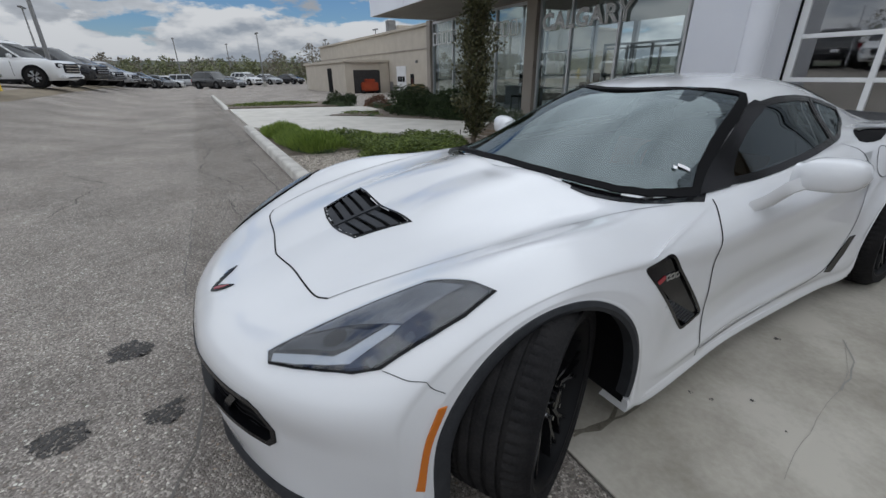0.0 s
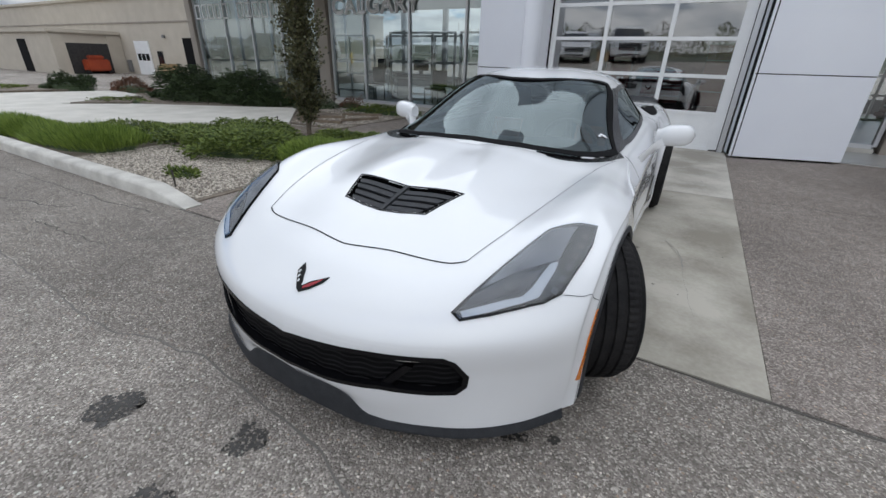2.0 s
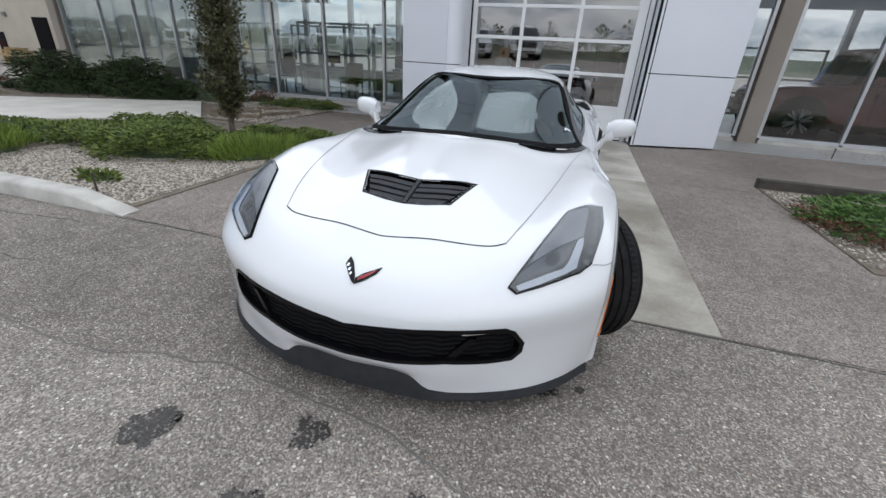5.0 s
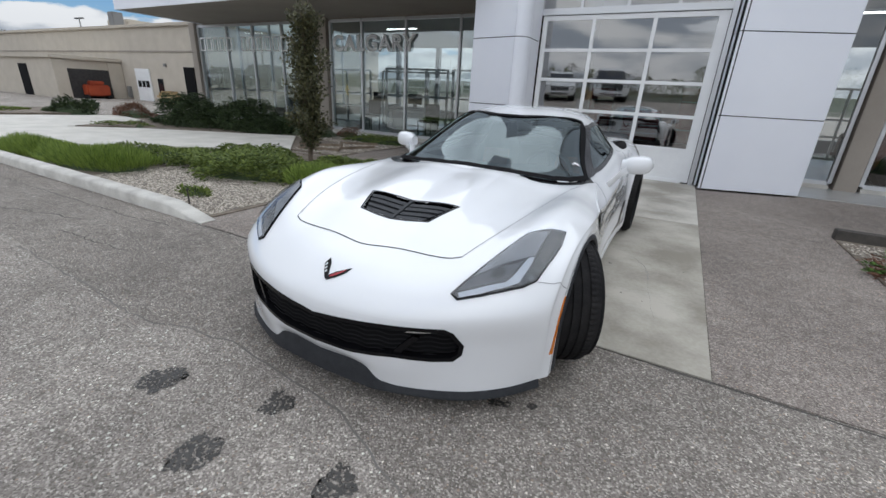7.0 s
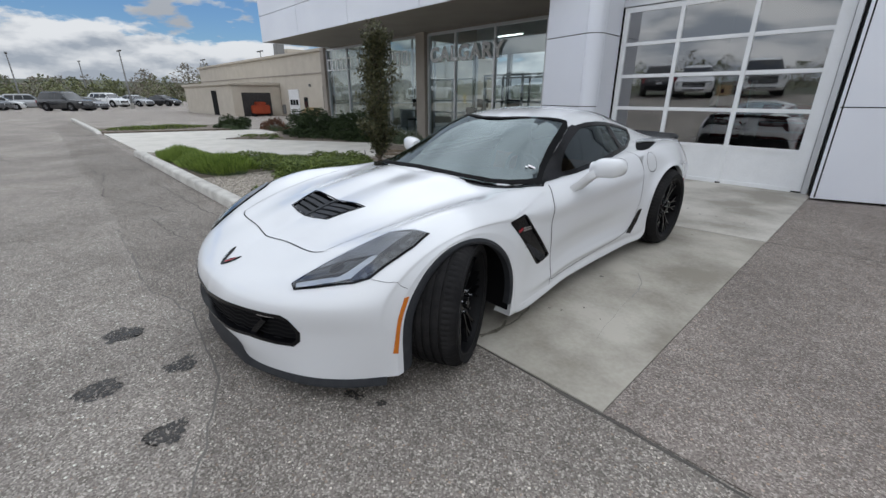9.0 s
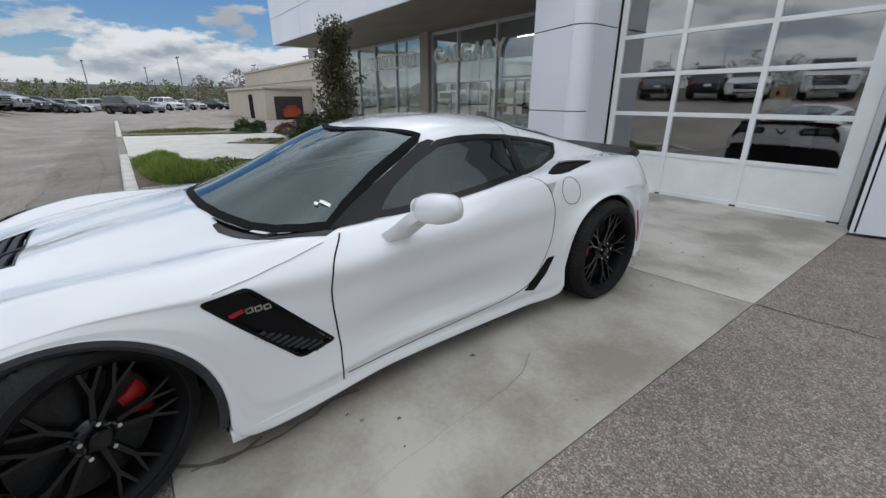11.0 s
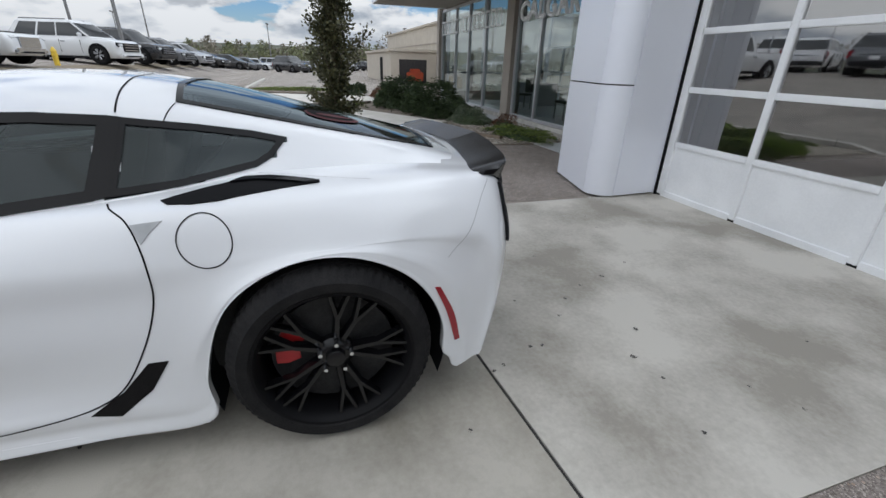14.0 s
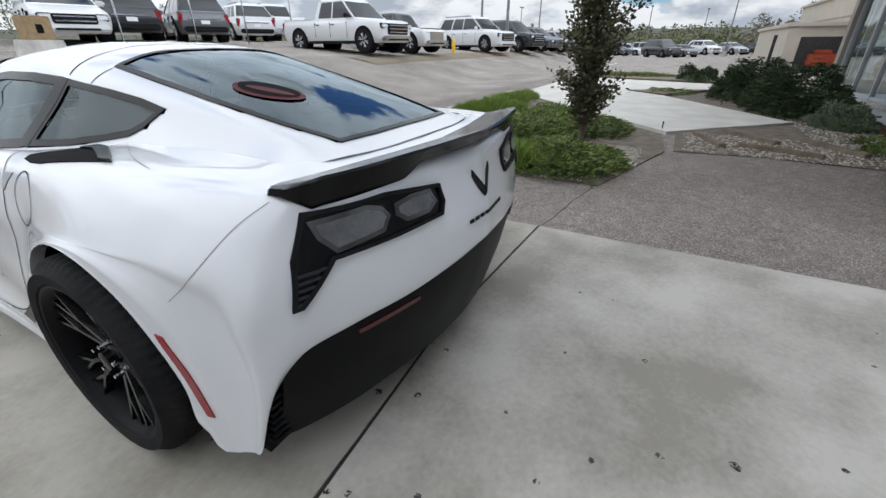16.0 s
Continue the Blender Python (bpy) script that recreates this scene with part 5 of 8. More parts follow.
# panel gaps
seam("hood_gap", [(-.506, -.553), (-.46, -.576), (-.38, -.586), (-.20, -.598), (-.06, -.618), (0, -.624), (.06, -.618), (.20, -.598), (.38, -.586), (.46, -.576), (.506, -.553)], "top", 0.006)
seams("hood_gap", [(.506, -.553), (.572, -.341), (.632, -.08), (.676, .18), (.705, .38), (.742, .563), (.765, .66)], "top", width=0.0026, material="grey_plastic")
seams("lamp_gap", [(.842, -.518), (.868, -.497), (.894, -.474), (.918, -.438), (.937, -.398)], "top", width=0.0022, material="grey_plastic")
seams("door_gap", [(.885, .785), (.812, .702), (.788, .62), (.784, .52), (.792, .42), (.800, .32), (.794, .25), (.794, .168)], "side", width=0.007)
seams("door_gap", [(2.10, .885), (2.158, .852), (2.189, .782), (2.201, .654), (2.181, .56), (2.13, .444), (2.053, .326), (1.977, .277), (1.788, .239), (1.60, .224), (1.30, .208), (1.0, .198), (.815, .194)], "side", width=0.005)
seams("bumper_gap", [(3.322, .896), (3.277, .852), (3.20, .745), (3.115, .665)], "side", width=0.0016, material="pole")
seams("quarter_gap", [(.582, 2.505), (.62, 2.59), (.669, 2.697), (.70, 2.79), (.72, 2.88)], "top", width=0.0022, material="pole")
seam("roof_gap", [(-.505, 2.105), (-.30, 2.098), (0, 2.095), (.30, 2.098), (.505, 2.105)], "top", 0.006, tree=cabin_tree)
seams("roof_gap", [(.43, 2.262), (.505, 2.235)], "top", width=0.004, tree=cabin_tree)
cap_ring = [(2.361 + 0.076 * math.cos(k * math.tau / 28), 0.788 + 0.079 * math.sin(k * math.tau / 28)) for k in range(29)]
seam("fuel_flap_gap", cap_ring, "side", 0.004)

# head lamps: housing, reflector, light strip and lens
for m in (False, True):
    lamp = skin("headlamp", HEADLAMP, "top", "gloss_black", lift=0.003, thick=0.02, mirror=m, label="grey headlamp with a pale light strip under a clear lens")
    skin("lamp_bed", shrink(HEADLAMP, 0.010), "top", "smoke", lamp, 0.0045, 0.0, mirror=m)
    skin("reflector", [(.606, -.640), (.650, -.520), (.722, -.335), (.803, -.262), (.797, -.310), (.791, -.435), (.740, -.490), (.686, -.545)], "top", "lamp_grey", lamp, 0.006, 0.0, mirror=m)
    skin("lower_reflector", [(.575, -.722), (.598, -.660), (.680, -.560), (.742, -.510), (.762, -.478), (.742, -.565), (.722, -.598), (.655, -.652)], "top", "bed_grey", lamp, 0.0055, 0.0, mirror=m)
    skin("bulb_cup", oval(.690, -.585, .034, .022, 0.9), "top", "smoke", lamp, 0.0068, 0.0, mirror=m)
    skin("light_strip", [(.580, -.728), (.655, -.668), (.733, -.604), (.749, -.569), (.772, -.462), (.792, -.440), (.794, -.473), (.779, -.576), (.740, -.620), (.665, -.686), (.594, -.738)], "top", "light_strip", lamp, 0.008, 0.0, mirror=m)
    skin("diode_band", [(.812, -.240), (.852, -.217), (.860, -.300), (.852, -.384), (.830, -.508), (.797, -.562), (.800, -.489), (.802, -.419), (.808, -.301)], "top", "smoke", lamp, 0.006, 0.0, mirror=m)
    for x, y in ((.812, -.530), (.822, -.482), (.828, -.434), (.832, -.386), (.834, -.338), (.834, -.290)):
        skin("marker_diode", [(x - .010, y - .012), (x + .010, y - .008), (x + .012, y + .012), (x - .008, y + .010)], "top", "bed_grey", lamp, 0.0075, 0.0, mirror=m, fine=0.02)
    lens = skin("lens", shrink(HEADLAMP, 0.004), "top", "lens", lamp, 0.012, 0.0, mirror=m)
    lens.visible_shadow = False

# grille
skin("grille_frame", GRILLE, "front", "gloss_black", lift=0.003, thick=0.05, hole=0.016)
grille = skin("grille", shrink(GRILLE, 0.006), "front", "dark_gap", lift=-0.035, thick=0)
for k in range(8):
    z = 0.258 + 0.0205 * k
    xs = [x for x in np.linspace(-.62, .62, 125) if inside((x, z), shrink(GRILLE, 0.012))]
    if len(xs) > 6:
        seam("grille_bar", [(x, z + 0.004 * math.cos(x * 60)) for x in xs], "front", 0.007, "black_plastic", -0.024, parent=grille)
for m in (False, True):
    skin("grille_fin", [(.372, .272), (.415, .325), (.462, .372), (.486, .366), (.446, .322), (.402, .272)], "front", "gloss_black", grille, -0.008, 0.02, mirror=m)
    skin("intake_rim", [(.430, .384), (.452, .399), (.512, .394), (.532, .401), (.527, .391), (.462, .385)], "front", "chrome", grille, -0.012, 0.004, mirror=m)

# hood vent: frame, floor, louvres and middle rib
skin("hood_vent_frame", HOOD_VENT, "top", "gloss_black", lift=0.002, thick=0.04, hole=0.009)
vent = skin("hood_vent", shrink(HOOD_VENT, 0.004), "top", "dark_gap", lift=-0.03, thick=0)
for m in (False, True):
    for k in range(4):
        y = -.215 - 0.045 * k
        w = .262 - (.25 - .20) * k / 3 - 0.006 * k
        skin("louvre", [(.016, y), (w, y + 0.006), (w - .02, y - .022), (.016, y - .030)], "top", "grey_plastic", vent, 0.0 if k % 2 else -0.002, 0.008, mirror=m)
skin("vent_rib", [(-.010, -.18), (.010, -.18), (.010, -.39), (-.010, -.39)], "top", "grey_plastic", vent, 0.004, 0.02)

# fender vents with their louvres and badge
for m in (False, True):
    fv = skin("fender_vent", shrink(FENDER_VENT, 0.004), "side", "gloss_black", lift=-0.022, thick=0, mirror=m)
    skin("vent_frame", FENDER_VENT, "side", "gloss_black", fv, 0.002, 0.03, hole=0.012, mirror=m)
    skin("vent_cover", [(.34, .676), (.47, .682), (.70, .445), (.755, .38), (.70, .375), (.56, .47)], "side", "gloss_black", fv, -0.006, 0.01, mirror=m)
    for k in range(3):
        y, z = .458 + .031 * k, .620 - .003 * k
        skin("badge_bar", [(y, z), (y + .026, z + .003), (y + .030, z - .019), (y + .004, z - .020)], "side", "chrome", fv, -0.002, 0.003, hole=0.0055, mirror=m, fine=0.02)
    skin("badge_panel", [(.402, .616), (.452, .624), (.456, .610), (.410, .602)], "side", "red_lens", fv, -0.0025, 0.003, mirror=m, fine=0.02)
    for k in range(10):
        y, z = .445 + 0.0265 * k, .505 - 0.0162 * k
        skin("louvre", [(y, z), (y + .066, z + 0.012), (y + .072, z + 0.002), (y + .008, z - 0.010)], "side", "grey_plastic", fv, 0.0, 0.012, mirror=m, fine=0.03)
both("fender_crease", [(.37, .703), (.50, .716), (.66, .742), (.80, .768), (.66, .750), (.50, .728)], "side", "paint", lift=0.007, thick=0.007)
both("side_vent", REAR_VENT, "side", "gloss_black", lift=0.003, thick=0.02)
both("shoulder_scoop", [(.752, 2.245), (.776, 2.266), (.787, 2.33), (.788, 2.41), (.764, 2.545), (.728, 2.708), (.690, 2.63), (.655, 2.55), (.645, 2.47), (.690, 2.36)], "top", "dark_gap", lift=0.004, thick=0.02)
both("scoop_lip", [(.645, 2.47), (.655, 2.55), (.690, 2.63), (.728, 2.708), (.735, 2.66), (.705, 2.58), (.682, 2.51), (.682, 2.43)], "top", "gloss_black", lift=0.012, thick=0.012)
# grey wedge painted for the soft shade in the scoop at each door's rear
both("door_scoop_shade", [(2.170, .842), (2.255, .850), (2.222, .822), (2.195, .790)], "side", "office", lift=0.003, thick=0.004)
both("front_marker", bowed([(-.419, .500), (-.458, .40), (-.483, .245)], [(-.463, .240), (-.440, .39), (-.396, .500)]), "side", "amber", lift=0.004, thick=0.008)
both("rear_marker", bowed([(3.082, .566), (3.140, .445), (3.170, .318)], [(3.148, .318), (3.110, .455), (3.060, .570)]), "side", "red_lens", lift=0.004, thick=0.008)

# tail lamps: surround, reflector cups behind smoked lenses, and the outlet's slats below
OUTER_LENS = [(.683, .849), (.60, .853), (.54, .855), (.490, .838), (.468, .807), (.499, .771), (.642, .762), (.676, .805)]
INNER_LENS = [(.447, .832), (.38, .842), (.304, .838), (.283, .795), (.324, .772), (.417, .773), (.45, .80)]
for m in (False, True):
    tl = skin("tail_lamp", TAIL, "rear", "gloss_black", lift=0.003, thick=0.02, mirror=m, label="smoked tail lamp in a black surround")
    for lens_outline in (OUTER_LENS, INNER_LENS):
        glass_part = skin("lamp_glass", lens_outline, "rear", "smoke", tl, 0.009, 0.008, mirror=m)
        skin("reflector", shrink(lens_outline, 0.012), "rear", "tail_reflector", glass_part, 0.0105, 0.0, mirror=m)
    skin("lamp_rim", TAIL, "rear", "black_plastic", tl, 0.012, 0.012, hole=0.010, mirror=m)
    for k in range(5):
        z = .738 - .017 * k
        x1, x0 = .734 + (.77 - z) * .241, .667 + (.748 - z) * 1.03
        skin("slat", [(x1, z), (x0, z + .002), (x0, z - .004), (x1, z - .006)], "rear", "grey_plastic", tl, 0.010, 0.008, mirror=m, fine=0.03)

# emblems as plain two-armed shapes and the nameplate as bars
emb = skin("emblem", [(.004, .503), (-.012, .508), (-.066, .541), (-.063, .556), (-.036, .545), (-.008, .523)], "front", "gloss_black", lift=0.004, thick=0.006, fine=0.02, label="two-armed nose emblem, dark and red")
skin("emblem_arm", [(.004, .503), (.0, .516), (.026, .529), (.082, .546), (.072, .533), (.038, .515)], "front", "gloss_black", emb, 0.005, 0.006, fine=0.02)
skin("emblem_panel", [(.012, .511), (.010, .517), (.030, .526), (.068, .540), (.062, .533), (.036, .519)], "front", "red_lens", emb, 0.0065, 0.0, fine=0.02)
for k in range(3):
    skin("emblem_check", [(-.030 - .013 * k, .520 + .008 * k), (-.022 - .013 * k, .520 + .008 * k), (-.022 - .013 * k, .526 + .008 * k), (-.030 - .013 * k, .526 + .008 * k)], "front", "chrome", emb, 0.006, 0.0, fine=0.02)
remb = skin("emblem", [(.012, .735), (-.004, .742), (-.075, .815), (-.072, .838), (-.045, .818), (-.004, .768)], "rear", "gloss_black", lift=0.004, thick=0.006, fine=0.02)
skin("emblem_arm", [(.012, .735), (.002, .768), (.030, .80), (.066, .838), (.070, .815), (.040, .765)], "rear", "gloss_black", remb, 0.005, 0.006, fine=0.02)
for k in range(8):
    x = -.145 + 0.036 * k
    skin("nameplate_bar", [(x, .672), (x + .026, .672), (x + .026, .684), (x, .684)], "rear", "gloss_black", lift=0.004, thick=0.004, fine=0.03)


def rail(bm, rows):
    """A solid strip from rows of cross-sections."""
    vs = [[bm.verts.new(p) for p in r] for r in rows]
    n = len(vs[0])
    for a, b in zip(vs, vs[1:]):
        for i in range(n):
            j = (i + 1) % n
            bm.faces.new((a[i], b[i], b[j], a[j]))
    bm.faces.new(vs[0][::-1])
    bm.faces.new(vs[-1])
    bmesh.ops.recalc_face_normals(bm, faces=bm.faces[:])


# front splitter, along the lower edge of the nose
chin = [BODY[0][j] for j in range(0, 6 * STEP + 1, 2)]
chin = [(-p[0], p[1], p[2]) for p in reversed(chin[1:])] + [tuple(p) for p in chin]
rows = []
for i, (x, y, z) in enumerate(chin):
    p0, p1 = chin[max(i - 1, 0)], chin[min(i + 1, len(chin) - 1)]
    t = Vector((p1[0] - p0[0], p1[1] - p0[1], 0)).normalized()
    o = Vector((t.y, -t.x, 0))
    c = Vector((x, y, 0))

    def at(out, up):
        q = c + o * out
        return (q.x, q.y, up)

    rows.append([at(0.003, z + 0.004), at(0.007, z - 0.012), at(0.012, 0.090), at(0.012, 0.080), at(-0.06, 0.080), at(-0.06, z)])
bm = bmesh.new()
rail(bm, rows)
smooth(part("splitter", bm, "grey_plastic", car, "dark grey front splitter"), 30)

# side skirts
for s in (1, -1):
    rows = []
    for y in np.linspace(.335, 2.27, 32):
        x = side_x(y, 0.16)
        k = min(1.0, max(0.0, (y - 0.40) / 0.3))
        rows.append([(s * (x - 0.003), y, .172), (s * (x + 0.003), y, .150), (s * (x - 0.004 - 0.034 * k), y, .118), (s * (x - .12), y, .115), (s * (x - .10), y, .165)])
    bm = bmesh.new()
    rail(bm, rows)
    smooth(part("side_skirt", bm, "paint", car), 30)

# spoiler over the tail
rows = []
for x in np.linspace(-.705, .705, 67):
    a = abs(x)
    p, _ = land_on(min(a, .70), 0.84, "rear", body_tree, 0.0)
    y = p.y - 0.02 - max(0, a - .66) * 0.55
    k = min(1.0, max(0.0, (a - 0.30) / 0.10))
    tall = 0.030 + 0.035 * k * k * (3 - 2 * k)
    z = 0.940 + 0.012 * (1 - (a / .75) ** 2) - 0.25 * max(0, a - .65)
    end = min(1.0, (0.722 - a) / 0.06)
    rows.append([(x, y - 0.13 * end, z - 0.030), (x, y - 0.02, z - 0.004 * end), (x, y + 0.030, z + 0.010 * end), (x, y + 0.036, z + 0.004), (x, y + 0.012, z - tall * end), (x, y - 0.03, z - tall * end)])
bm = bmesh.new()
rail(bm, rows)
smooth(part("spoiler", bm, "carbon", car, "glossy black tail spoiler"), 30)

# rear diffuser, vents and fins
rows = []
for x in np.linspace(-.80, .80, 41):
    p, _ = land_on(x, 0.60, "rear", body_tree, 0.0)
    y = p.y
    rows.append([(x, y - 0.015, .60), (x, y - 0.012, .53), (x, y - 0.05, .36), (x, y - 0.10, .20), (x, y - 0.22, .17), (x, y - 0.22, .60)])
bm = bmesh.new()
rail(bm, rows)
diff = smooth(part("diffuser", bm, "diffuser_black", car, "black rear diffuser"), 30)
for s in (1, -1):
    rows = []
    for x in np.linspace(.40, .62, 9):
        p, _ = land_on(x, 0.60, "rear", body_tree, 0.0)
        rows.append([(s * x, p.y - 0.008, .525), (s * x, p.y - 0.006, .513), (s * x, p.y - 0.03, .513), (s * x, p.y - 0.03, .525)])
    bm = bmesh.new()
    rail(bm, rows)
    part("reflector_strip", bm, "dim_red", diff)
for s in (1, -1):
    for k in range(9):
        z = .22 + 0.028 * k
        bm = bmesh.new()
        box(bm, s * .765, s * .835, 3.22, 3.335 - 0.004 * abs(k - 7), z, z + 0.010, 0.002)
        part("corner_louvre", bm, "black_plastic", diff)
    bm = bmesh.new()
    box(bm, s * .74, s * .84, 3.16, 3.28, .18, .50)
    part("corner_backing", bm, "dark_gap", diff)
# floor pan and wheel wells
bm = bmesh.new()
box(bm, -.50, .50, -.80, 3.20, .115, .135)
box(bm, -.86, .86, .46, 2.24, .112, .132)
box(bm, -.66, .66, -.68, -.46, .112, .132)
part("floor_pan", bm, "dark_gap", car)
for (yc, zc, r), s in ((FA, 1), (FA, -1), (RA, 1), (RA, -1)):
    bm = bmesh.new()
    n = 26
    ring = []
    for k in range(n + 1):
        y, z = arch(yc, zc, r + 0.012, -22 + 224 * k / n)
        w = side_x(y, z)
        ring.append([bm.verts.new((s * (w - 0.02), y, z)), bm.verts.new((s * .50, y, z))])
    hub = bm.verts.new((s * .50, yc, zc))
    for a, b in zip(ring, ring[1:]):
        bm.faces.new((a[0], b[0], b[1], a[1]))
        bm.faces.new((a[1], b[1], hub))
    part("wheel_well", bm, "dark_gap", car)
# dark mouldings round the front arches
for s in (1, -1):
    rows = []
    for k in range(41):
        deg = -27 + 222 * k / 40
        y0, z0 = arch(*FA, deg)
        y1, z1 = arch(FA[0], FA[1], FA[2] - 0.028 - 0.018 * max(0.0, math.cos(radians(deg))), deg)
        x0 = side_x(y0, z0)
        rows.append([(s * (x0 + 0.004), y0, z0), (s * (x0 + 0.010), (y0 + y1) / 2, (z0 + z1) / 2), (s * (x0 + 0.004), y1, z1), (s * (x0 - 0.035), y1, z1), (s * (x0 - 0.035), y0, z0)])
    bm = bmesh.new()
    rail(bm, rows)
    smooth(part("arch_moulding", bm, "grey_plastic", car), 40)


# wheels
def lathe(bm, profile, segs=64, notch=None):
    """Turns a profile of (across, radius) about the x axis."""
    rings = []
    for k in range(segs):
        t = k * math.tau / segs
        ring = []
        for i, (a, r) in enumerate(profile):
            rr = r - (notch(i, k) if notch else 0.0)
            ring.append(bm.verts.new((a, rr * math.cos(t), rr * math.sin(t))))
        rings.append(ring)
    for k in range(segs):
        a, b = rings[k], rings[(k + 1) % segs]
        for i in range(len(profile) - 1):
            bm.faces.new((a[i], a[i + 1], b[i + 1], b[i]))


def bar(bm, p0, p1, w0, w1, d):
    """A tapered spoke between two places in the wheel's face (across, up, along)."""
    p0, p1 = Vector(p0), Vector(p1)
    t = (p1 - p0).normalized()
    side = t.cross(Vector((1, 0, 0))).normalized()
    deep = Vector((d, 0, 0))
    q = []
    for p, w in ((p0, w0), (p1, w1)):
        q.append([bm.verts.new(p + side * w - deep), bm.verts.new(p + side * w * 0.55), bm.verts.new(p - side * w * 0.55), bm.verts.new(p - side * w - deep)])
    for i in range(4):
        j = (i + 1) % 4
        bm.faces.new((q[0][i], q[1][i], q[1][j], q[0][j]))
    bm.faces.new(q[0][::-1])
    bm.faces.new(q[1])


def wheel(place, side, radius, width, rim, turn, caliper):
    """A wheel with its outer face towards +x before it is turned to its side."""
    h = width / 2
    spin = pose(*place, 0, 0, turn) @ (Matrix.Identity(4) if side > 0 else Matrix.Rotation(math.pi, 4, "Z"))

    def place_part(name, bm, mat, parent, label=""):
        bmesh.ops.recalc_face_normals(bm, faces=bm.faces[:])
        bmesh.ops.transform(bm, matrix=spin, verts=bm.verts[:])
        return smooth(part(name, bm, mat, parent, label), 35)

    bm = bmesh.new()
    prof = [(-h + .02, rim - .005), (-h + .004, rim + .012), (-h, rim + .045), (-h + .012, radius - .03), (-h + .035, radius - .006)]
    # four grooves round the tread; the shoulders are cut across, the inner ribs only nicked
    cut, ribs = {}, np.linspace(-h + .078, h - .078, 4)
    prof += [(-h + .052, radius - .001)]
    cut[len(prof) - 2] = cut[len(prof) - 1] = (0, .0065)
    for i, x in enumerate(ribs):
        prof += [(x - .0085, radius), (x - .0065, radius - .010), (x + .0065, radius - .010), (x + .0085, radius)]
        cut[len(prof) - 4] = (0, .0055 if i == 0 else .0035)
        cut[len(prof) - 1] = (1 + i % 2, .0055 if i == 3 else .0035)
    prof += [(h - .052, radius - .001), (h - .035, radius - .006), (h - .012, radius - .03), (h, rim + .045), (h - .004, rim + .012), (h - .02, rim - .005)]
    cut[len(prof) - 5] = cut[len(prof) - 6] = (2, .0065)
    tyre_bm = bm
    lathe(tyre_bm, prof, 216, lambda i, k: cut[i][1] if i in cut and k % 3 == cut[i][0] else 0.0)
    tyre = place_part("wheel", tyre_bm, "rubber", car, "low black tyre on a black split-spoke rim")
    bm = bmesh.new()
    lathe(bm, [(-h + .02, rim - .004), (-h + .03, rim - .02), (0, rim - .03), (h - .045, rim - .022), (h - .022, rim - .012), (h - .010, rim - .002), (h - .008, rim + .006), (h - .02, rim + .006)], 64)
    place_part("rim", bm, "rim_barrel", tyre)
    face = h - .035
    bm = bmesh.new()
    for k in range(5):
        base = k * math.tau / 5 + math.pi / 2
        for s1 in (-1, 1):
            a0 = base + s1 * 0.17
            am = base + s1 * 0.20
            root = (face - .026, .050 * math.sin(a0), .050 * math.cos(a0))
            fork = (face - .008, .150 * math.sin(am), .150 * math.cos(am))
            bar(bm, root, fork, .0155, .0125, .030)
            for s2 in (-1, 1):
                ae = am + s2 * 0.125
                bar(bm, fork, (face + .004, (rim - .012) * math.sin(ae), (rim - .012) * math.cos(ae)), .0108, .0090, .026)
    place_part("spoke", bm, "rim", tyre)
    bm = bmesh.new()
    lathe(bm, [(face - .06, .066), (face - .034, .064), (face - .022, .050), (face - .018, .034), (face + .004, .032), (face + .007, .026), (face + .007, .0005)], 40)
    place_part("hub_cap", bm, "rim", tyre)
    for k in range(5):
        t = k * math.tau / 5 + 0.1
        bm = bmesh.new()
        rod(bm, (face - .02, .056 * math.sin(t), .056 * math.cos(t)), (face + .006, .056 * math.sin(t), .056 * math.cos(t)), .0085, .0075, 6)
        place_part("lug_nut", bm, "chrome", tyre)
    bm = bmesh.new()
    lathe(bm, [(h - .125, .06), (h - .125, rim - .055), (h - .10, rim - .055), (h - .10, .06)], 56)
    place_part("brake_disc", bm, "steel", tyre)
    bm = bmesh.new()
    n = 8
    rows = []
    for k in range(n + 1):
        t = radians(caliper - 22 + 44 * k / n)
        c, s = math.cos(t), math.sin(t)
        r0, r1 = rim - .150, rim - .070
        rows.append([(h - .150, r0 * c, r0 * s), (h - .150, r1 * c, r1 * s), (h - .090, r1 * c, r1 * s), (h - .080, (r0 + r1) / 2 * c, (r0 + r1) / 2 * s), (h - .090, r0 * c, r0 * s)])
    rail(bm, rows)
    place_part("caliper", bm, "red_caliper", tyre, "red brake caliper")
    bm = bmesh.new()
    lathe(bm, [(-h + .03, .02), (-h + .03, rim - .03)], 32)
    place_part("inner_face", bm, "dark_gap", tyre)
    return tyre


wheel((.836, -.052, .327), 1, .327, .277, .256, 28, 10)
wheel((-.82, -.052, .327), -1, .327, .285, .256, 30, 170)
wheel((.795, 2.702, .343), 1, .350, .335, .268, 0, 165)
wheel((-.795, 2.702, .343), -1, .350, .335, .268, 0, 15)

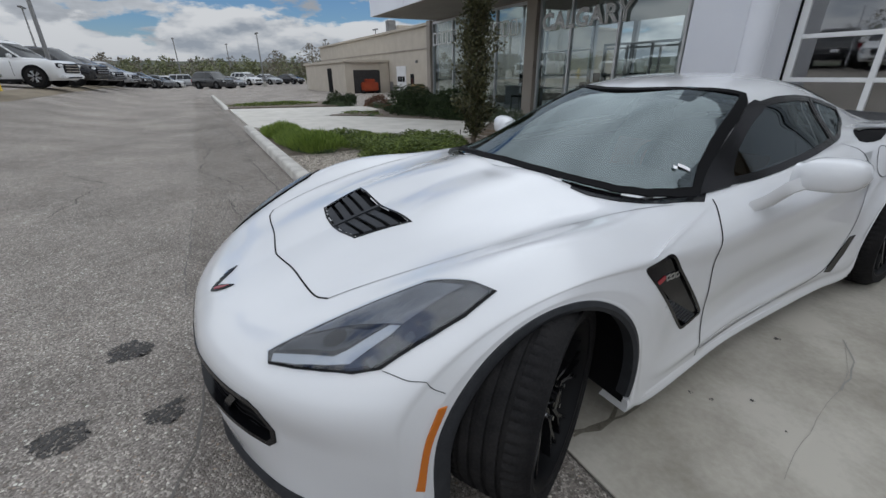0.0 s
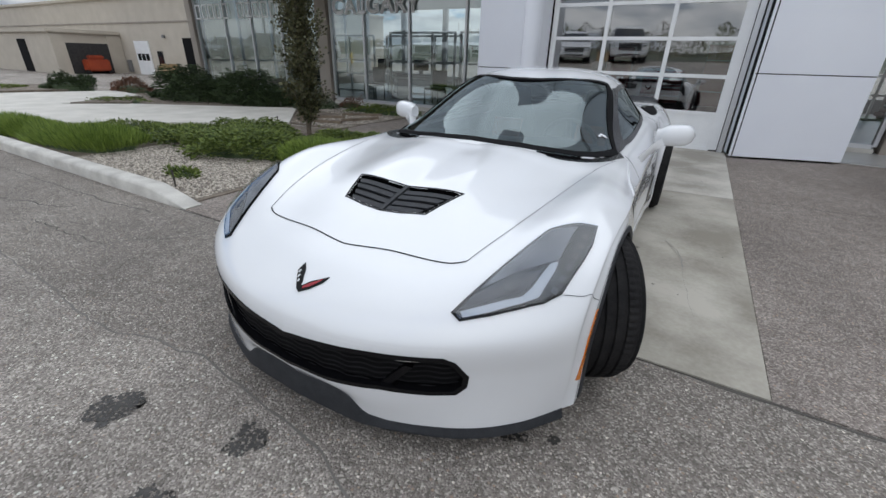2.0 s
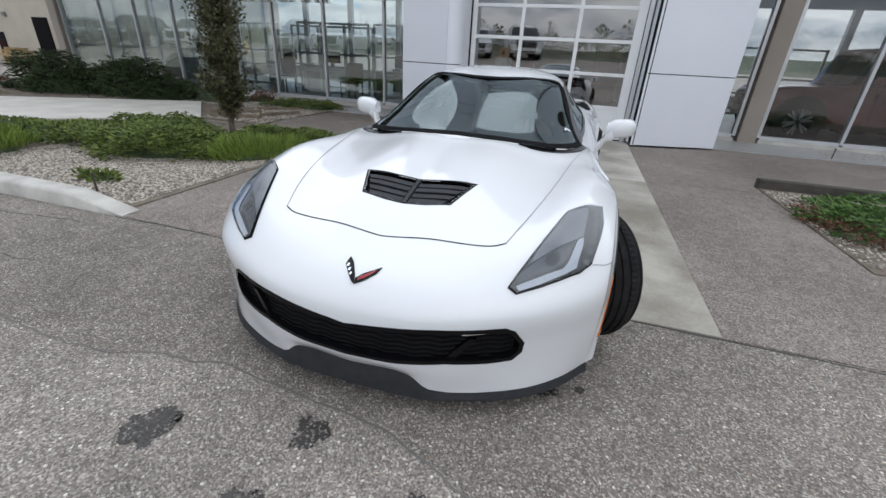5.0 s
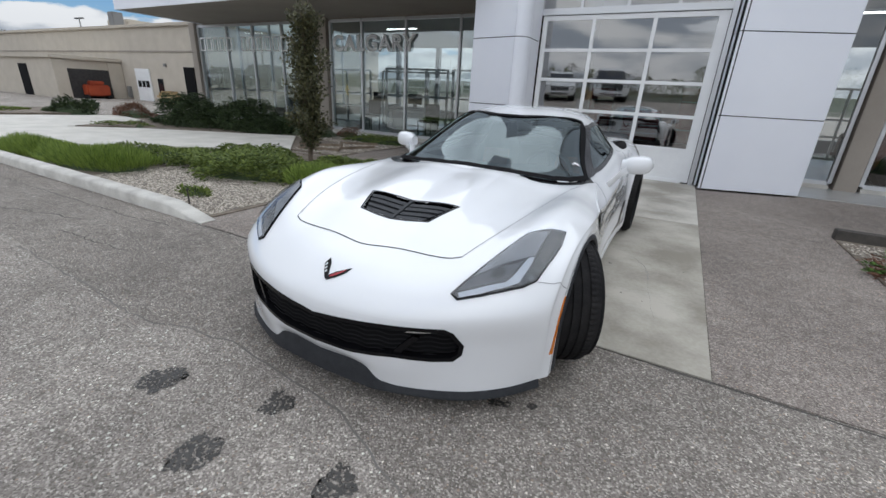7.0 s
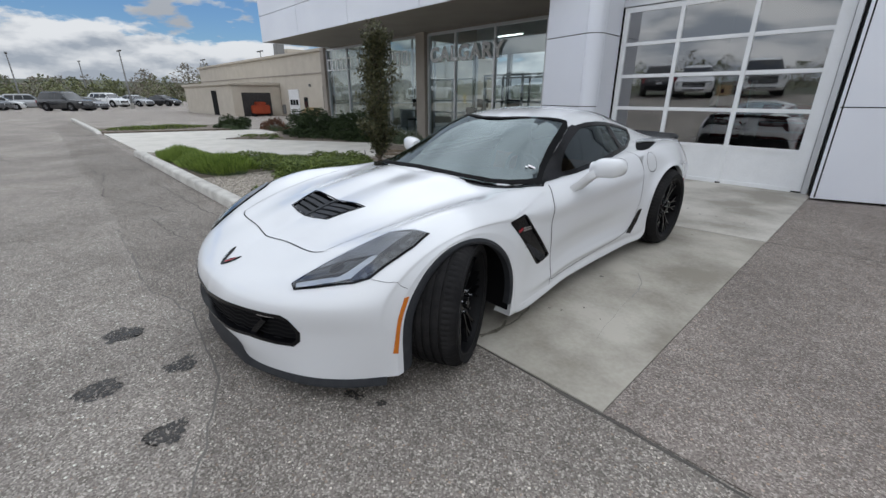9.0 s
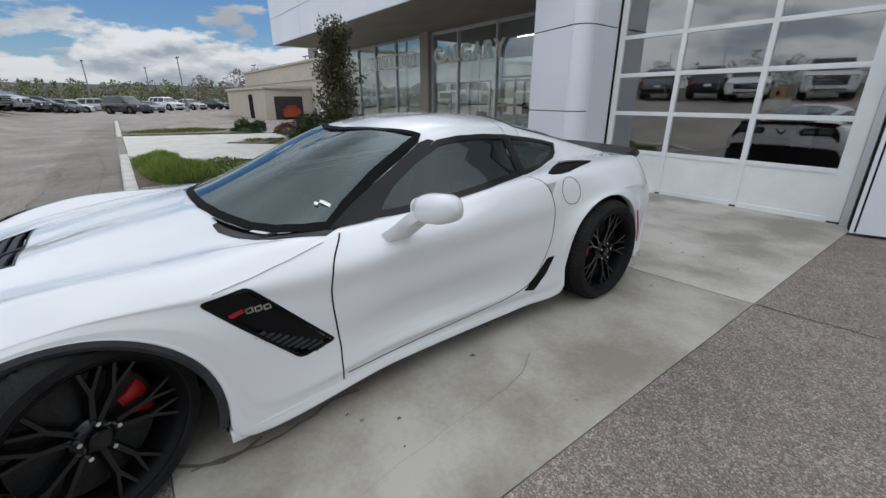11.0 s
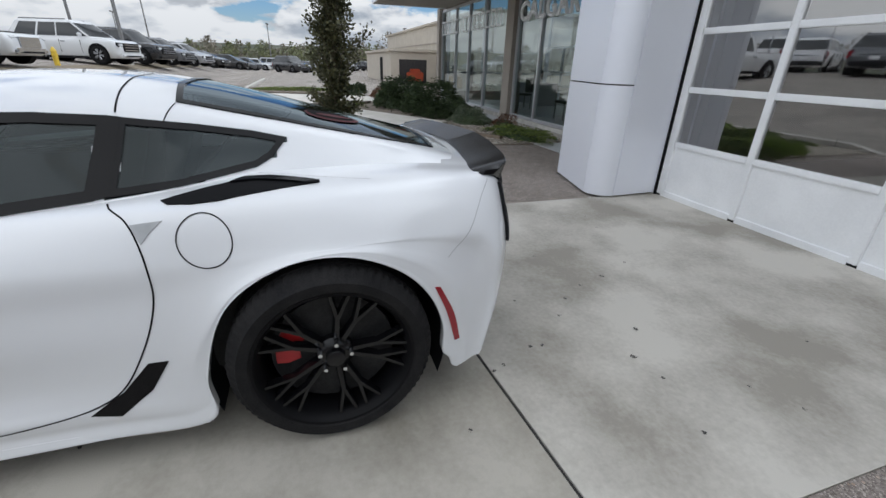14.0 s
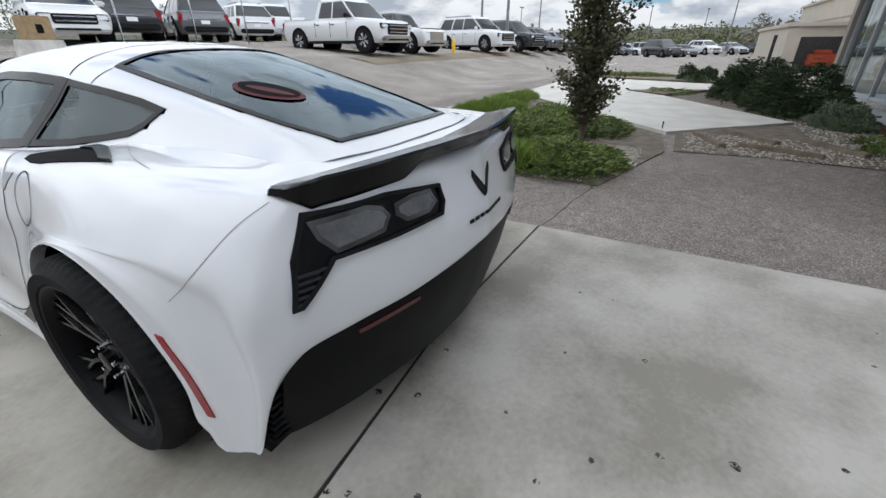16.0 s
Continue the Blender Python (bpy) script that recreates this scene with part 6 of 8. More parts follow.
# mirrors
for s in (1, -1):
    bm = bmesh.new()
    rows = []
    for k in range(15):
        u = k / 14
        x = .90 + 0.205 * u
        w = max(0.66 if u < 0.3 else 0.10, (1 - abs(2 * u - 1) ** 3.2) ** 0.5)
        cy, cz = 1.212 + 0.045 * u, .871 + 0.014 * u
        ring = []
        for j in range(16):
            t = j * math.tau / 16
            c, q = math.cos(t), math.sin(t)
            ring.append((s * x, cy + w * .076 * math.copysign(abs(c) ** 0.75, c), cz + w * (.068 if q > 0 else .060) * math.copysign(abs(q) ** (0.8 if q > 0 else 0.45), q)))
        rows.append(ring)
    rail(bm, rows)
    mir = smooth(part("mirror", bm, "paint", car, "white door mirror"), 60)
    bm = bmesh.new()
    rail(bm, [[(s * (p[0] + dx), p[1] + dy, p[2] + dz) for dx, dy, dz in ((0, -.055, -.030), (0, .055, -.030), (0, .045, .028), (0, -.045, .028))] for p in ((.835, 1.10, .735), (.868, 1.13, .765), (.905, 1.18, .818), (.96, 1.215, .86))])
    smooth(part("stalk", bm, "paint", mir), 60)
    bm = bmesh.new()
    box(bm, s * .955, s * 1.06, 1.300, 1.306, .84, .915, 0.002)
    part("mirror_glass", bm, "chrome", mir)

# wipers lying on the cowl
for x0, y0, x1, y1 in ((-.60, .62, -.26, .485),):
    seam("wiper", [(x0 + (x1 - x0) * k / 8, y0 + (y1 - y0) * k / 8 - 0.02 * math.sin(math.pi * k / 8)) for k in range(9)], "top", 0.010, "black_plastic", 0.012, tree=cabin_tree)

# cabin inside
for nm, dims in (("cabin_floor", (-.72, .72, .60, 3.15, .20, .24)), ("door_trim", (-.74, -.70, .60, 2.6, .24, .80)), ("door_trim", (.70, .74, .60, 2.6, .24, .80)), ("bulkhead", (-.70, .70, .56, .60, .24, .78)), ("rear_shelf", (-.62, .62, 2.265, 3.18, .84, .86)), ("rear_bulkhead", (-.66, .66, 2.22, 2.26, .24, .86)), ("centre_tunnel", (-.10, .10, 1.0, 2.2, .24, .56))):
    bm = bmesh.new()
    box(bm, *dims, 0.012)
    part(nm, bm, "interior", car)
rows = []
for x in np.linspace(-.68, .68, 25):
    hump = 0.03 * math.exp(-(((x - .37) / .16) ** 2))
    rows.append([(x, .62, .80), (x, .85, .825 + hump), (x, 1.02, .80 + hump), (x, 1.06, .70), (x, 1.00, .55), (x, .62, .55)])
bm = bmesh.new()
rail(bm, rows)
smooth(part("dashboard", bm, "interior", car), 40)
bm = bmesh.new()
wheel_m = pose(.37, 1.22, .765, -65, 0, 0)
for k in range(36):
    t0, t1 = k * math.tau / 36, (k + 1) * math.tau / 36
    rod(bm, (wheel_m @ Vector((.175 * math.cos(t0), .175 * math.sin(t0), 0))), (wheel_m @ Vector((.175 * math.cos(t1), .175 * math.sin(t1), 0))), .015, .015, 8)
for t in (0.0, math.pi, -math.pi / 2):
    rod(bm, wheel_m @ Vector((0, 0, -.02)), wheel_m @ Vector((.172 * math.cos(t), .172 * math.sin(t), 0)), .018, .012, 6)
part("steering_wheel", bm, "interior", car)
for s in (1, -1):
    bm = bmesh.new()
    box(bm, s * .37 - .25, s * .37 + .25, 1.38, 1.88, .34, .50, 0.05)
    seat = smooth(part("seat", bm, "tan", car, "tan leather bucket seat"), 50)
    bm = bmesh.new()
    rail(bm, [[(s * .37 + x * w, y, z) for x, y in ((-.24, y0), (-.17, y0 - .05), (.17, y0 - .05), (.24, y0), (.20, y0 + .10), (-.20, y0 + .10))] for y0, z, w in ((1.84, .46, .95), (1.92, .62, 1.0), (1.99, .80, .95), (2.03, .90, .72), (2.06, 1.00, .55), (2.07, 1.06, .45))])
    smooth(part("backrest", bm, "interior", seat), 50)
    bm = bmesh.new()
    rail(bm, [[(s * .37 + x, y0 + y, z) for x, y in ((-.13, -.055), (.13, -.055), (.13, -.04), (-.13, -.04))] for y0, z in ((1.86, .52), (1.92, .62), (1.985, .80))])
    part("seat_insert", bm, "tan", seat)


# ---- planting ----
def leaf_clump(name, spots, material, label, category, blade, seed, kind="", parent=None, upright=0.0, wide=0.4):
    """Many small blades standing round the given spots: each spot is (x, y, z, lean x, lean y, lean z)."""
    rnd = random.Random(seed)
    verts, faces = [], []
    for x, y, z, lx, ly, lz in spots:
        length = blade * rnd.uniform(0.6, 1.35)
        d = Vector((lx + rnd.uniform(-.5, .5), ly + rnd.uniform(-.5, .5), lz + upright + rnd.uniform(-.3, .5))).normalized()
        s = d.cross(Vector((rnd.uniform(-1, 1), rnd.uniform(-1, 1), rnd.uniform(-.4, 1)))).normalized() * length * wide * rnd.uniform(0.7, 1.2)
        p = Vector((x, y, z))
        n = len(verts)
        mid = p + d * length * 0.55
        verts += [p, mid + s * 0.5, p + d * length, mid - s * 0.5]
        faces.append((n, n + 1, n + 2, n + 3))
    me = bpy.data.meshes.new(name)
    me.from_pydata([tuple(v) for v in verts], [], faces)
    me.materials.append(M[material])
    ob = new(name, me)
    if parent is not None:
        ob.parent = parent
        return ob
    return tagged(ob, label, category, kind=kind)


def mound(cx, cy, rx, ry, h, n, seed, base=0.05, lumps=5):
    """Spots over a lumpy low shrub, thicker on its outer skin."""
    rnd = random.Random(seed)
    tops = [(rnd.uniform(-.6, .6), rnd.uniform(-.6, .6), rnd.uniform(.35, .65), rnd.uniform(.75, 1.15)) for _ in range(lumps)]
    out = []
    while len(out) < n:
        u, v = rnd.uniform(-1, 1), rnd.uniform(-1, 1)
        edge = 1 + 0.22 * noise.noise((u * 2.2 + seed, v * 2.2, 0.5)) + 0.12 * noise.noise((u * 6 + seed, v * 6, 2))
        r = math.hypot(u, v) / edge
        if r > 1:
            continue
        top = 0.55 * math.sqrt(max(0, 1 - r * r))
        for a, b, w, k in tops:
            top = max(top, k * math.sqrt(max(0.0, 1 - ((u - a) ** 2 + (v - b) ** 2) / (w * w))))
        z = base + h * top * (0.9 + 0.25 * noise.noise((u * 4 + seed, v * 4, 1))) * (rnd.random() ** 0.35)
        out.append((cx + u * rx, cy + v * ry, z, u * 0.9, v * 0.9, 0.35))
    return out


def sprays(spots, reach, seed, per=9):
    """Turns single spots into feathered twigs: leaflets set alternately along a drooping shoot."""
    rnd = random.Random(seed + 500)
    out = []
    for x, y, z, a, b, c in spots[:max(1, len(spots) // per)]:
        t = math.atan2(b, a) + rnd.uniform(-1.3, 1.3)
        d = Vector((math.cos(t), math.sin(t), rnd.uniform(.0, .55))).normalized()
        side = Vector((-d.y, d.x, 0))
        length = reach * rnd.uniform(.6, 1.3)
        for k in range(per):
            f = k / (per - 1)
            p = Vector((x, y, z)) + d * length * f - Vector((0, 0, length * .35 * f * f))
            w = side * (1 if k % 2 else -1) * (1.15 - .8 * f)
            q = d * 1.6 + w + Vector((0, 0, .1))
            out.append((p.x, p.y, max(p.z, .02), q.x * 1.4, q.y * 1.4, q.z))
    return out


def shrub(name, cx, cy, rx, ry, h, n, material, label, seed, blade=0.06, upright=0.0, base=0.02, lumps=5, wide=0.35):
    root = thing(name, label, "shrub", (cx, cy, 0))
    spots = [(x - cx, y - cy, z, a, b, c) for x, y, z, a, b, c in mound(cx, cy, rx, ry, h, n, seed, base, lumps)]
    if "juniper" in name:
        spots = sprays(spots, blade * 2.6, seed)
    leaf_clump("foliage", spots, material, "", "", blade, seed, parent=root, upright=upright, wide=wide)
    rnd = random.Random(seed)
    bm = bmesh.new()
    for k in range(7):
        t = k * math.tau / 7 + rnd.uniform(-.3, .3)
        rod(bm, (0, 0, 0.0), (rx * .6 * math.cos(t), ry * .6 * math.sin(t), base + h * 0.4), .012, .005, 5)
    part("stem", bm, "bark", root)
    # dark cone under the leaves stands in for the shade within
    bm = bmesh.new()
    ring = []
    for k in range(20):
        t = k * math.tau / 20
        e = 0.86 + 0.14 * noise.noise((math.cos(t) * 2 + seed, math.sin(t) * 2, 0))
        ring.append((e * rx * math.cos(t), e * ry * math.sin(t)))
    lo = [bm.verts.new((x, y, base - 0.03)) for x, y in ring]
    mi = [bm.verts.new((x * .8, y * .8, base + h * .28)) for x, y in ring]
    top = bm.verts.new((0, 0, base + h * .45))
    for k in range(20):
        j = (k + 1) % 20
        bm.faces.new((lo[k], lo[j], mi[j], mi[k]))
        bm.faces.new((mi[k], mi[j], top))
    part("shade_filler", bm, "dark_shrub", root)
    return root


shrub("juniper_mat", -4.45, 2.15, 1.25, .85, .27, 26000, "juniper", "spreading green juniper in the gravel bed", 1, 0.048)
shrub("juniper_mat", -3.45, 3.15, .82, .55, .22, 11000, "juniper", "spreading green juniper beside the tree", 2, 0.05)
shrub("juniper_mat", -5.6, 3.05, .75, .5, .24, 4500, "juniper", "low juniper along the footpath", 3, 0.05)
shrub("grass_tuft", -3.2, 2.45, .46, .72, .13, 5200, "grass", "clump of long green grass by the apron", 4, 0.12, 1.0, wide=0.065)
shrub("grass_tuft", -6.5, .95, 1.25, .55, .16, 9500, "grass", "unmown green grass behind the kerb", 5, 0.14, 1.1, lumps=7, wide=0.065)
shrub("grass_tuft", -8.3, .75, 1.1, .42, .14, 7500, "grass", "unmown green grass behind the kerb", 6, 0.13, 1.1, lumps=7, wide=0.065)
shrub("weed_clump", -6.3, 2.1, 1.0, .7, .15, 2600, "juniper", "thin grey-green weeds on soil", 7, 0.06)
shrub("weed_clump", -3.75, .75, .26, .13, .05, 260, "juniper", "small weed in the pale gravel", 8, 0.06)
shrub("weed_clump", -7.4, 2.0, .5, .5, .14, 1000, "juniper", "thin grey-green weeds on soil", 9, 0.06)
shrub("juniper_mat", -5.55, 6.75, 1.05, .42, .22, 4200, "juniper", "low juniper in front of the showroom glass", 10, 0.05)
shrub("russet_shrub", -6.9, 7.05, .35, .28, .34, 1300, "russet", "small russet shrub beside the taupe post", 11, 0.04)
shrub("sage_shrub", -7.6, 6.5, .62, .5, .38, 2600, "sage", "rounded grey-green shrub by the footpath end", 12, 0.05)
shrub("dark_juniper", -11.7, 5.75, 1.35, .85, .92, 22000, "dark_shrub", "tall dark green juniper", 13, 0.065)
shrub("dark_juniper", -9.55, 6.25, 1.45, .85, .86, 22000, "dark_shrub", "tall dark green juniper", 14, 0.065)
shrub("far_shrub", -16.9, 4.6, 1.1, .6, .62, 3600, "dark_shrub", "round dark shrub beside the footpath", 15, 0.09)
shrub("far_shrub", -15.3, 5.7, .9, .5, .45, 2200, "russet", "brownish shrub beside the footpath", 16, 0.07)
shrub("juniper_mat", -12.2, 3.85, .75, .6, .12, 1800, "juniper", "low juniper on the small island", 17, 0.05)
shrub("grass_tuft", -18.6, 2.2, 1.1, 1.9, .12, 3600, "juniper", "rough grass strip by the car park", 18, 0.08, 0.8, lumps=8)
shrub("juniper_mat", 4.35, 2.75, 1.35, .85, .24, 12000, "juniper_bright", "bright green creeping juniper with a brown edge", 19, 0.05)
shrub("juniper_mat", 6.2, 3.6, 1.0, .7, .30, 5500, "juniper_bright", "bright green creeping juniper in the gravel bed", 20, 0.05)
shrub("dry_juniper", 3.2, 2.55, .22, .62, .10, 1400, "russet", "dried brown juniper edge", 21, 0.04)


# the small upright tree
def tree():
    root = thing("tree", "slim upright young tree with dark green leaves", "tree", (-4.27, 3.12, 0.03))
    rnd = random.Random(5)
    bm = bmesh.new()
    tips = []
    lean = [(0, 0, 0), (.015, .0, .5), (.035, .01, 1.0), (.03, .0, 1.6), (.05, .0, 2.35)]
    for (a, b), r in zip(zip(lean, lean[1:]), ((.042, .036), (.036, .028), (.028, .018), (.018, .006))):
        rod(bm, a, b, r[0], r[1], 9)
    part("trunk", bm, "bark", root)
    bm = bmesh.new()
    for k in range(92):
        z = rnd.uniform(.18, 2.0) if k > 8 else rnd.uniform(.1, .5)
        t = rnd.uniform(0, math.tau)
        reach = rnd.uniform(.06, .30) * (0.75 + 0.5 * math.sin(min(1, z / 2.2) * math.pi)) * (1.0 if k % 5 else 1.35)
        a = Vector((0.03, 0, z))
        b = a + Vector((math.cos(t) * reach, math.sin(t) * reach, rnd.uniform(.25, .55)))
        rod(bm, a, b, .008, .003, 5)
        tips.append((a, b))
    part("limb", bm, "bark", root)
    spots = []
    for a, b in tips:
        for _ in range(130):
            f = rnd.uniform(.15, 1.08) ** 0.8
            p = a.lerp(b, f)
            q = Vector((rnd.gauss(0, .04), rnd.gauss(0, .04), rnd.gauss(0, .035)))
            spots.append((*(p + q), q.x * 8, q.y * 8, 0.2))
    leaf_clump("crown", spots, "leaf", "", "", 0.044, 6, parent=root, wide=0.75)
    return root


tree()


# loose stones of the beds
def stones(name, areas, count, size, seed, label):
    rnd = random.Random(seed)
    base = [(1, 0, 0), (0, 1, 0), (-1, 0, 0), (0, -1, 0), (0, 0, 1), (0, 0, -.6)]
    tri = [(0, 1, 4), (1, 2, 4), (2, 3, 4), (3, 0, 4), (1, 0, 5), (2, 1, 5), (3, 2, 5), (0, 3, 5)]
    verts, faces = [], []
    total = sum((a[1] - a[0]) * (a[3] - a[2]) for a in areas)
    for x0, x1, y0, y1, z in areas:
        for _ in range(int(count * (x1 - x0) * (y1 - y0) / total)):
            x, y = rnd.uniform(x0, x1), rnd.uniform(y0, y1)
            s = size * rnd.uniform(.5, 1.4)
            t = rnd.uniform(0, math.tau)
            n = len(verts)
            for bx, by, bz in base:
                px, py = bx * s * rnd.uniform(.8, 1.3), by * s * rnd.uniform(.6, 1.0)
                verts.append((x + px * math.cos(t) - py * math.sin(t), y + px * math.sin(t) + py * math.cos(t), z + bz * s * .55 + s * .25))
            faces += [(n + a, n + b, n + c) for a, b, c in tri]
    me = bpy.data.meshes.new(name)
    me.from_pydata(verts, [], faces)
    me.materials.append(M["stone"])
    return tagged(new(name, me), label, "gravel", kind="stuff")


stones("river_gravel", [(-5.6, -2.80, .32, 1.75, .018), (-3.6, -2.78, 1.75, 3.52, .018), (-4.6, -3.6, 3.3, 3.85, .018), (-6.4, -5.6, 1.6, 2.9, .018)], 26000, .013, 31, "pale river gravel in the planting bed")
stones("river_gravel", [(-6.1, -4.7, 4.3, 5.9, .018), (-8.3, -4.7, 5.9, 7.7, .018)], 8000, .016, 32, "pale river gravel by the footpath end")
stones("river_gravel", [(2.97, 4.6, 1.5, 3.7, .018), (4.6, 7.5, 3.2, 3.9, .018)], 8000, .013, 33, "pale river gravel at the bed's edge")
stones("river_gravel", [(5.0, 8.5, 6.9, 7.85, .012)], 2500, .015, 34, "pale river gravel below the window")


# timber edging, sprinkler heads and a stake
def sleeper(a, b, label="weathered timber edging in the gravel"):
    bm = bmesh.new()
    d = Vector(b) - Vector(a)
    box(bm, -d.length / 2, d.length / 2, -.045, .045, -.03, .045, .008)
    ob = part("timber_edging", bm, "timber")
    ob.matrix_world = Matrix.Translation((Vector(a) + Vector(b)) / 2) @ Matrix.Rotation(math.atan2(d.y, d.x), 4, "Z")
    return tagged(ob, label, "timber", "timber edging")


for a, b in (((-6.0, 4.45, .03), (-5.1, 4.75, .03)), ((-6.4, 4.85, .03), (-5.6, 5.4, .03)), ((-5.3, 4.95, .03), (-4.95, 5.75, .03)), ((-6.0, 5.75, .03), (-5.2, 6.2, .03))):
    sleeper(a, b)
for x, y, h in ((-3.33, .44, .16), (-6.1, 4.0, .12), (-8.1, 5.75, .13), (-10.0, 5.0, .12), (-8.0, 2.05, .12), (5.0, 6.8, .16)):
    bm = bmesh.new()
    rod(bm, (0, 0, 0), (0, 0, h), .009, .009, 10)
    rod(bm, (0, 0, h), (0, 0, h + .02), .013, .010, 10)
    ob = part("sprinkler_head", bm, "timber_dark")
    ob.location = (x, y, .015)
    tagged(ob, "slim black sprinkler riser in the bed", "sprinkler", "sprinklers")
tagged(boxed("edging_board", (2.95, 5.2, 3.83, 3.96, 0.0, .12), "timber_dark", None, .008), "dark edging kerb behind the planting bed", "edging")


# stains and cracks on the ground
def blot(cx, cy, r, seed, label, spikes=0.5, z=0.0035):
    bm = bmesh.new()
    n = 44
    ring = []
    for k in range(n):
        t = k * math.tau / n
        e = r * (1 + spikes * noise.noise((math.cos(t) * 1.7 + seed, math.sin(t) * 1.7, .3)) + 0.35 * noise.noise((math.cos(t) * 7 + seed, math.sin(t) * 7, 1)))
        ring.append((cx + e * math.cos(t), cy + e * math.sin(t)))
    bm.faces.new([bm.verts.new((x, y, z)) for x, y in ring])
    bmesh.ops.triangulate(bm, faces=bm.faces[:])
    return tagged(part("oil_stain", bm, "stain"), label, "stain", "oil stains", kind="structure")


for k, (x, y, r) in enumerate(((-.617, -1.312, .088), (-.06, -1.143, .075), (-.09, -1.48, .10), (.437, -1.30, .07), (.756, -.614, .036), (.80, -.60, .02), (.90, -.545, .022))):
    blot(x, y, r, k * 3.1, "dark oily stain on the asphalt")
for k, (x, y, r) in enumerate(((.93, 1.52, .020), (1.095, .953, .014), (.745, 1.797, .014), (.937, .785, .013), (1.004, .817, .011), (.173, 4.281, .016), (.678, 4.285, .020), (.868, 4.105, .019), (.666, 3.714, .016), (.776, 3.399, .015), (1.064, 3.17, .012), (-.045, 4.805, .013), (.375, 3.30, .022), (.317, 3.444, .020), (.033, 3.42, .014), (.018, 3.335, .014), (.236, 3.772, .011), (-.194, 3.888, .010), (.447, 3.95, .014), (.66, 3.65, .014), (.75, 3.46, .013), (.10, 4.5, .02), (-.3, 4.2, .016))):
    blot(x, y, r * .72, k * 2.3 + 20, "small dark spot on the concrete slab", 0.6, 0.0125)
for k in range(20):
    rnd = random.Random(100 + k)
    blot(rnd.uniform(-1.45, 1.55), rnd.uniform(3.6, 6.1) if k % 3 else rnd.uniform(.3, 3.3), rnd.uniform(.004, .010), k * 1.7 + 40, "small dark spot on the concrete slab", 0.6, 0.0125)


def crack(path, width, seed, z=0.003, label="thin dark crack in the paving", jit=0.02, material="crack"):
    pts = []
    for (x0, y0), (x1, y1) in zip(path, path[1:]):
        n = max(2, int(math.hypot(x1 - x0, y1 - y0) / 0.06))
        pts += [(x0 + (x1 - x0) * k / n, y0 + (y1 - y0) * k / n) for k in range(n)]
    pts.append(path[-1])
    bm = bmesh.new()
    rows = []
    for i, (x, y) in enumerate(pts):
        a, b = pts[max(i - 1, 0)], pts[min(i + 1, len(pts) - 1)]
        d = Vector((b[0] - a[0], b[1] - a[1], 0)).normalized()
        s = Vector((-d.y, d.x, 0))
        j = jit * noise.noise((x * 3.3 + seed, y * 3.3, 0)) + jit * .4 * noise.noise((x * 12 + seed, y * 12, 5))
        w = width * (0.6 + 0.8 * abs(noise.noise((x * 5, y * 5, seed))))
        c = Vector((x, y, z)) + s * j
        rows.append((bm.verts.new(c + s * w / 2), bm.verts.new(c - s * w / 2)))
    for a, b in zip(rows, rows[1:]):
        bm.faces.new((a[0], b[0], b[1], a[1]))
    return tagged(part("crack", bm, material), label, "crack", "paving cracks", kind="structure")


crack([(-2.7, .115), (-1.5, .12)], .018, 1)
crack([(1.63, .118), (4.5, .115)], .022, 2)
crack([(-1.5, .125), (1.63, .122)], .03, 3, label="gap between slab and asphalt with grit")
crack([(1.115, 1.78), (1.21, 1.51), (1.235, 1.32), (1.29, .89), (1.34, .66)], .0022, 4, .0125, "hairline crack in the concrete slab", .02, "faint")
crack([(.865, .19), (.866, .35), (.868, .52), (.862, .67), (.822, .77), (.815, .90)], .016, 31, .0125, "damp dirt trail on the slab below the sill", .03, "damp")
crack([(.80, .15), (.875, .30), (.85, .45)], .022, 32, .0122, "damp dirt trail on the slab below the sill", .04, "damp")
crack([(1.101, 1.79), (1.191, 1.617), (1.237, 1.461), (1.251, 1.337)], .010, 33, .0128, "brown dirt streak on the concrete slab", .02, "faint")
crack([(-1.53, 3.380), (-.1, 3.313)], .017, 21, .0045, "dark control joint between the slabs", .0, "joint")
crack([(-.1, 3.313), (1.63, 3.443)], .017, 22, .0045, "dark control joint between the slabs", .0, "joint")
crack([(1.64, 3.445), (2.95, 3.60)], .014, 7, .0105, "tooled joint in the aggregate apron")
crack([(-1.54, 3.40), (-2.75, 3.57)], .014, 8, .0115, "tooled joint in the aggregate apron")
crack([(-3.2, -1.0), (-2.0, -1.06), (-1.2, -1.08), (-.7, -.94), (.0, -1.0), (.4, -1.1), (1.2, -1.5)], .012, 9, label="worn seam between two lifts of asphalt", jit=.05, material="seam")
crack([(-9.0, -.9), (-7.0, -.75), (-5.2, -.95), (-3.5, -.35)], .016, 10, jit=.08)
crack([(-12.0, -2.2), (-10.5, -2.0), (-9.5, -2.3)], .02, 11, jit=.1)
crack([(-6.0, -2.6), (-5.0, -2.0), (-3.6, -2.3)], .018, 12, jit=.1)
crack([(-16.0, -.6), (-9.0, -.15), (-5.5, -.2), (-2.8, -.1)], .014, 13, jit=.05)
crack([(-2.0, -.2), (-2.4, -.6), (-3.4, -.7)], .012, 14, jit=.06)


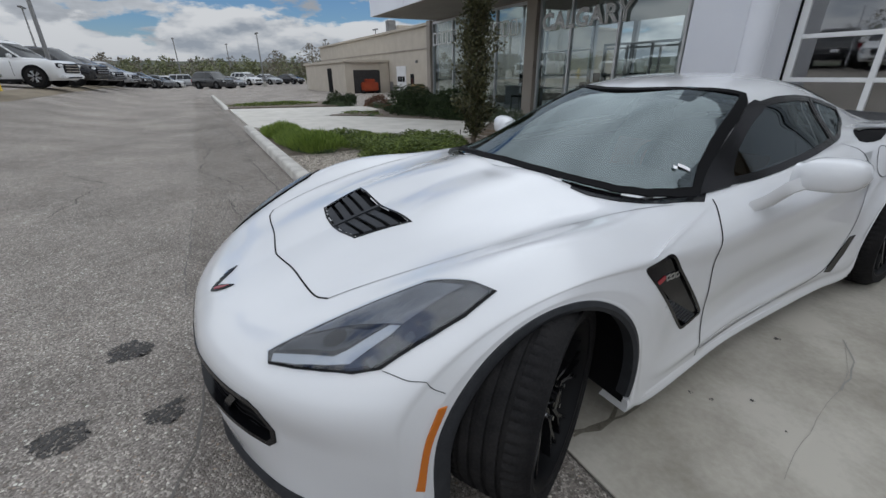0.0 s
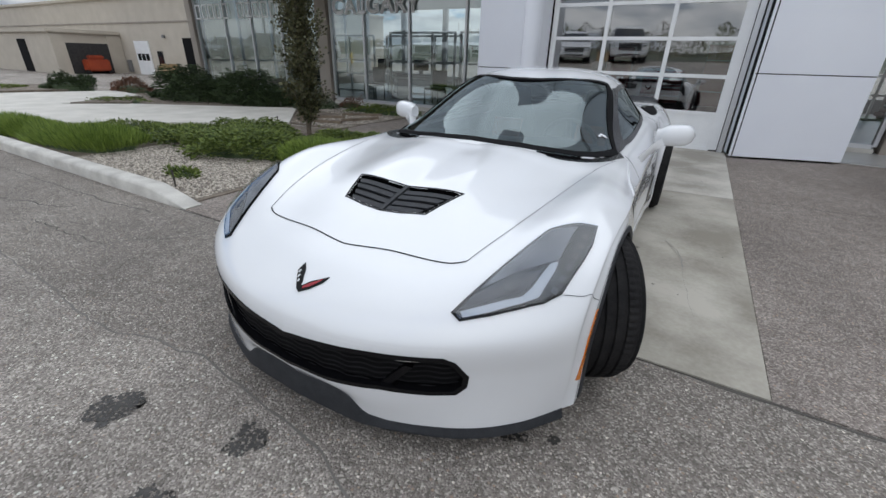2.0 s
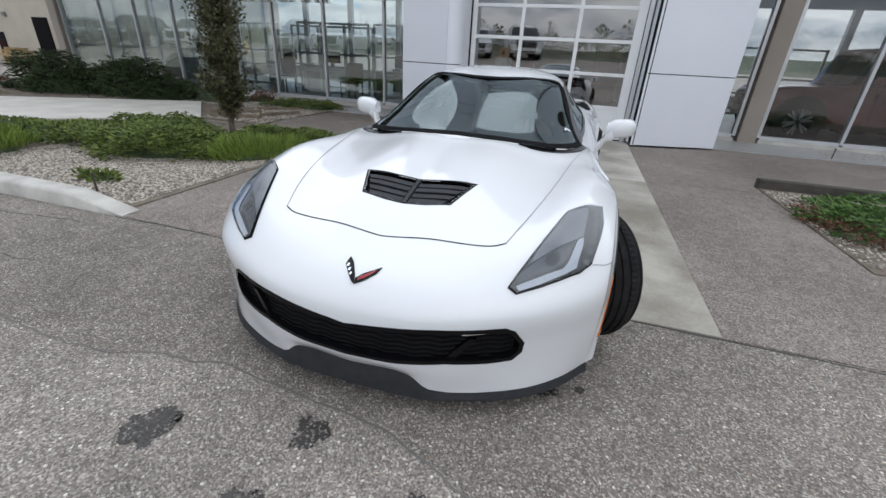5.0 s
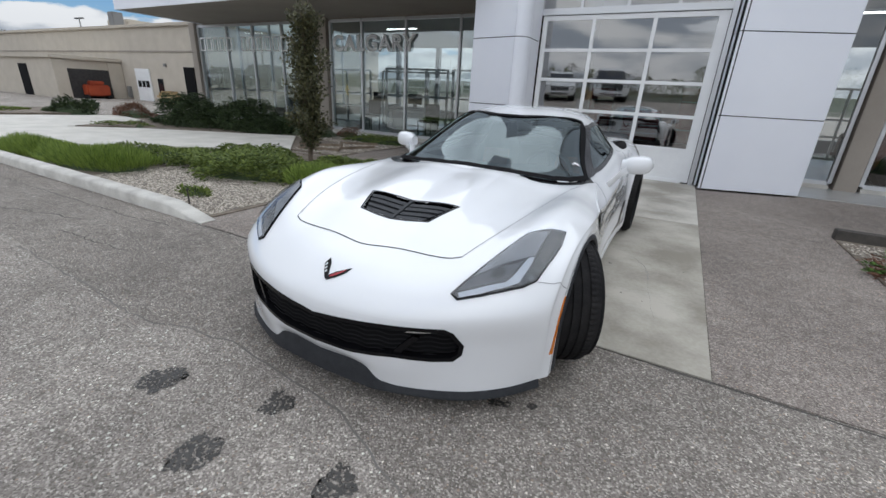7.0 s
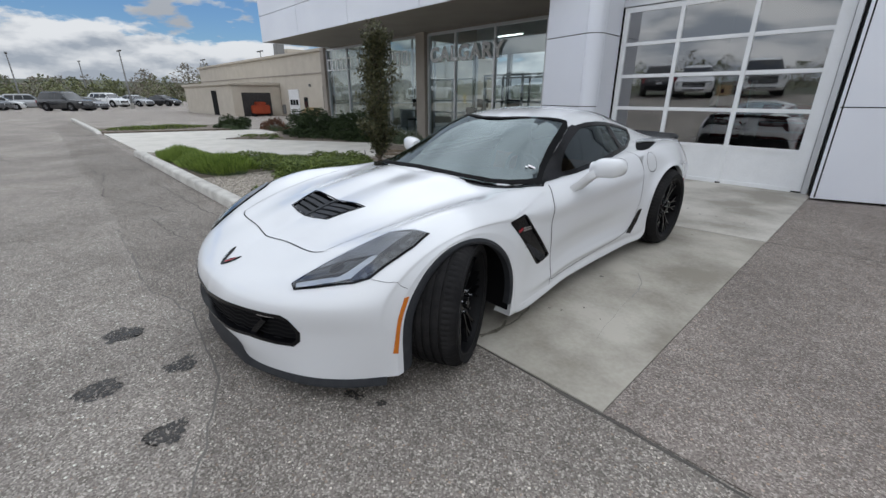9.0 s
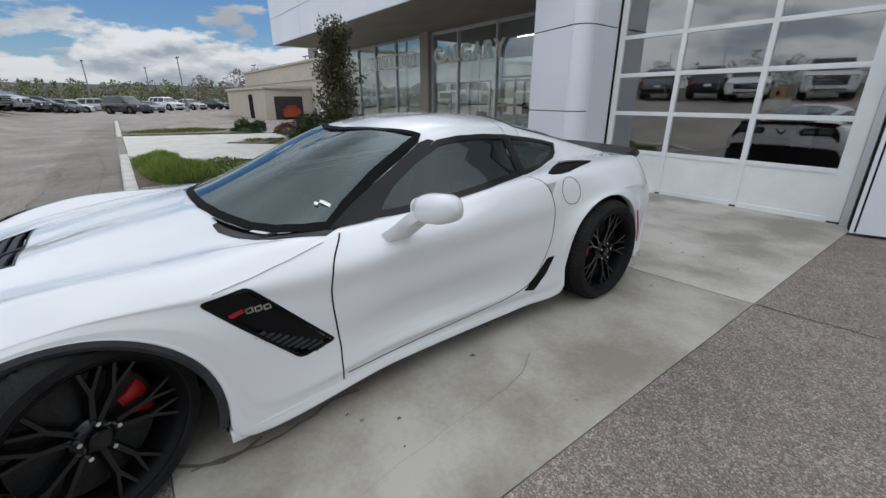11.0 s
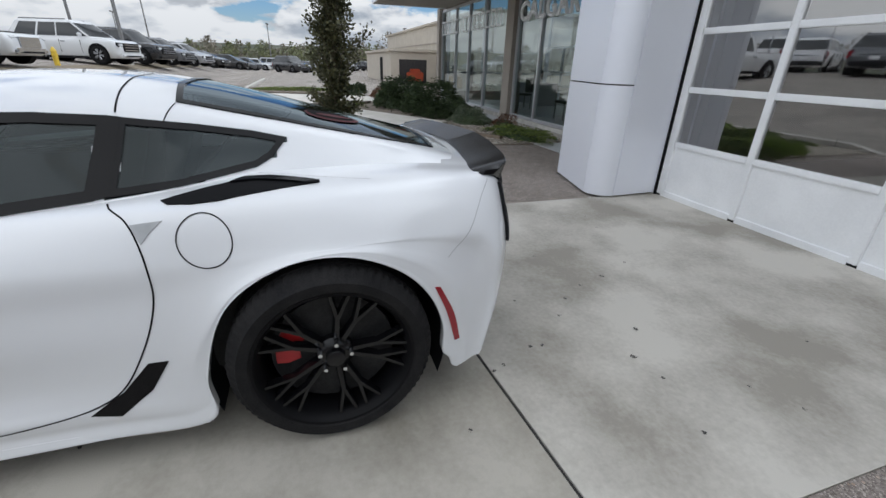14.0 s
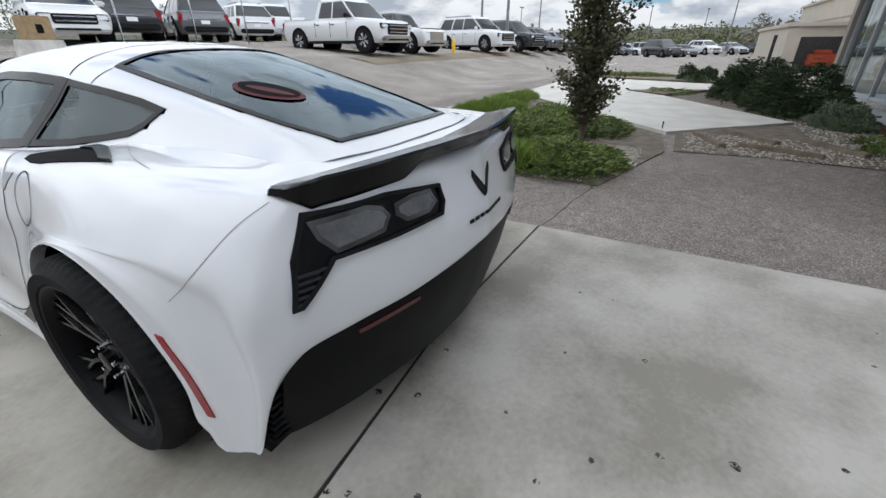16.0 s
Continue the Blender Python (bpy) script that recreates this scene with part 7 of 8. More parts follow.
# ---- the service building beyond ----
def service_building():
    root = thing("service_building", "long low beige stucco building with a porch and white door", "building")
    boxed("wall", (-48, -20.5, 12.0, 26, -0.6, 3.85), "stucco", root)
    boxed("cornice", (-48.15, -20.4, 11.85, 26, 3.85, 4.02), "stucco", root, .03)
    boxed("band", (-48.03, -20.45, 11.955, 12.0, 2.62, 2.70), "taupe", root, .01)
    boxed("rooftop_unit", (-34, -31.5, 14, 17, 4.02, 4.75), "stucco", root, .04)
    boxed("chimney", (-31.6, -31.0, 13.0, 13.6, 4.02, 5.0), "pole", root, .03)
    porch = boxed("porch", (-41, -29.0, 8.7, 11.98, -0.6, 2.02), "stucco", root)
    boxed("porch_cornice", (-41.15, -28.85, 8.55, 11.98, 2.02, 2.22), "stucco", porch, .03)
    for x0, x1, y0, y1 in ((-29.05, -28.93, 8.66, 9.25), (-29.05, -28.93, 11.25, 11.97)):
        boxed("porch_post", (x0, x1, y0, y1, -0.5, 1.98), "stucco", porch, .01)
    boxed("opening", (-29.0, -28.985, 9.25, 11.25, -0.5, 1.55), "interior", porch)
    boxed("opening", (-33.6, -32.4, 8.685, 8.70, -0.5, 1.70), "dark_gap", porch)
    door = boxed("service_door", (-27.5, -26.0, 11.93, 11.995, -0.5, 1.75), "white_frame", root, .01)
    for k in range(3):
        boxed("door_window", (-27.3 + .42 * k, -26.97 + .42 * k, 11.915, 11.93, .75, 1.1), "dark_window", door)
    boxed("side_door", (-22.6, -21.7, 11.94, 11.995, -0.3, 1.9), "dark_gap", root)
    boxed("notice", (-25.3, -24.8, 11.96, 11.995, .2, 1.25), "dark_window", root)
    boxed("wall_lamp", (-24.4, -24.2, 11.9, 11.995, 1.9, 2.05), "pole", root, .01)
    boxed("vent_hood", (-28.6, -28.3, 11.85, 11.995, .1, .75), "pole", root, .02)
    return root


service_building()
cart = thing("orange_machine", "orange machine parked in the porch opening", "machine")
boxed("bin", (-28.95, -28.3, 9.75, 10.85, .15, .75), "orange", cart, .06)
boxed("engine_cover", (-28.8, -28.4, 9.95, 10.65, .75, .95), "orange", cart, .05)
for y in (9.75, 10.75):
    bm = bmesh.new()
    rod(bm, (-28.5, y - .08, .0), (-28.5, y + .08, .0), .22, .22, 18)
    part("tyre", bm, "rubber", cart)
pile = thing("timber_stack", "tan timber pallets leaning on the wall", "pallets")
for k in range(5):
    bm = bmesh.new()
    box(bm, -24.2 + .28 * k, -24.12 + .28 * k, 11.3, 11.85, -.35, .55 + .1 * (k % 2), .01)
    part("board", bm, "ladder", pile)
for z in (-.1, .3):
    boxed("cross_board", (-24.3, -22.9, 11.25, 11.3, z, z + .1), "ladder", pile)


# ---- parked vehicles ----
def outline(y0, y1, w, z, rf, rr, bow=0.0, n=6):
    """A rounded plan outline at a height: nose at y0, tail at y1, half width w, corner radii rf and rr."""
    pts = []
    for sx, sy, r in ((1, -1, rf), (1, 1, rr), (-1, 1, rr), (-1, -1, rf)):
        cy = y0 + r if sy < 0 else y1 - r
        cx = sx * (w - r)
        a0 = {(1, -1): -90, (1, 1): 0, (-1, 1): 90, (-1, -1): 180}[(sx, sy)]
        for k in range(n + 1):
            t = radians(a0 + 90 * k / n)
            x, y = cx + r * math.cos(t), cy + r * math.sin(t)
            f = max(0.0, 1 - (y - y0) / 0.9) if y < y0 + 0.9 else 0.0
            pts.append((x, y + bow * f * (x / w) ** 2, z))
    return pts


def stacked(name, rings, material, parent, label="", lid=True):
    """A shell through outlines lying one above another."""
    bm = bmesh.new()
    vs = [[bm.verts.new(p) for p in r] for r in rings]
    n = len(vs[0])
    for a, b in zip(vs, vs[1:]):
        for k in range(n):
            q = (k + 1) % n
            bm.faces.new((a[k], a[q], b[q], b[k]))
    if lid:
        bm.faces.new(vs[0][::-1])
        bm.faces.new(vs[-1])
    bmesh.ops.recalc_face_normals(bm, faces=bm.faces[:])
    return smooth(part(name, bm, material, parent, label), 32)


SIZES = {  # length, width, height, belt, wheelbase, tyre radius, nose
    "suv": (5.25, 2.04, 1.90, 1.13, 3.05, .405, 1.20), "crossover": (4.75, 1.90, 1.67, 1.02, 2.82, .37, 1.05),
    "pickup": (5.95, 2.05, 1.98, 1.20, 3.85, .43, 1.32), "sedan": (4.75, 1.84, 1.43, .92, 2.78, .335, 1.10),
    "classic": (4.9, 1.92, 1.66, 1.02, 2.95, .38, 1.45), "jeep": (4.5, 1.86, 1.84, 1.12, 2.95, .42, 1.30)}


def vehicle(name, label, colour, style, place, heading, group="parked vehicles"):
    """A parked road vehicle: nose towards -y before it is turned; heading is the way its nose points."""
    x, y = place
    rz = math.degrees(math.atan2(heading[0], -heading[1]))
    root = thing(name, label, "car", group=group)
    L, W, H, belt, wb, r, nose = SIZES[style]
    h, w = L / 2, W / 2
    fa, ra = -wb / 2 - 0.08, wb / 2 - 0.08
    tall = style in ("pickup", "jeep", "suv", "classic")
    hood = belt - (0.05 if tall else 0.13)
    low = .34 if style in ("pickup", "jeep") else .24
    mid = low + (belt - low) * .52
    a = -h + nose
    rf, rr = (.16, .14) if style in ("jeep", "classic") else (.30, .22)
    bow = .04 if style in ("jeep", "classic") else .10
    # lower body with its hood
    stacked("body", [
        outline(-h + .16, h - .16, w - .10, low, rf, rr, bow), outline(-h + .03, h - .05, w - .05, low + .10, rf, rr, bow),
        outline(-h, h, w - .01, low + .30, rf, rr, bow), outline(-h + .01, h - .01, w, mid + .08, rf, rr, bow),
        outline(-h + .04, h - .03, w - .012, hood - .16, rf, rr, bow), outline(-h + .12, h - .05, w - .03, hood - .05, rf, rr, bow),
        outline(-h + .34, h - .07, w - .055, hood, .24, .20, bow), outline(a - .22, h - .08, w - .062, belt - .012, .20, .20, .05),
        outline(a, h - .10, w - .08, belt + .004, .18, .18, .05)], colour, root, "painted body shell")
    # greenhouse: where its foot and its roof begin and end
    f0, f1, b1, b0 = {"pickup": (a - .06, a + .78, a + 2.30, a + 2.50), "classic": (a + .10, a + .50, a + 1.45, a + 1.62),
                      "sedan": (a - .12, a + .85, a + 2.0, h - .42), "jeep": (a + .05, a + .35, h - .30, h - .16)}.get(style, (a - .10, a + .82, h - .62, h - .10))
    inset = .19 if style != "jeep" else .10

    def at(u, grow=0.0):
        """The greenhouse's outline at the share u of its height."""
        front, back = f0 + (f1 - f0) * u ** 0.9, b0 + (b1 - b0) * u ** 1.3
        return outline(front - grow, back + grow, w - .085 - inset * u ** 1.15 + grow, belt + (H - .07 - belt) * u, .16, .16, .10)

    steps = [k / 6 for k in range(7)]
    top = "car_black" if style == "classic" else colour
    stacked("window_band", [at(u) for u in steps], "dark_window", root, "dark tinted windows")
    roof = [at(.90, .008), at(.95, .008), at(1.0, .006)]
    crown = [(px * .93, py + (.05 if py < (f1 + b1) / 2 else -.05), H - .025) for px, py, _ in at(1.0)]
    peak = [(px * .70, py + (.22 if py < (f1 + b1) / 2 else -.22), H) for px, py, _ in at(1.0)]
    stacked("roof", roof + [crown, peak], top, root)
    stacked("belt_line", [at(0.0, .010), at(.07, .010)], colour, root, lid=False)

    def pillar(foot, head, wide0, wide1):
        for sd in (-1, 1):
            rows = []
            for u in (0.03, .35, .65, .96):
                px = w - .085 - inset * u ** 1.15 + .007
                z = belt + (H - .07 - belt) * u
                c = foot + (head - foot) * u
                k = (wide0 + (wide1 - wide0) * u) / 2
                rows.append([(sd * px, c - k, z), (sd * px, c + k, z), (sd * (px - .03), c + k, z), (sd * (px - .03), c - k, z)])
            bm = bmesh.new()
            rail(bm, rows)
            part("pillar", bm, top, root)

    pillar(f0 + .20, f1 + .16, .10, .08)
    if style in ("suv", "crossover"):
        pillar(a + 1.62, a + 1.60, .05, .05)
        pillar(a + 2.55, a + 2.40, .09, .08)
        pillar(b0 - .22, b1 - .12, .26, .20)
    elif style == "pickup":
        pillar(a + 1.42, a + 1.44, .06, .05)
        pillar(b0 - .14, b1 - .12, .22, .18)
    elif style == "jeep":
        pillar(a + 1.25, a + 1.25, .09, .09)
        pillar(b0 - .12, b1 - .10, .12, .12)
    else:
        pillar(b0 - .20, b1 - .10, .22, .16)
        if style == "sedan":
            pillar(a + 1.45, a + 1.42, .06, .05)
    # nose and tail
    bright = "chrome" if style in ("pickup", "classic") else colour
    boxed("grille", (-w + .42, w - .42, -h - .012, -h + .16, mid - .16, hood - .14), "black_plastic" if style != "classic" else "chrome", root, .03)
    for k in range(3 if tall else 2):
        z = mid - .10 + .12 * k
        boxed("grille_bar", (-w + .46, w - .46, -h - .022, -h + .10, z, z + .035), "chrome" if colour == "car_white" else "car_silver", root, .008)
    boxed("bumper", (-w + .16, w - .16, -h - .03, -h + .30, low + .06, low + .24), bright, root, .05)
    boxed("intake", (-w + .40, w - .40, -h - .035, -h + .10, low + .08, low + .16), "black_plastic", root, .02)
    boxed("bumper", (-w + .14, w - .14, h - .26, h + .05, low + .08, low + .28), "black_plastic" if style not in ("pickup", "classic") else "chrome", root, .05)
    boxed("plate", (-.16, .16, h + .005, h + .03, mid - .05, mid + .08), "letter", root)
    if style in ("suv", "crossover", "jeep"):
        boxed("tail_bar", (-w + .36, w - .36, h - .03, h + .012, mid + .13, mid + .16), "chrome", root, .006)
    for sd in (-1, 1):
        boxed("headlamp", (sd * (w - .44), sd * (w - .13), -h + .03, -h + .26, hood - .30, hood - .15), "light_strip", root, .03)
        boxed("lamp_bezel", (sd * (w - .46), sd * (w - .11), -h + .06, -h + .25, hood - .325, hood - .125), "black_plastic", root, .03)
        boxed("tail_lamp", (sd * (w - .20), sd * (w - .035), h - .21, h - .035, belt - .42, belt - .06), "red_lens", root, .03)
        mir = boxed("mirror", (sd * (w - .06), sd * (w + .19), a + .38, a + .50, belt + .03, belt + .20), colour if style != "pickup" else "black_plastic", root, .04)
        if style in ("suv", "crossover"):
            boxed("roof_rail", (sd * (w - .40), sd * (w - .365), a + 1.2, b1 - .1, H - .01, H + .035), "pole", root, .01)
        boxed("rocker", (sd * (w - .14), sd * (w - .03), fa + r + .12, ra - r - .12, low - .03, low + .08), "black_plastic", root, .015)
        doors = (a + .55, a + 1.52, a + 2.42) if style != "classic" else (a + .60, a + 1.55)
        for q in doors:
            boxed("door_gap", (sd * (w - .05), sd * (w + .001), q - .006, q + .006, low + .22, belt - .10), "dark_gap", root)
        for q in doors[1:]:
            boxed("door_handle", (sd * (w - .05), sd * (w + .012), q - .28, q - .08, belt - .20, belt - .165), "chrome" if colour == "car_white" else colour, root, .008)
    if style == "classic":
        boxed("hood_panel", (-w + .14, w - .14, -h + .26, a + .05, hood - .03, hood + .014), "car_black", root, .02)
    if style == "pickup":
        boxed("bed_liner", (-w + .15, w - .15, b0 + .12, h - .17, belt - .02, belt + .015), "black_plastic", root)
        for sd in (-1, 1):
            boxed("bed_rail", (sd * (w - .15), sd * (w - .07), b0 + .06, h - .12, belt - .01, belt + .05), colour, root, .015)
    for yy in (fa, ra):
        for sd in (-1, 1):
            bm = bmesh.new()
            rod(bm, (sd * (w - .34), yy, r + .02), (sd * (w + .006), yy, r + .02), r + .075, r + .068, 28)
            part("wheel_well", bm, "dark_gap", root)
            bm = bmesh.new()
            rod(bm, (sd * (w - .26), yy, r), (sd * (w + .012), yy, r), r, r, 28)
            bmesh.ops.bevel(bm, geom=[e for e in bm.edges if len(e.link_faces) == 2 and e.calc_face_angle(0) > 1], offset=.03, segments=2, affect="EDGES")
            ty = smooth(part("wheel", bm, "rubber", root), 40)
            bm = bmesh.new()
            rod(bm, (sd * (w - .02), yy, r), (sd * (w + .016), yy, r), r * .66, r * .62, 24)
            part("rim", bm, "rim", ty)
            bm = bmesh.new()
            for k in range(6):
                t = k * math.tau / 6 + .3
                for d in (-.16, .16):
                    rod(bm, (sd * (w + .014), yy + .05 * math.cos(t), r + .05 * math.sin(t)), (sd * (w + .016), yy + r * .60 * math.cos(t + d), r + r * .60 * math.sin(t + d)), .024, .020, 5)
            part("spoke", bm, "car_silver" if colour != "car_black" else "car_grey", ty)
    z = rise(x, y) if y < 4 else 0.02
    root.matrix_world = pose(x, y, z, 0, 0, rz)
    return root


N1 = (.10, 1.0)
vehicle("pickup_truck", "white heavy crew-cab pickup with chrome bumpers", "car_white", "pickup", (-14.6, -9.2), N1)
vehicle("classic_pickup", "two-tone black and white classic pickup", "car_white", "classic", (-17.8, -8.7), N1)
vehicle("black_pickup", "black pickup behind the classic truck", "car_black", "pickup", (-20.8, -13.6), N1)
vehicle("white_suv", "white large sport utility vehicle on the display lot", "car_white", "suv", (-25.6, -8.0), (.25, .97))
vehicle("dark_suv", "dark sport utility vehicle nose out in the row", "car_black", "suv", (-30.6, -7.5), (.3, .95))
vehicle("dark_crossover", "dark crossover nose out in the row", "car_grey", "crossover", (-34.8, -7.0), (.3, .95))
vehicle("silver_crossover", "silver crossover at the row's far end", "car_silver", "crossover", (-39.5, -6.6), (.3, .95))
vehicle("black_sedan", "black saloon at the row's far end", "car_black", "sedan", (-45.5, -6.2), (.3, .95))
vehicle("dark_crossover", "dark crossover seen from behind with red lamps", "car_black", "crossover", (-9.0, -15.4), (-.38, -.92))
vehicle("dark_crossover", "dark crossover seen from behind with red lamps", "car_grey", "crossover", (-11.7, -15.3), (-.38, -.92))
vehicle("white_crossover", "white crossover seen from behind", "car_white", "crossover", (-15.8, -17.2), (-.38, -.92))
vehicle("white_crossover", "white crossover facing the drive", "car_white", "crossover", (-6.4, -14.2), (.25, .97))
vehicle("white_pickup", "white pickup further back in the lot", "car_white", "pickup", (-19.0, -18.5), (-.38, -.92))
vehicle("white_van", "white sport utility vehicle near the lot's corner", "car_white", "suv", (-3.6, -15.4), (.25, .97))
for k, (x, y, c, st) in enumerate(((-58, 1.5, "car_black", "suv"), (-63, 3.5, "car_grey", "sedan"), (-67, 6.0, "car_white", "crossover"), (-69, 9.0, "car_silver", "sedan"), (-70, 12.5, "car_black", "sedan"), (-60, -6.0, "car_black", "crossover"), (-64, -5.5, "car_grey", "sedan"), (-68, -5.0, "car_grey", "crossover"), (-73, -4.0, "car_white", "crossover"), (-78, -1.5, "car_silver", "suv"))):
    vehicle("distant_car", "small distant parked car across the lot", c, st, (x, y), (.8, .6) if k < 5 else N1)
vehicle("off_road_buggy", "dark red off-road vehicle on show behind the glass", "car_red", "jeep", (6.45, 9.45), (-1, -.06), "showroom vehicles")
vehicle("off_road_buggy", "dark red off-road vehicle on show behind the glass", "car_red", "jeep", (10.6 - 1.9, 12.2), (-1, -.1), "showroom vehicles")

# ---- lot furniture ----
def lamp_post(x, y, h, label="tall grey car-park lamp with two heads"):
    root = thing("lamp_post", label, "street lamp", (x, y, rise(x, y)), "lamp posts")
    bm = bmesh.new()
    rod(bm, (0, 0, 0), (0, 0, h), .11, .06, 10)
    part("pole", bm, "pole", root)
    bm = bmesh.new()
    rod(bm, (0, 0, 0), (0, 0, .7), .28, .26, 14)
    part("base", bm, "kerb", root)
    for s in (-1, 1):
        boxed("lamp_head", (s * .15, s * .85, -.16, .16, h - .12, h + .02), "pole", root, .03)
    return root


for x, y, h in ((-28.5, -6.9, 9.0), (-36, -12, 9), (-68, 8.5, 7.0), (-60, -14, 7.5), (-75, 20, 7.0), (-80, -2, 7), (-85, -25, 8), (-62, 24, 7.5), (4, -22, 8), (14, -20, 8), (-90, 6, 7)):
    lamp_post(x, y, h)
base = thing("lamp_plinth", "concrete lamp plinth with a timber box on top", "plinth", (-3.5, -8.6, rise(-3.5, -8.6)))
bm = bmesh.new()
rod(bm, (0, 0, 0), (0, 0, .42), .48, .42, 20)
part("plinth", bm, "kerb", base)
boxed("timber_box", (-.24, .24, -.24, .24, .42, .88), "wood_post", base, .015)
boxed("box_hole", (-.06, .06, .24, .25, .55, .72), "dark_gap", base)
hyd = thing("hydrant", "small yellow fire hydrant beside the lot", "hydrant", (-20.9, -7.1, rise(-20.9, -7.1)))
bm = bmesh.new()
rod(bm, (0, 0, 0), (0, 0, .55), .10, .10, 14)
rod(bm, (0, 0, .55), (0, 0, .72), .11, .03, 14)
part("barrel", bm, "yellow", hyd)
bm = bmesh.new()
rod(bm, (-.18, 0, .42), (.18, 0, .42), .05, .05, 10)
part("outlet", bm, "yellow", hyd)
for k, x in enumerate((-7.3, -10.2, -12.9, -16.0)):
    bm = bmesh.new()
    rod(bm, (0, 0, 0), (0, 0, 2.6), .03, .03, 8)
    ob = part("row_post", bm, "chrome")
    ob.location = (x, -12.6 - .4 * k, rise(x, -12.6))
    tagged(ob, "slim metal post between parked cars", "post", "lot posts")

# verge along the raised lot
bm = bmesh.new()
rows = []
for k in range(31):
    x = -45 + 1.1 * k
    ring = []
    for j, (dy, dz) in enumerate(((-.8, .004), (-.45, .03), (.1, .03), (.5, .004))):
        y = -6.3 + dy + .25 * noise.noise((x * .3, 0, 0))
        ring.append(bm.verts.new((x, y, rise(x, y) + dz + .02 * noise.noise((x, dy, 0)))))
    rows.append(ring)
for a, b in zip(rows, rows[1:]):
    for j in range(3):
        bm.faces.new((a[j], b[j], b[j + 1], a[j + 1]))
tagged(part("ground_verge", bm, "moss"), "dry earth and grass verge below the display lot", "verge", kind="structure")


# ---- woods and hills on the skyline ----
def woods(name, spots, material, label, seed, blade):
    rnd = random.Random(seed)
    verts, faces = [], []

    def quad(p, d, s):
        n = len(verts)
        verts.extend([p - s, p + s, p + s * .6 + d, p - s * .6 + d])
        faces.append((n, n + 1, n + 2, n + 3))

    for x, y, h, w, dense in spots:
        z = rise(x, y)
        side = Vector((rnd.uniform(-1, 1), rnd.uniform(-1, 1), 0)).normalized()
        quad(Vector((x, y, z)), Vector((0, 0, h * .9)), side * h * .012)
        for k in range(7):
            t = rnd.uniform(0, math.tau)
            b = Vector((x, y, z + h * rnd.uniform(.25, .6)))
            quad(b, Vector((math.cos(t) * w * .8, math.sin(t) * w * .8, h * .3)), side * h * .006)
        for _ in range(dense):
            t, u = rnd.uniform(0, math.tau), rnd.random() ** .6
            f = rnd.uniform(.22, 1.0)
            wide = w * math.sin(math.pi * min(1, .12 + f * .86)) ** .7 * (1 + .3 * noise.noise((x + math.cos(t) * 2, y + math.sin(t) * 2, f * 4)))
            p = Vector((x + math.cos(t) * u * wide, y + math.sin(t) * u * wide, z + h * f))
            d = Vector((rnd.uniform(-1, 1), rnd.uniform(-1, 1), rnd.uniform(-.4, 1))).normalized() * blade * rnd.uniform(.5, 1.4)
            s = d.cross(Vector((rnd.uniform(-1, 1), rnd.uniform(-1, 1), 1))).normalized() * blade * .35
            quad(p, d, s)
    me = bpy.data.meshes.new(name)
    me.from_pydata([tuple(v) for v in verts], [], faces)
    me.materials.append(M[material])
    return tagged(new(name, me), label, "trees", kind="stuff")


rw = random.Random(77)
belt_a, belt_b = [], []
for k in range(330):
    y = -115 + 190 * k / 330 + rw.uniform(-1, 1)
    (belt_a if rw.random() < .6 else belt_b).append((-96 + rw.uniform(-9, 9) - .1 * abs(y), y, rw.uniform(2.8, 5.4), rw.uniform(1.3, 2.5), 190))
for k in range(110):
    x = -85 + 190 * k / 110 + rw.uniform(-1, 1)
    (belt_a if rw.random() < .6 else belt_b).append((x, -72 + rw.uniform(-7, 7), rw.uniform(3.5, 7), rw.uniform(1.6, 3), 170))
for k in range(60):
    t = radians(-80 + 150 * k / 60 + rw.uniform(-1, 1))
    (belt_a if rw.random() < .6 else belt_b).append((70 * math.cos(t) + 10, 70 * math.sin(t), rw.uniform(3.5, 7), rw.uniform(1.6, 3), 150))
for x, y, h, w in ((-74, 17, 6.2, 2.5), (-78, 21, 6.6, 2.8), (-71, 25, 5.5, 2.2), (-82, 13, 5.5, 2.4), (-84, -12, 5.0, 2.0), (-80, -30, 5.5, 2.0)):
    belt_b.append((x, y, h, w, 420))
woods("woods_green", belt_a, "far_wood", "belt of trees in fresh spring leaf behind the car park", 3, .34)
woods("woods_bare", belt_b, "far_bare", "thin half-bare spring trees behind the car park", 4, .30)

bm = bmesh.new()
n = 200
low, top = [], []
for k in range(n + 1):
    t = radians(360 * k / n)
    x, y = 390 * math.cos(t), 390 * math.sin(t)
    h = 11 + 4.5 * noise.noise((x * .008, y * .008, 0)) + 1.5 * noise.noise((x * .05, y * .05, 0))
    low.append(bm.verts.new((x * .9, y * .9, -3)))
    top.append(bm.verts.new((x, y, h)))
for k in range(n):
    bm.faces.new((low[k], low[k + 1], top[k + 1], top[k]))
tagged(part("backdrop_hills", bm, "hill"), "low wooded hills on the skyline", "hills", kind="structure")


# ---- inside the showroom and the bay ----
def desk(x, y):
    root = thing("desk", "pale office desk inside the showroom", "desk", (x, y, .02), "showroom desks")
    boxed("desk_top", (-.8, .8, -.4, .4, .72, .76), "office", root, .006)
    for s in (-1, 1):
        boxed("leg_panel", (s * .76, s * .72, -.36, .36, 0, .72), "office", root)
    boxed("screen", (-.3, .3, -.02, .02, .86, 1.2), "dark_window", root, .01)
    boxed("screen_stand", (-.05, .05, -.05, .05, .76, .88), "pole", root)
    return root


for x, y in ((-12.5, 11), (-10, 12.5), (-7.4, 11.2), (-5, 12.8), (-4.4, 10.2)):
    desk(x, y)


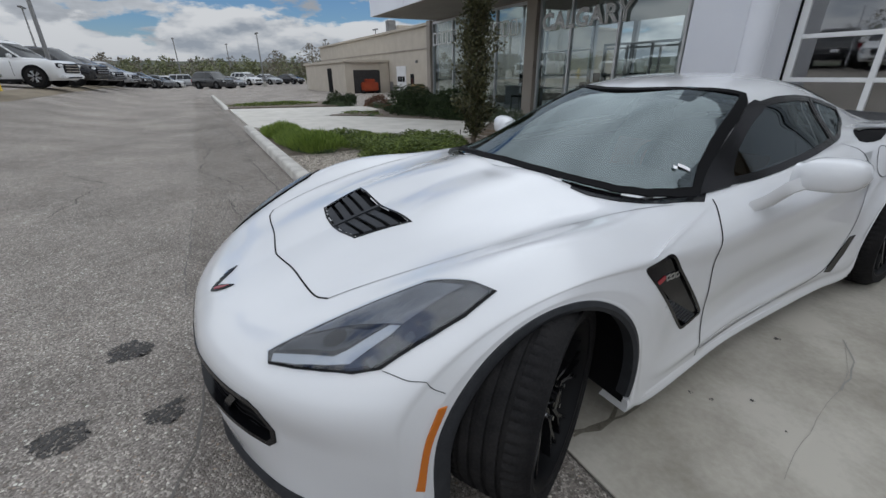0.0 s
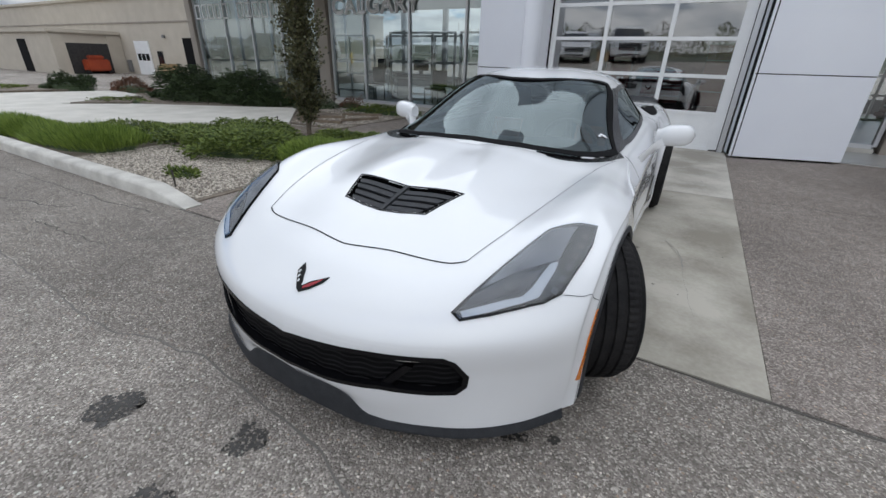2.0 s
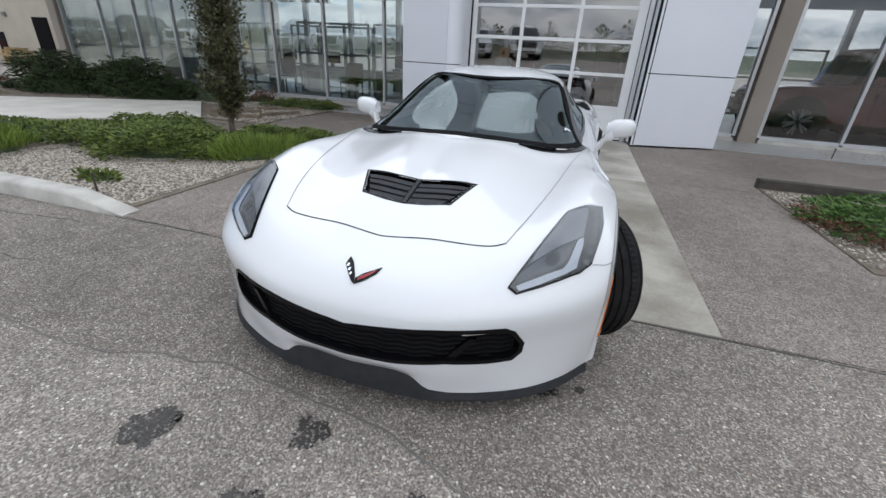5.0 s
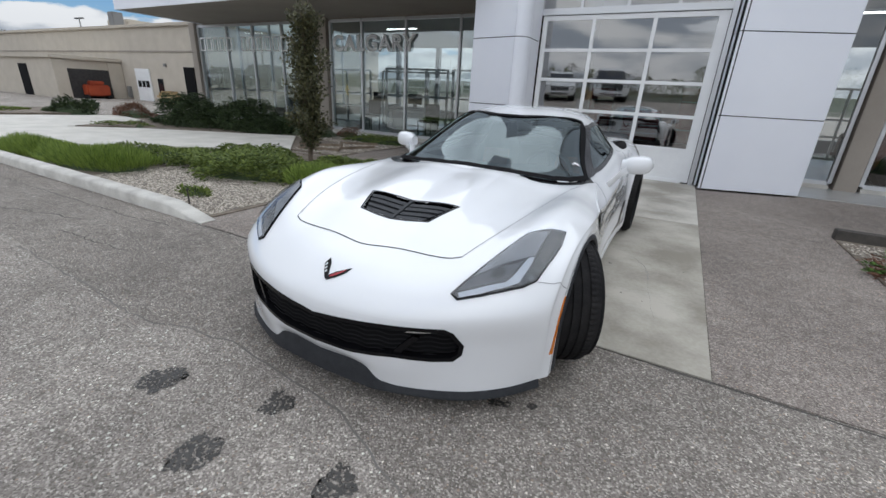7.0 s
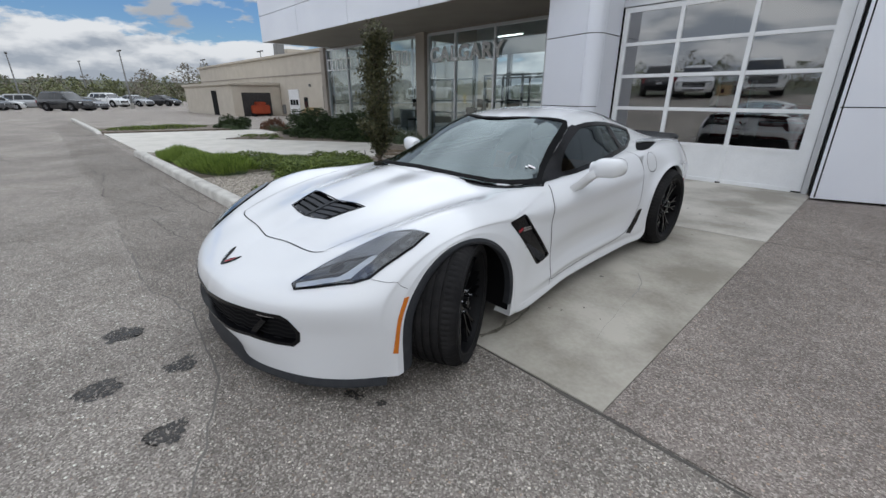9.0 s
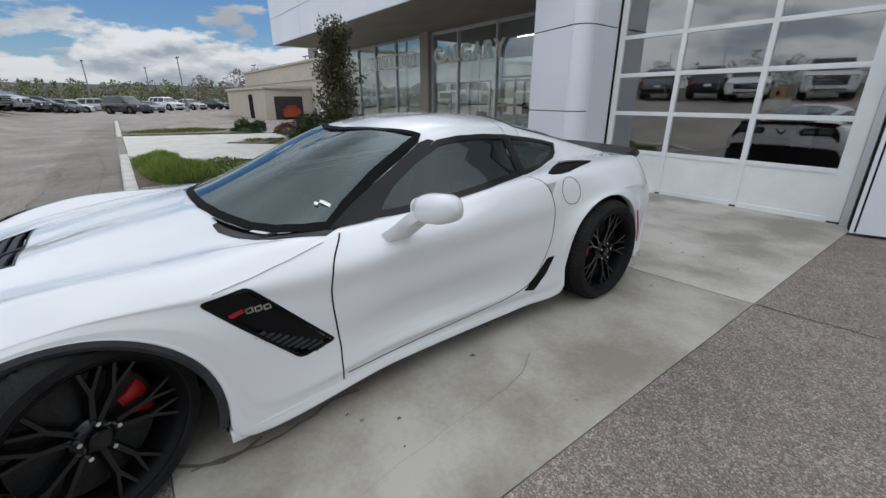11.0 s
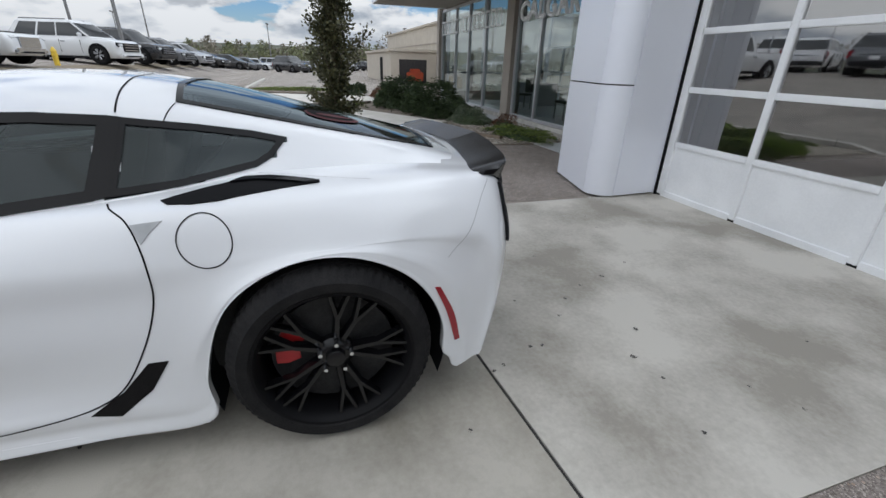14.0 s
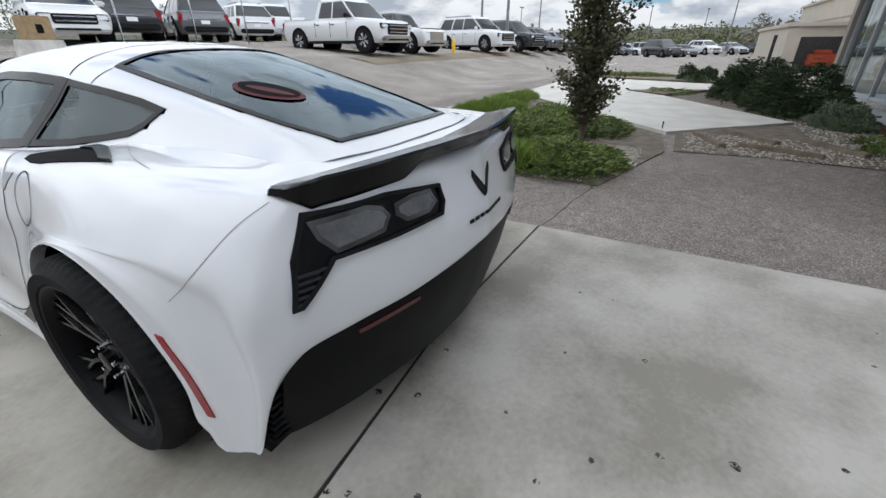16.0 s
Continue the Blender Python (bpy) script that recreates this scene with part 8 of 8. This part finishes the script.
def glass_partition(x, y, w):
    root = thing("partition", "framed glass office partition inside the showroom", "partition", (x, y, .02), "office partitions")
    for k in range(4):
        boxed("partition_post", (w * k / 3 - .03, w * k / 3 + .03, -.03, .03, 0, 2.0), "white_frame", root)
    for z in (0, .62, 1.10, 1.94):
        boxed("partition_rail", (0, w, -.02, .02, z, z + .06), "white_frame", root)
    return root


for x, y, w in ((-13.5, 11.8, 3.6), (-9.6, 12.2, 3.2), (-8.0, 10.3, 2.4), (-5.4, 10.3, 2.6), (4.0, 14.5, 3.5)):
    glass_partition(x, y, w)
for x, y in ((-11, 9.6), (-8, 9.4), (-5.6, 9.2), (-3.5, 9.6)):
    root = thing("chair", "dark visitor chair inside the showroom", "chair", (x, y, .02), "showroom chairs")
    boxed("seat", (-.25, .25, -.25, .25, .42, .48), "interior", root, .02)
    boxed("backrest", (-.25, .25, .22, .27, .5, .95), "interior", root, .02)
    for sx in (-1, 1):
        for sy in (-1, 1):
            boxed("leg", (sx * .22 - .015, sx * .22 + .015, sy * .22 - .015, sy * .22 + .015, 0, .42), "pole", root)
for x, w, h in ((-1.7, .9, 1.8), (-.2, 1.3, 1.1), (1.4, .9, 1.9)):
    root = thing("tool_cabinet", "grey steel cabinet against the bay wall", "cabinet", (x, 15.8, .02), "bay cabinets")
    boxed("carcass", (-w / 2, w / 2, -.3, .3, 0, h), "car_grey", root, .01)
    for k in range(4):
        boxed("drawer_front", (-w / 2 + .03, w / 2 - .03, -.32, -.3, h * k / 4 + .02, h * (k + 1) / 4 - .02), "car_red", root, .005)


# lit strip lamps under the showroom ceiling
def strip_lamp(x, y, z):
    root = thing("strip_lamp", "lit white strip lamp hung in the showroom", "lamp", (x, y, z), "showroom lamps")
    boxed("housing", (-.75, .75, -.09, .09, .0, .06), "white_frame", root, .008)
    boxed("tube", (-.72, .72, -.06, .06, -.025, -.001), "tube", root, .006)
    for k in (-.6, .6):
        bm = bmesh.new()
        rod(bm, (k, 0, .05), (k, 0, 5.63 - z), .004, .004, 5)
        part("hanger", bm, "pole", root)
    return root


for x, y in ((-4.6, 13.4), (-10.0, 14.0), (5.2, 13.4)):
    strip_lamp(x, y, 3.75)
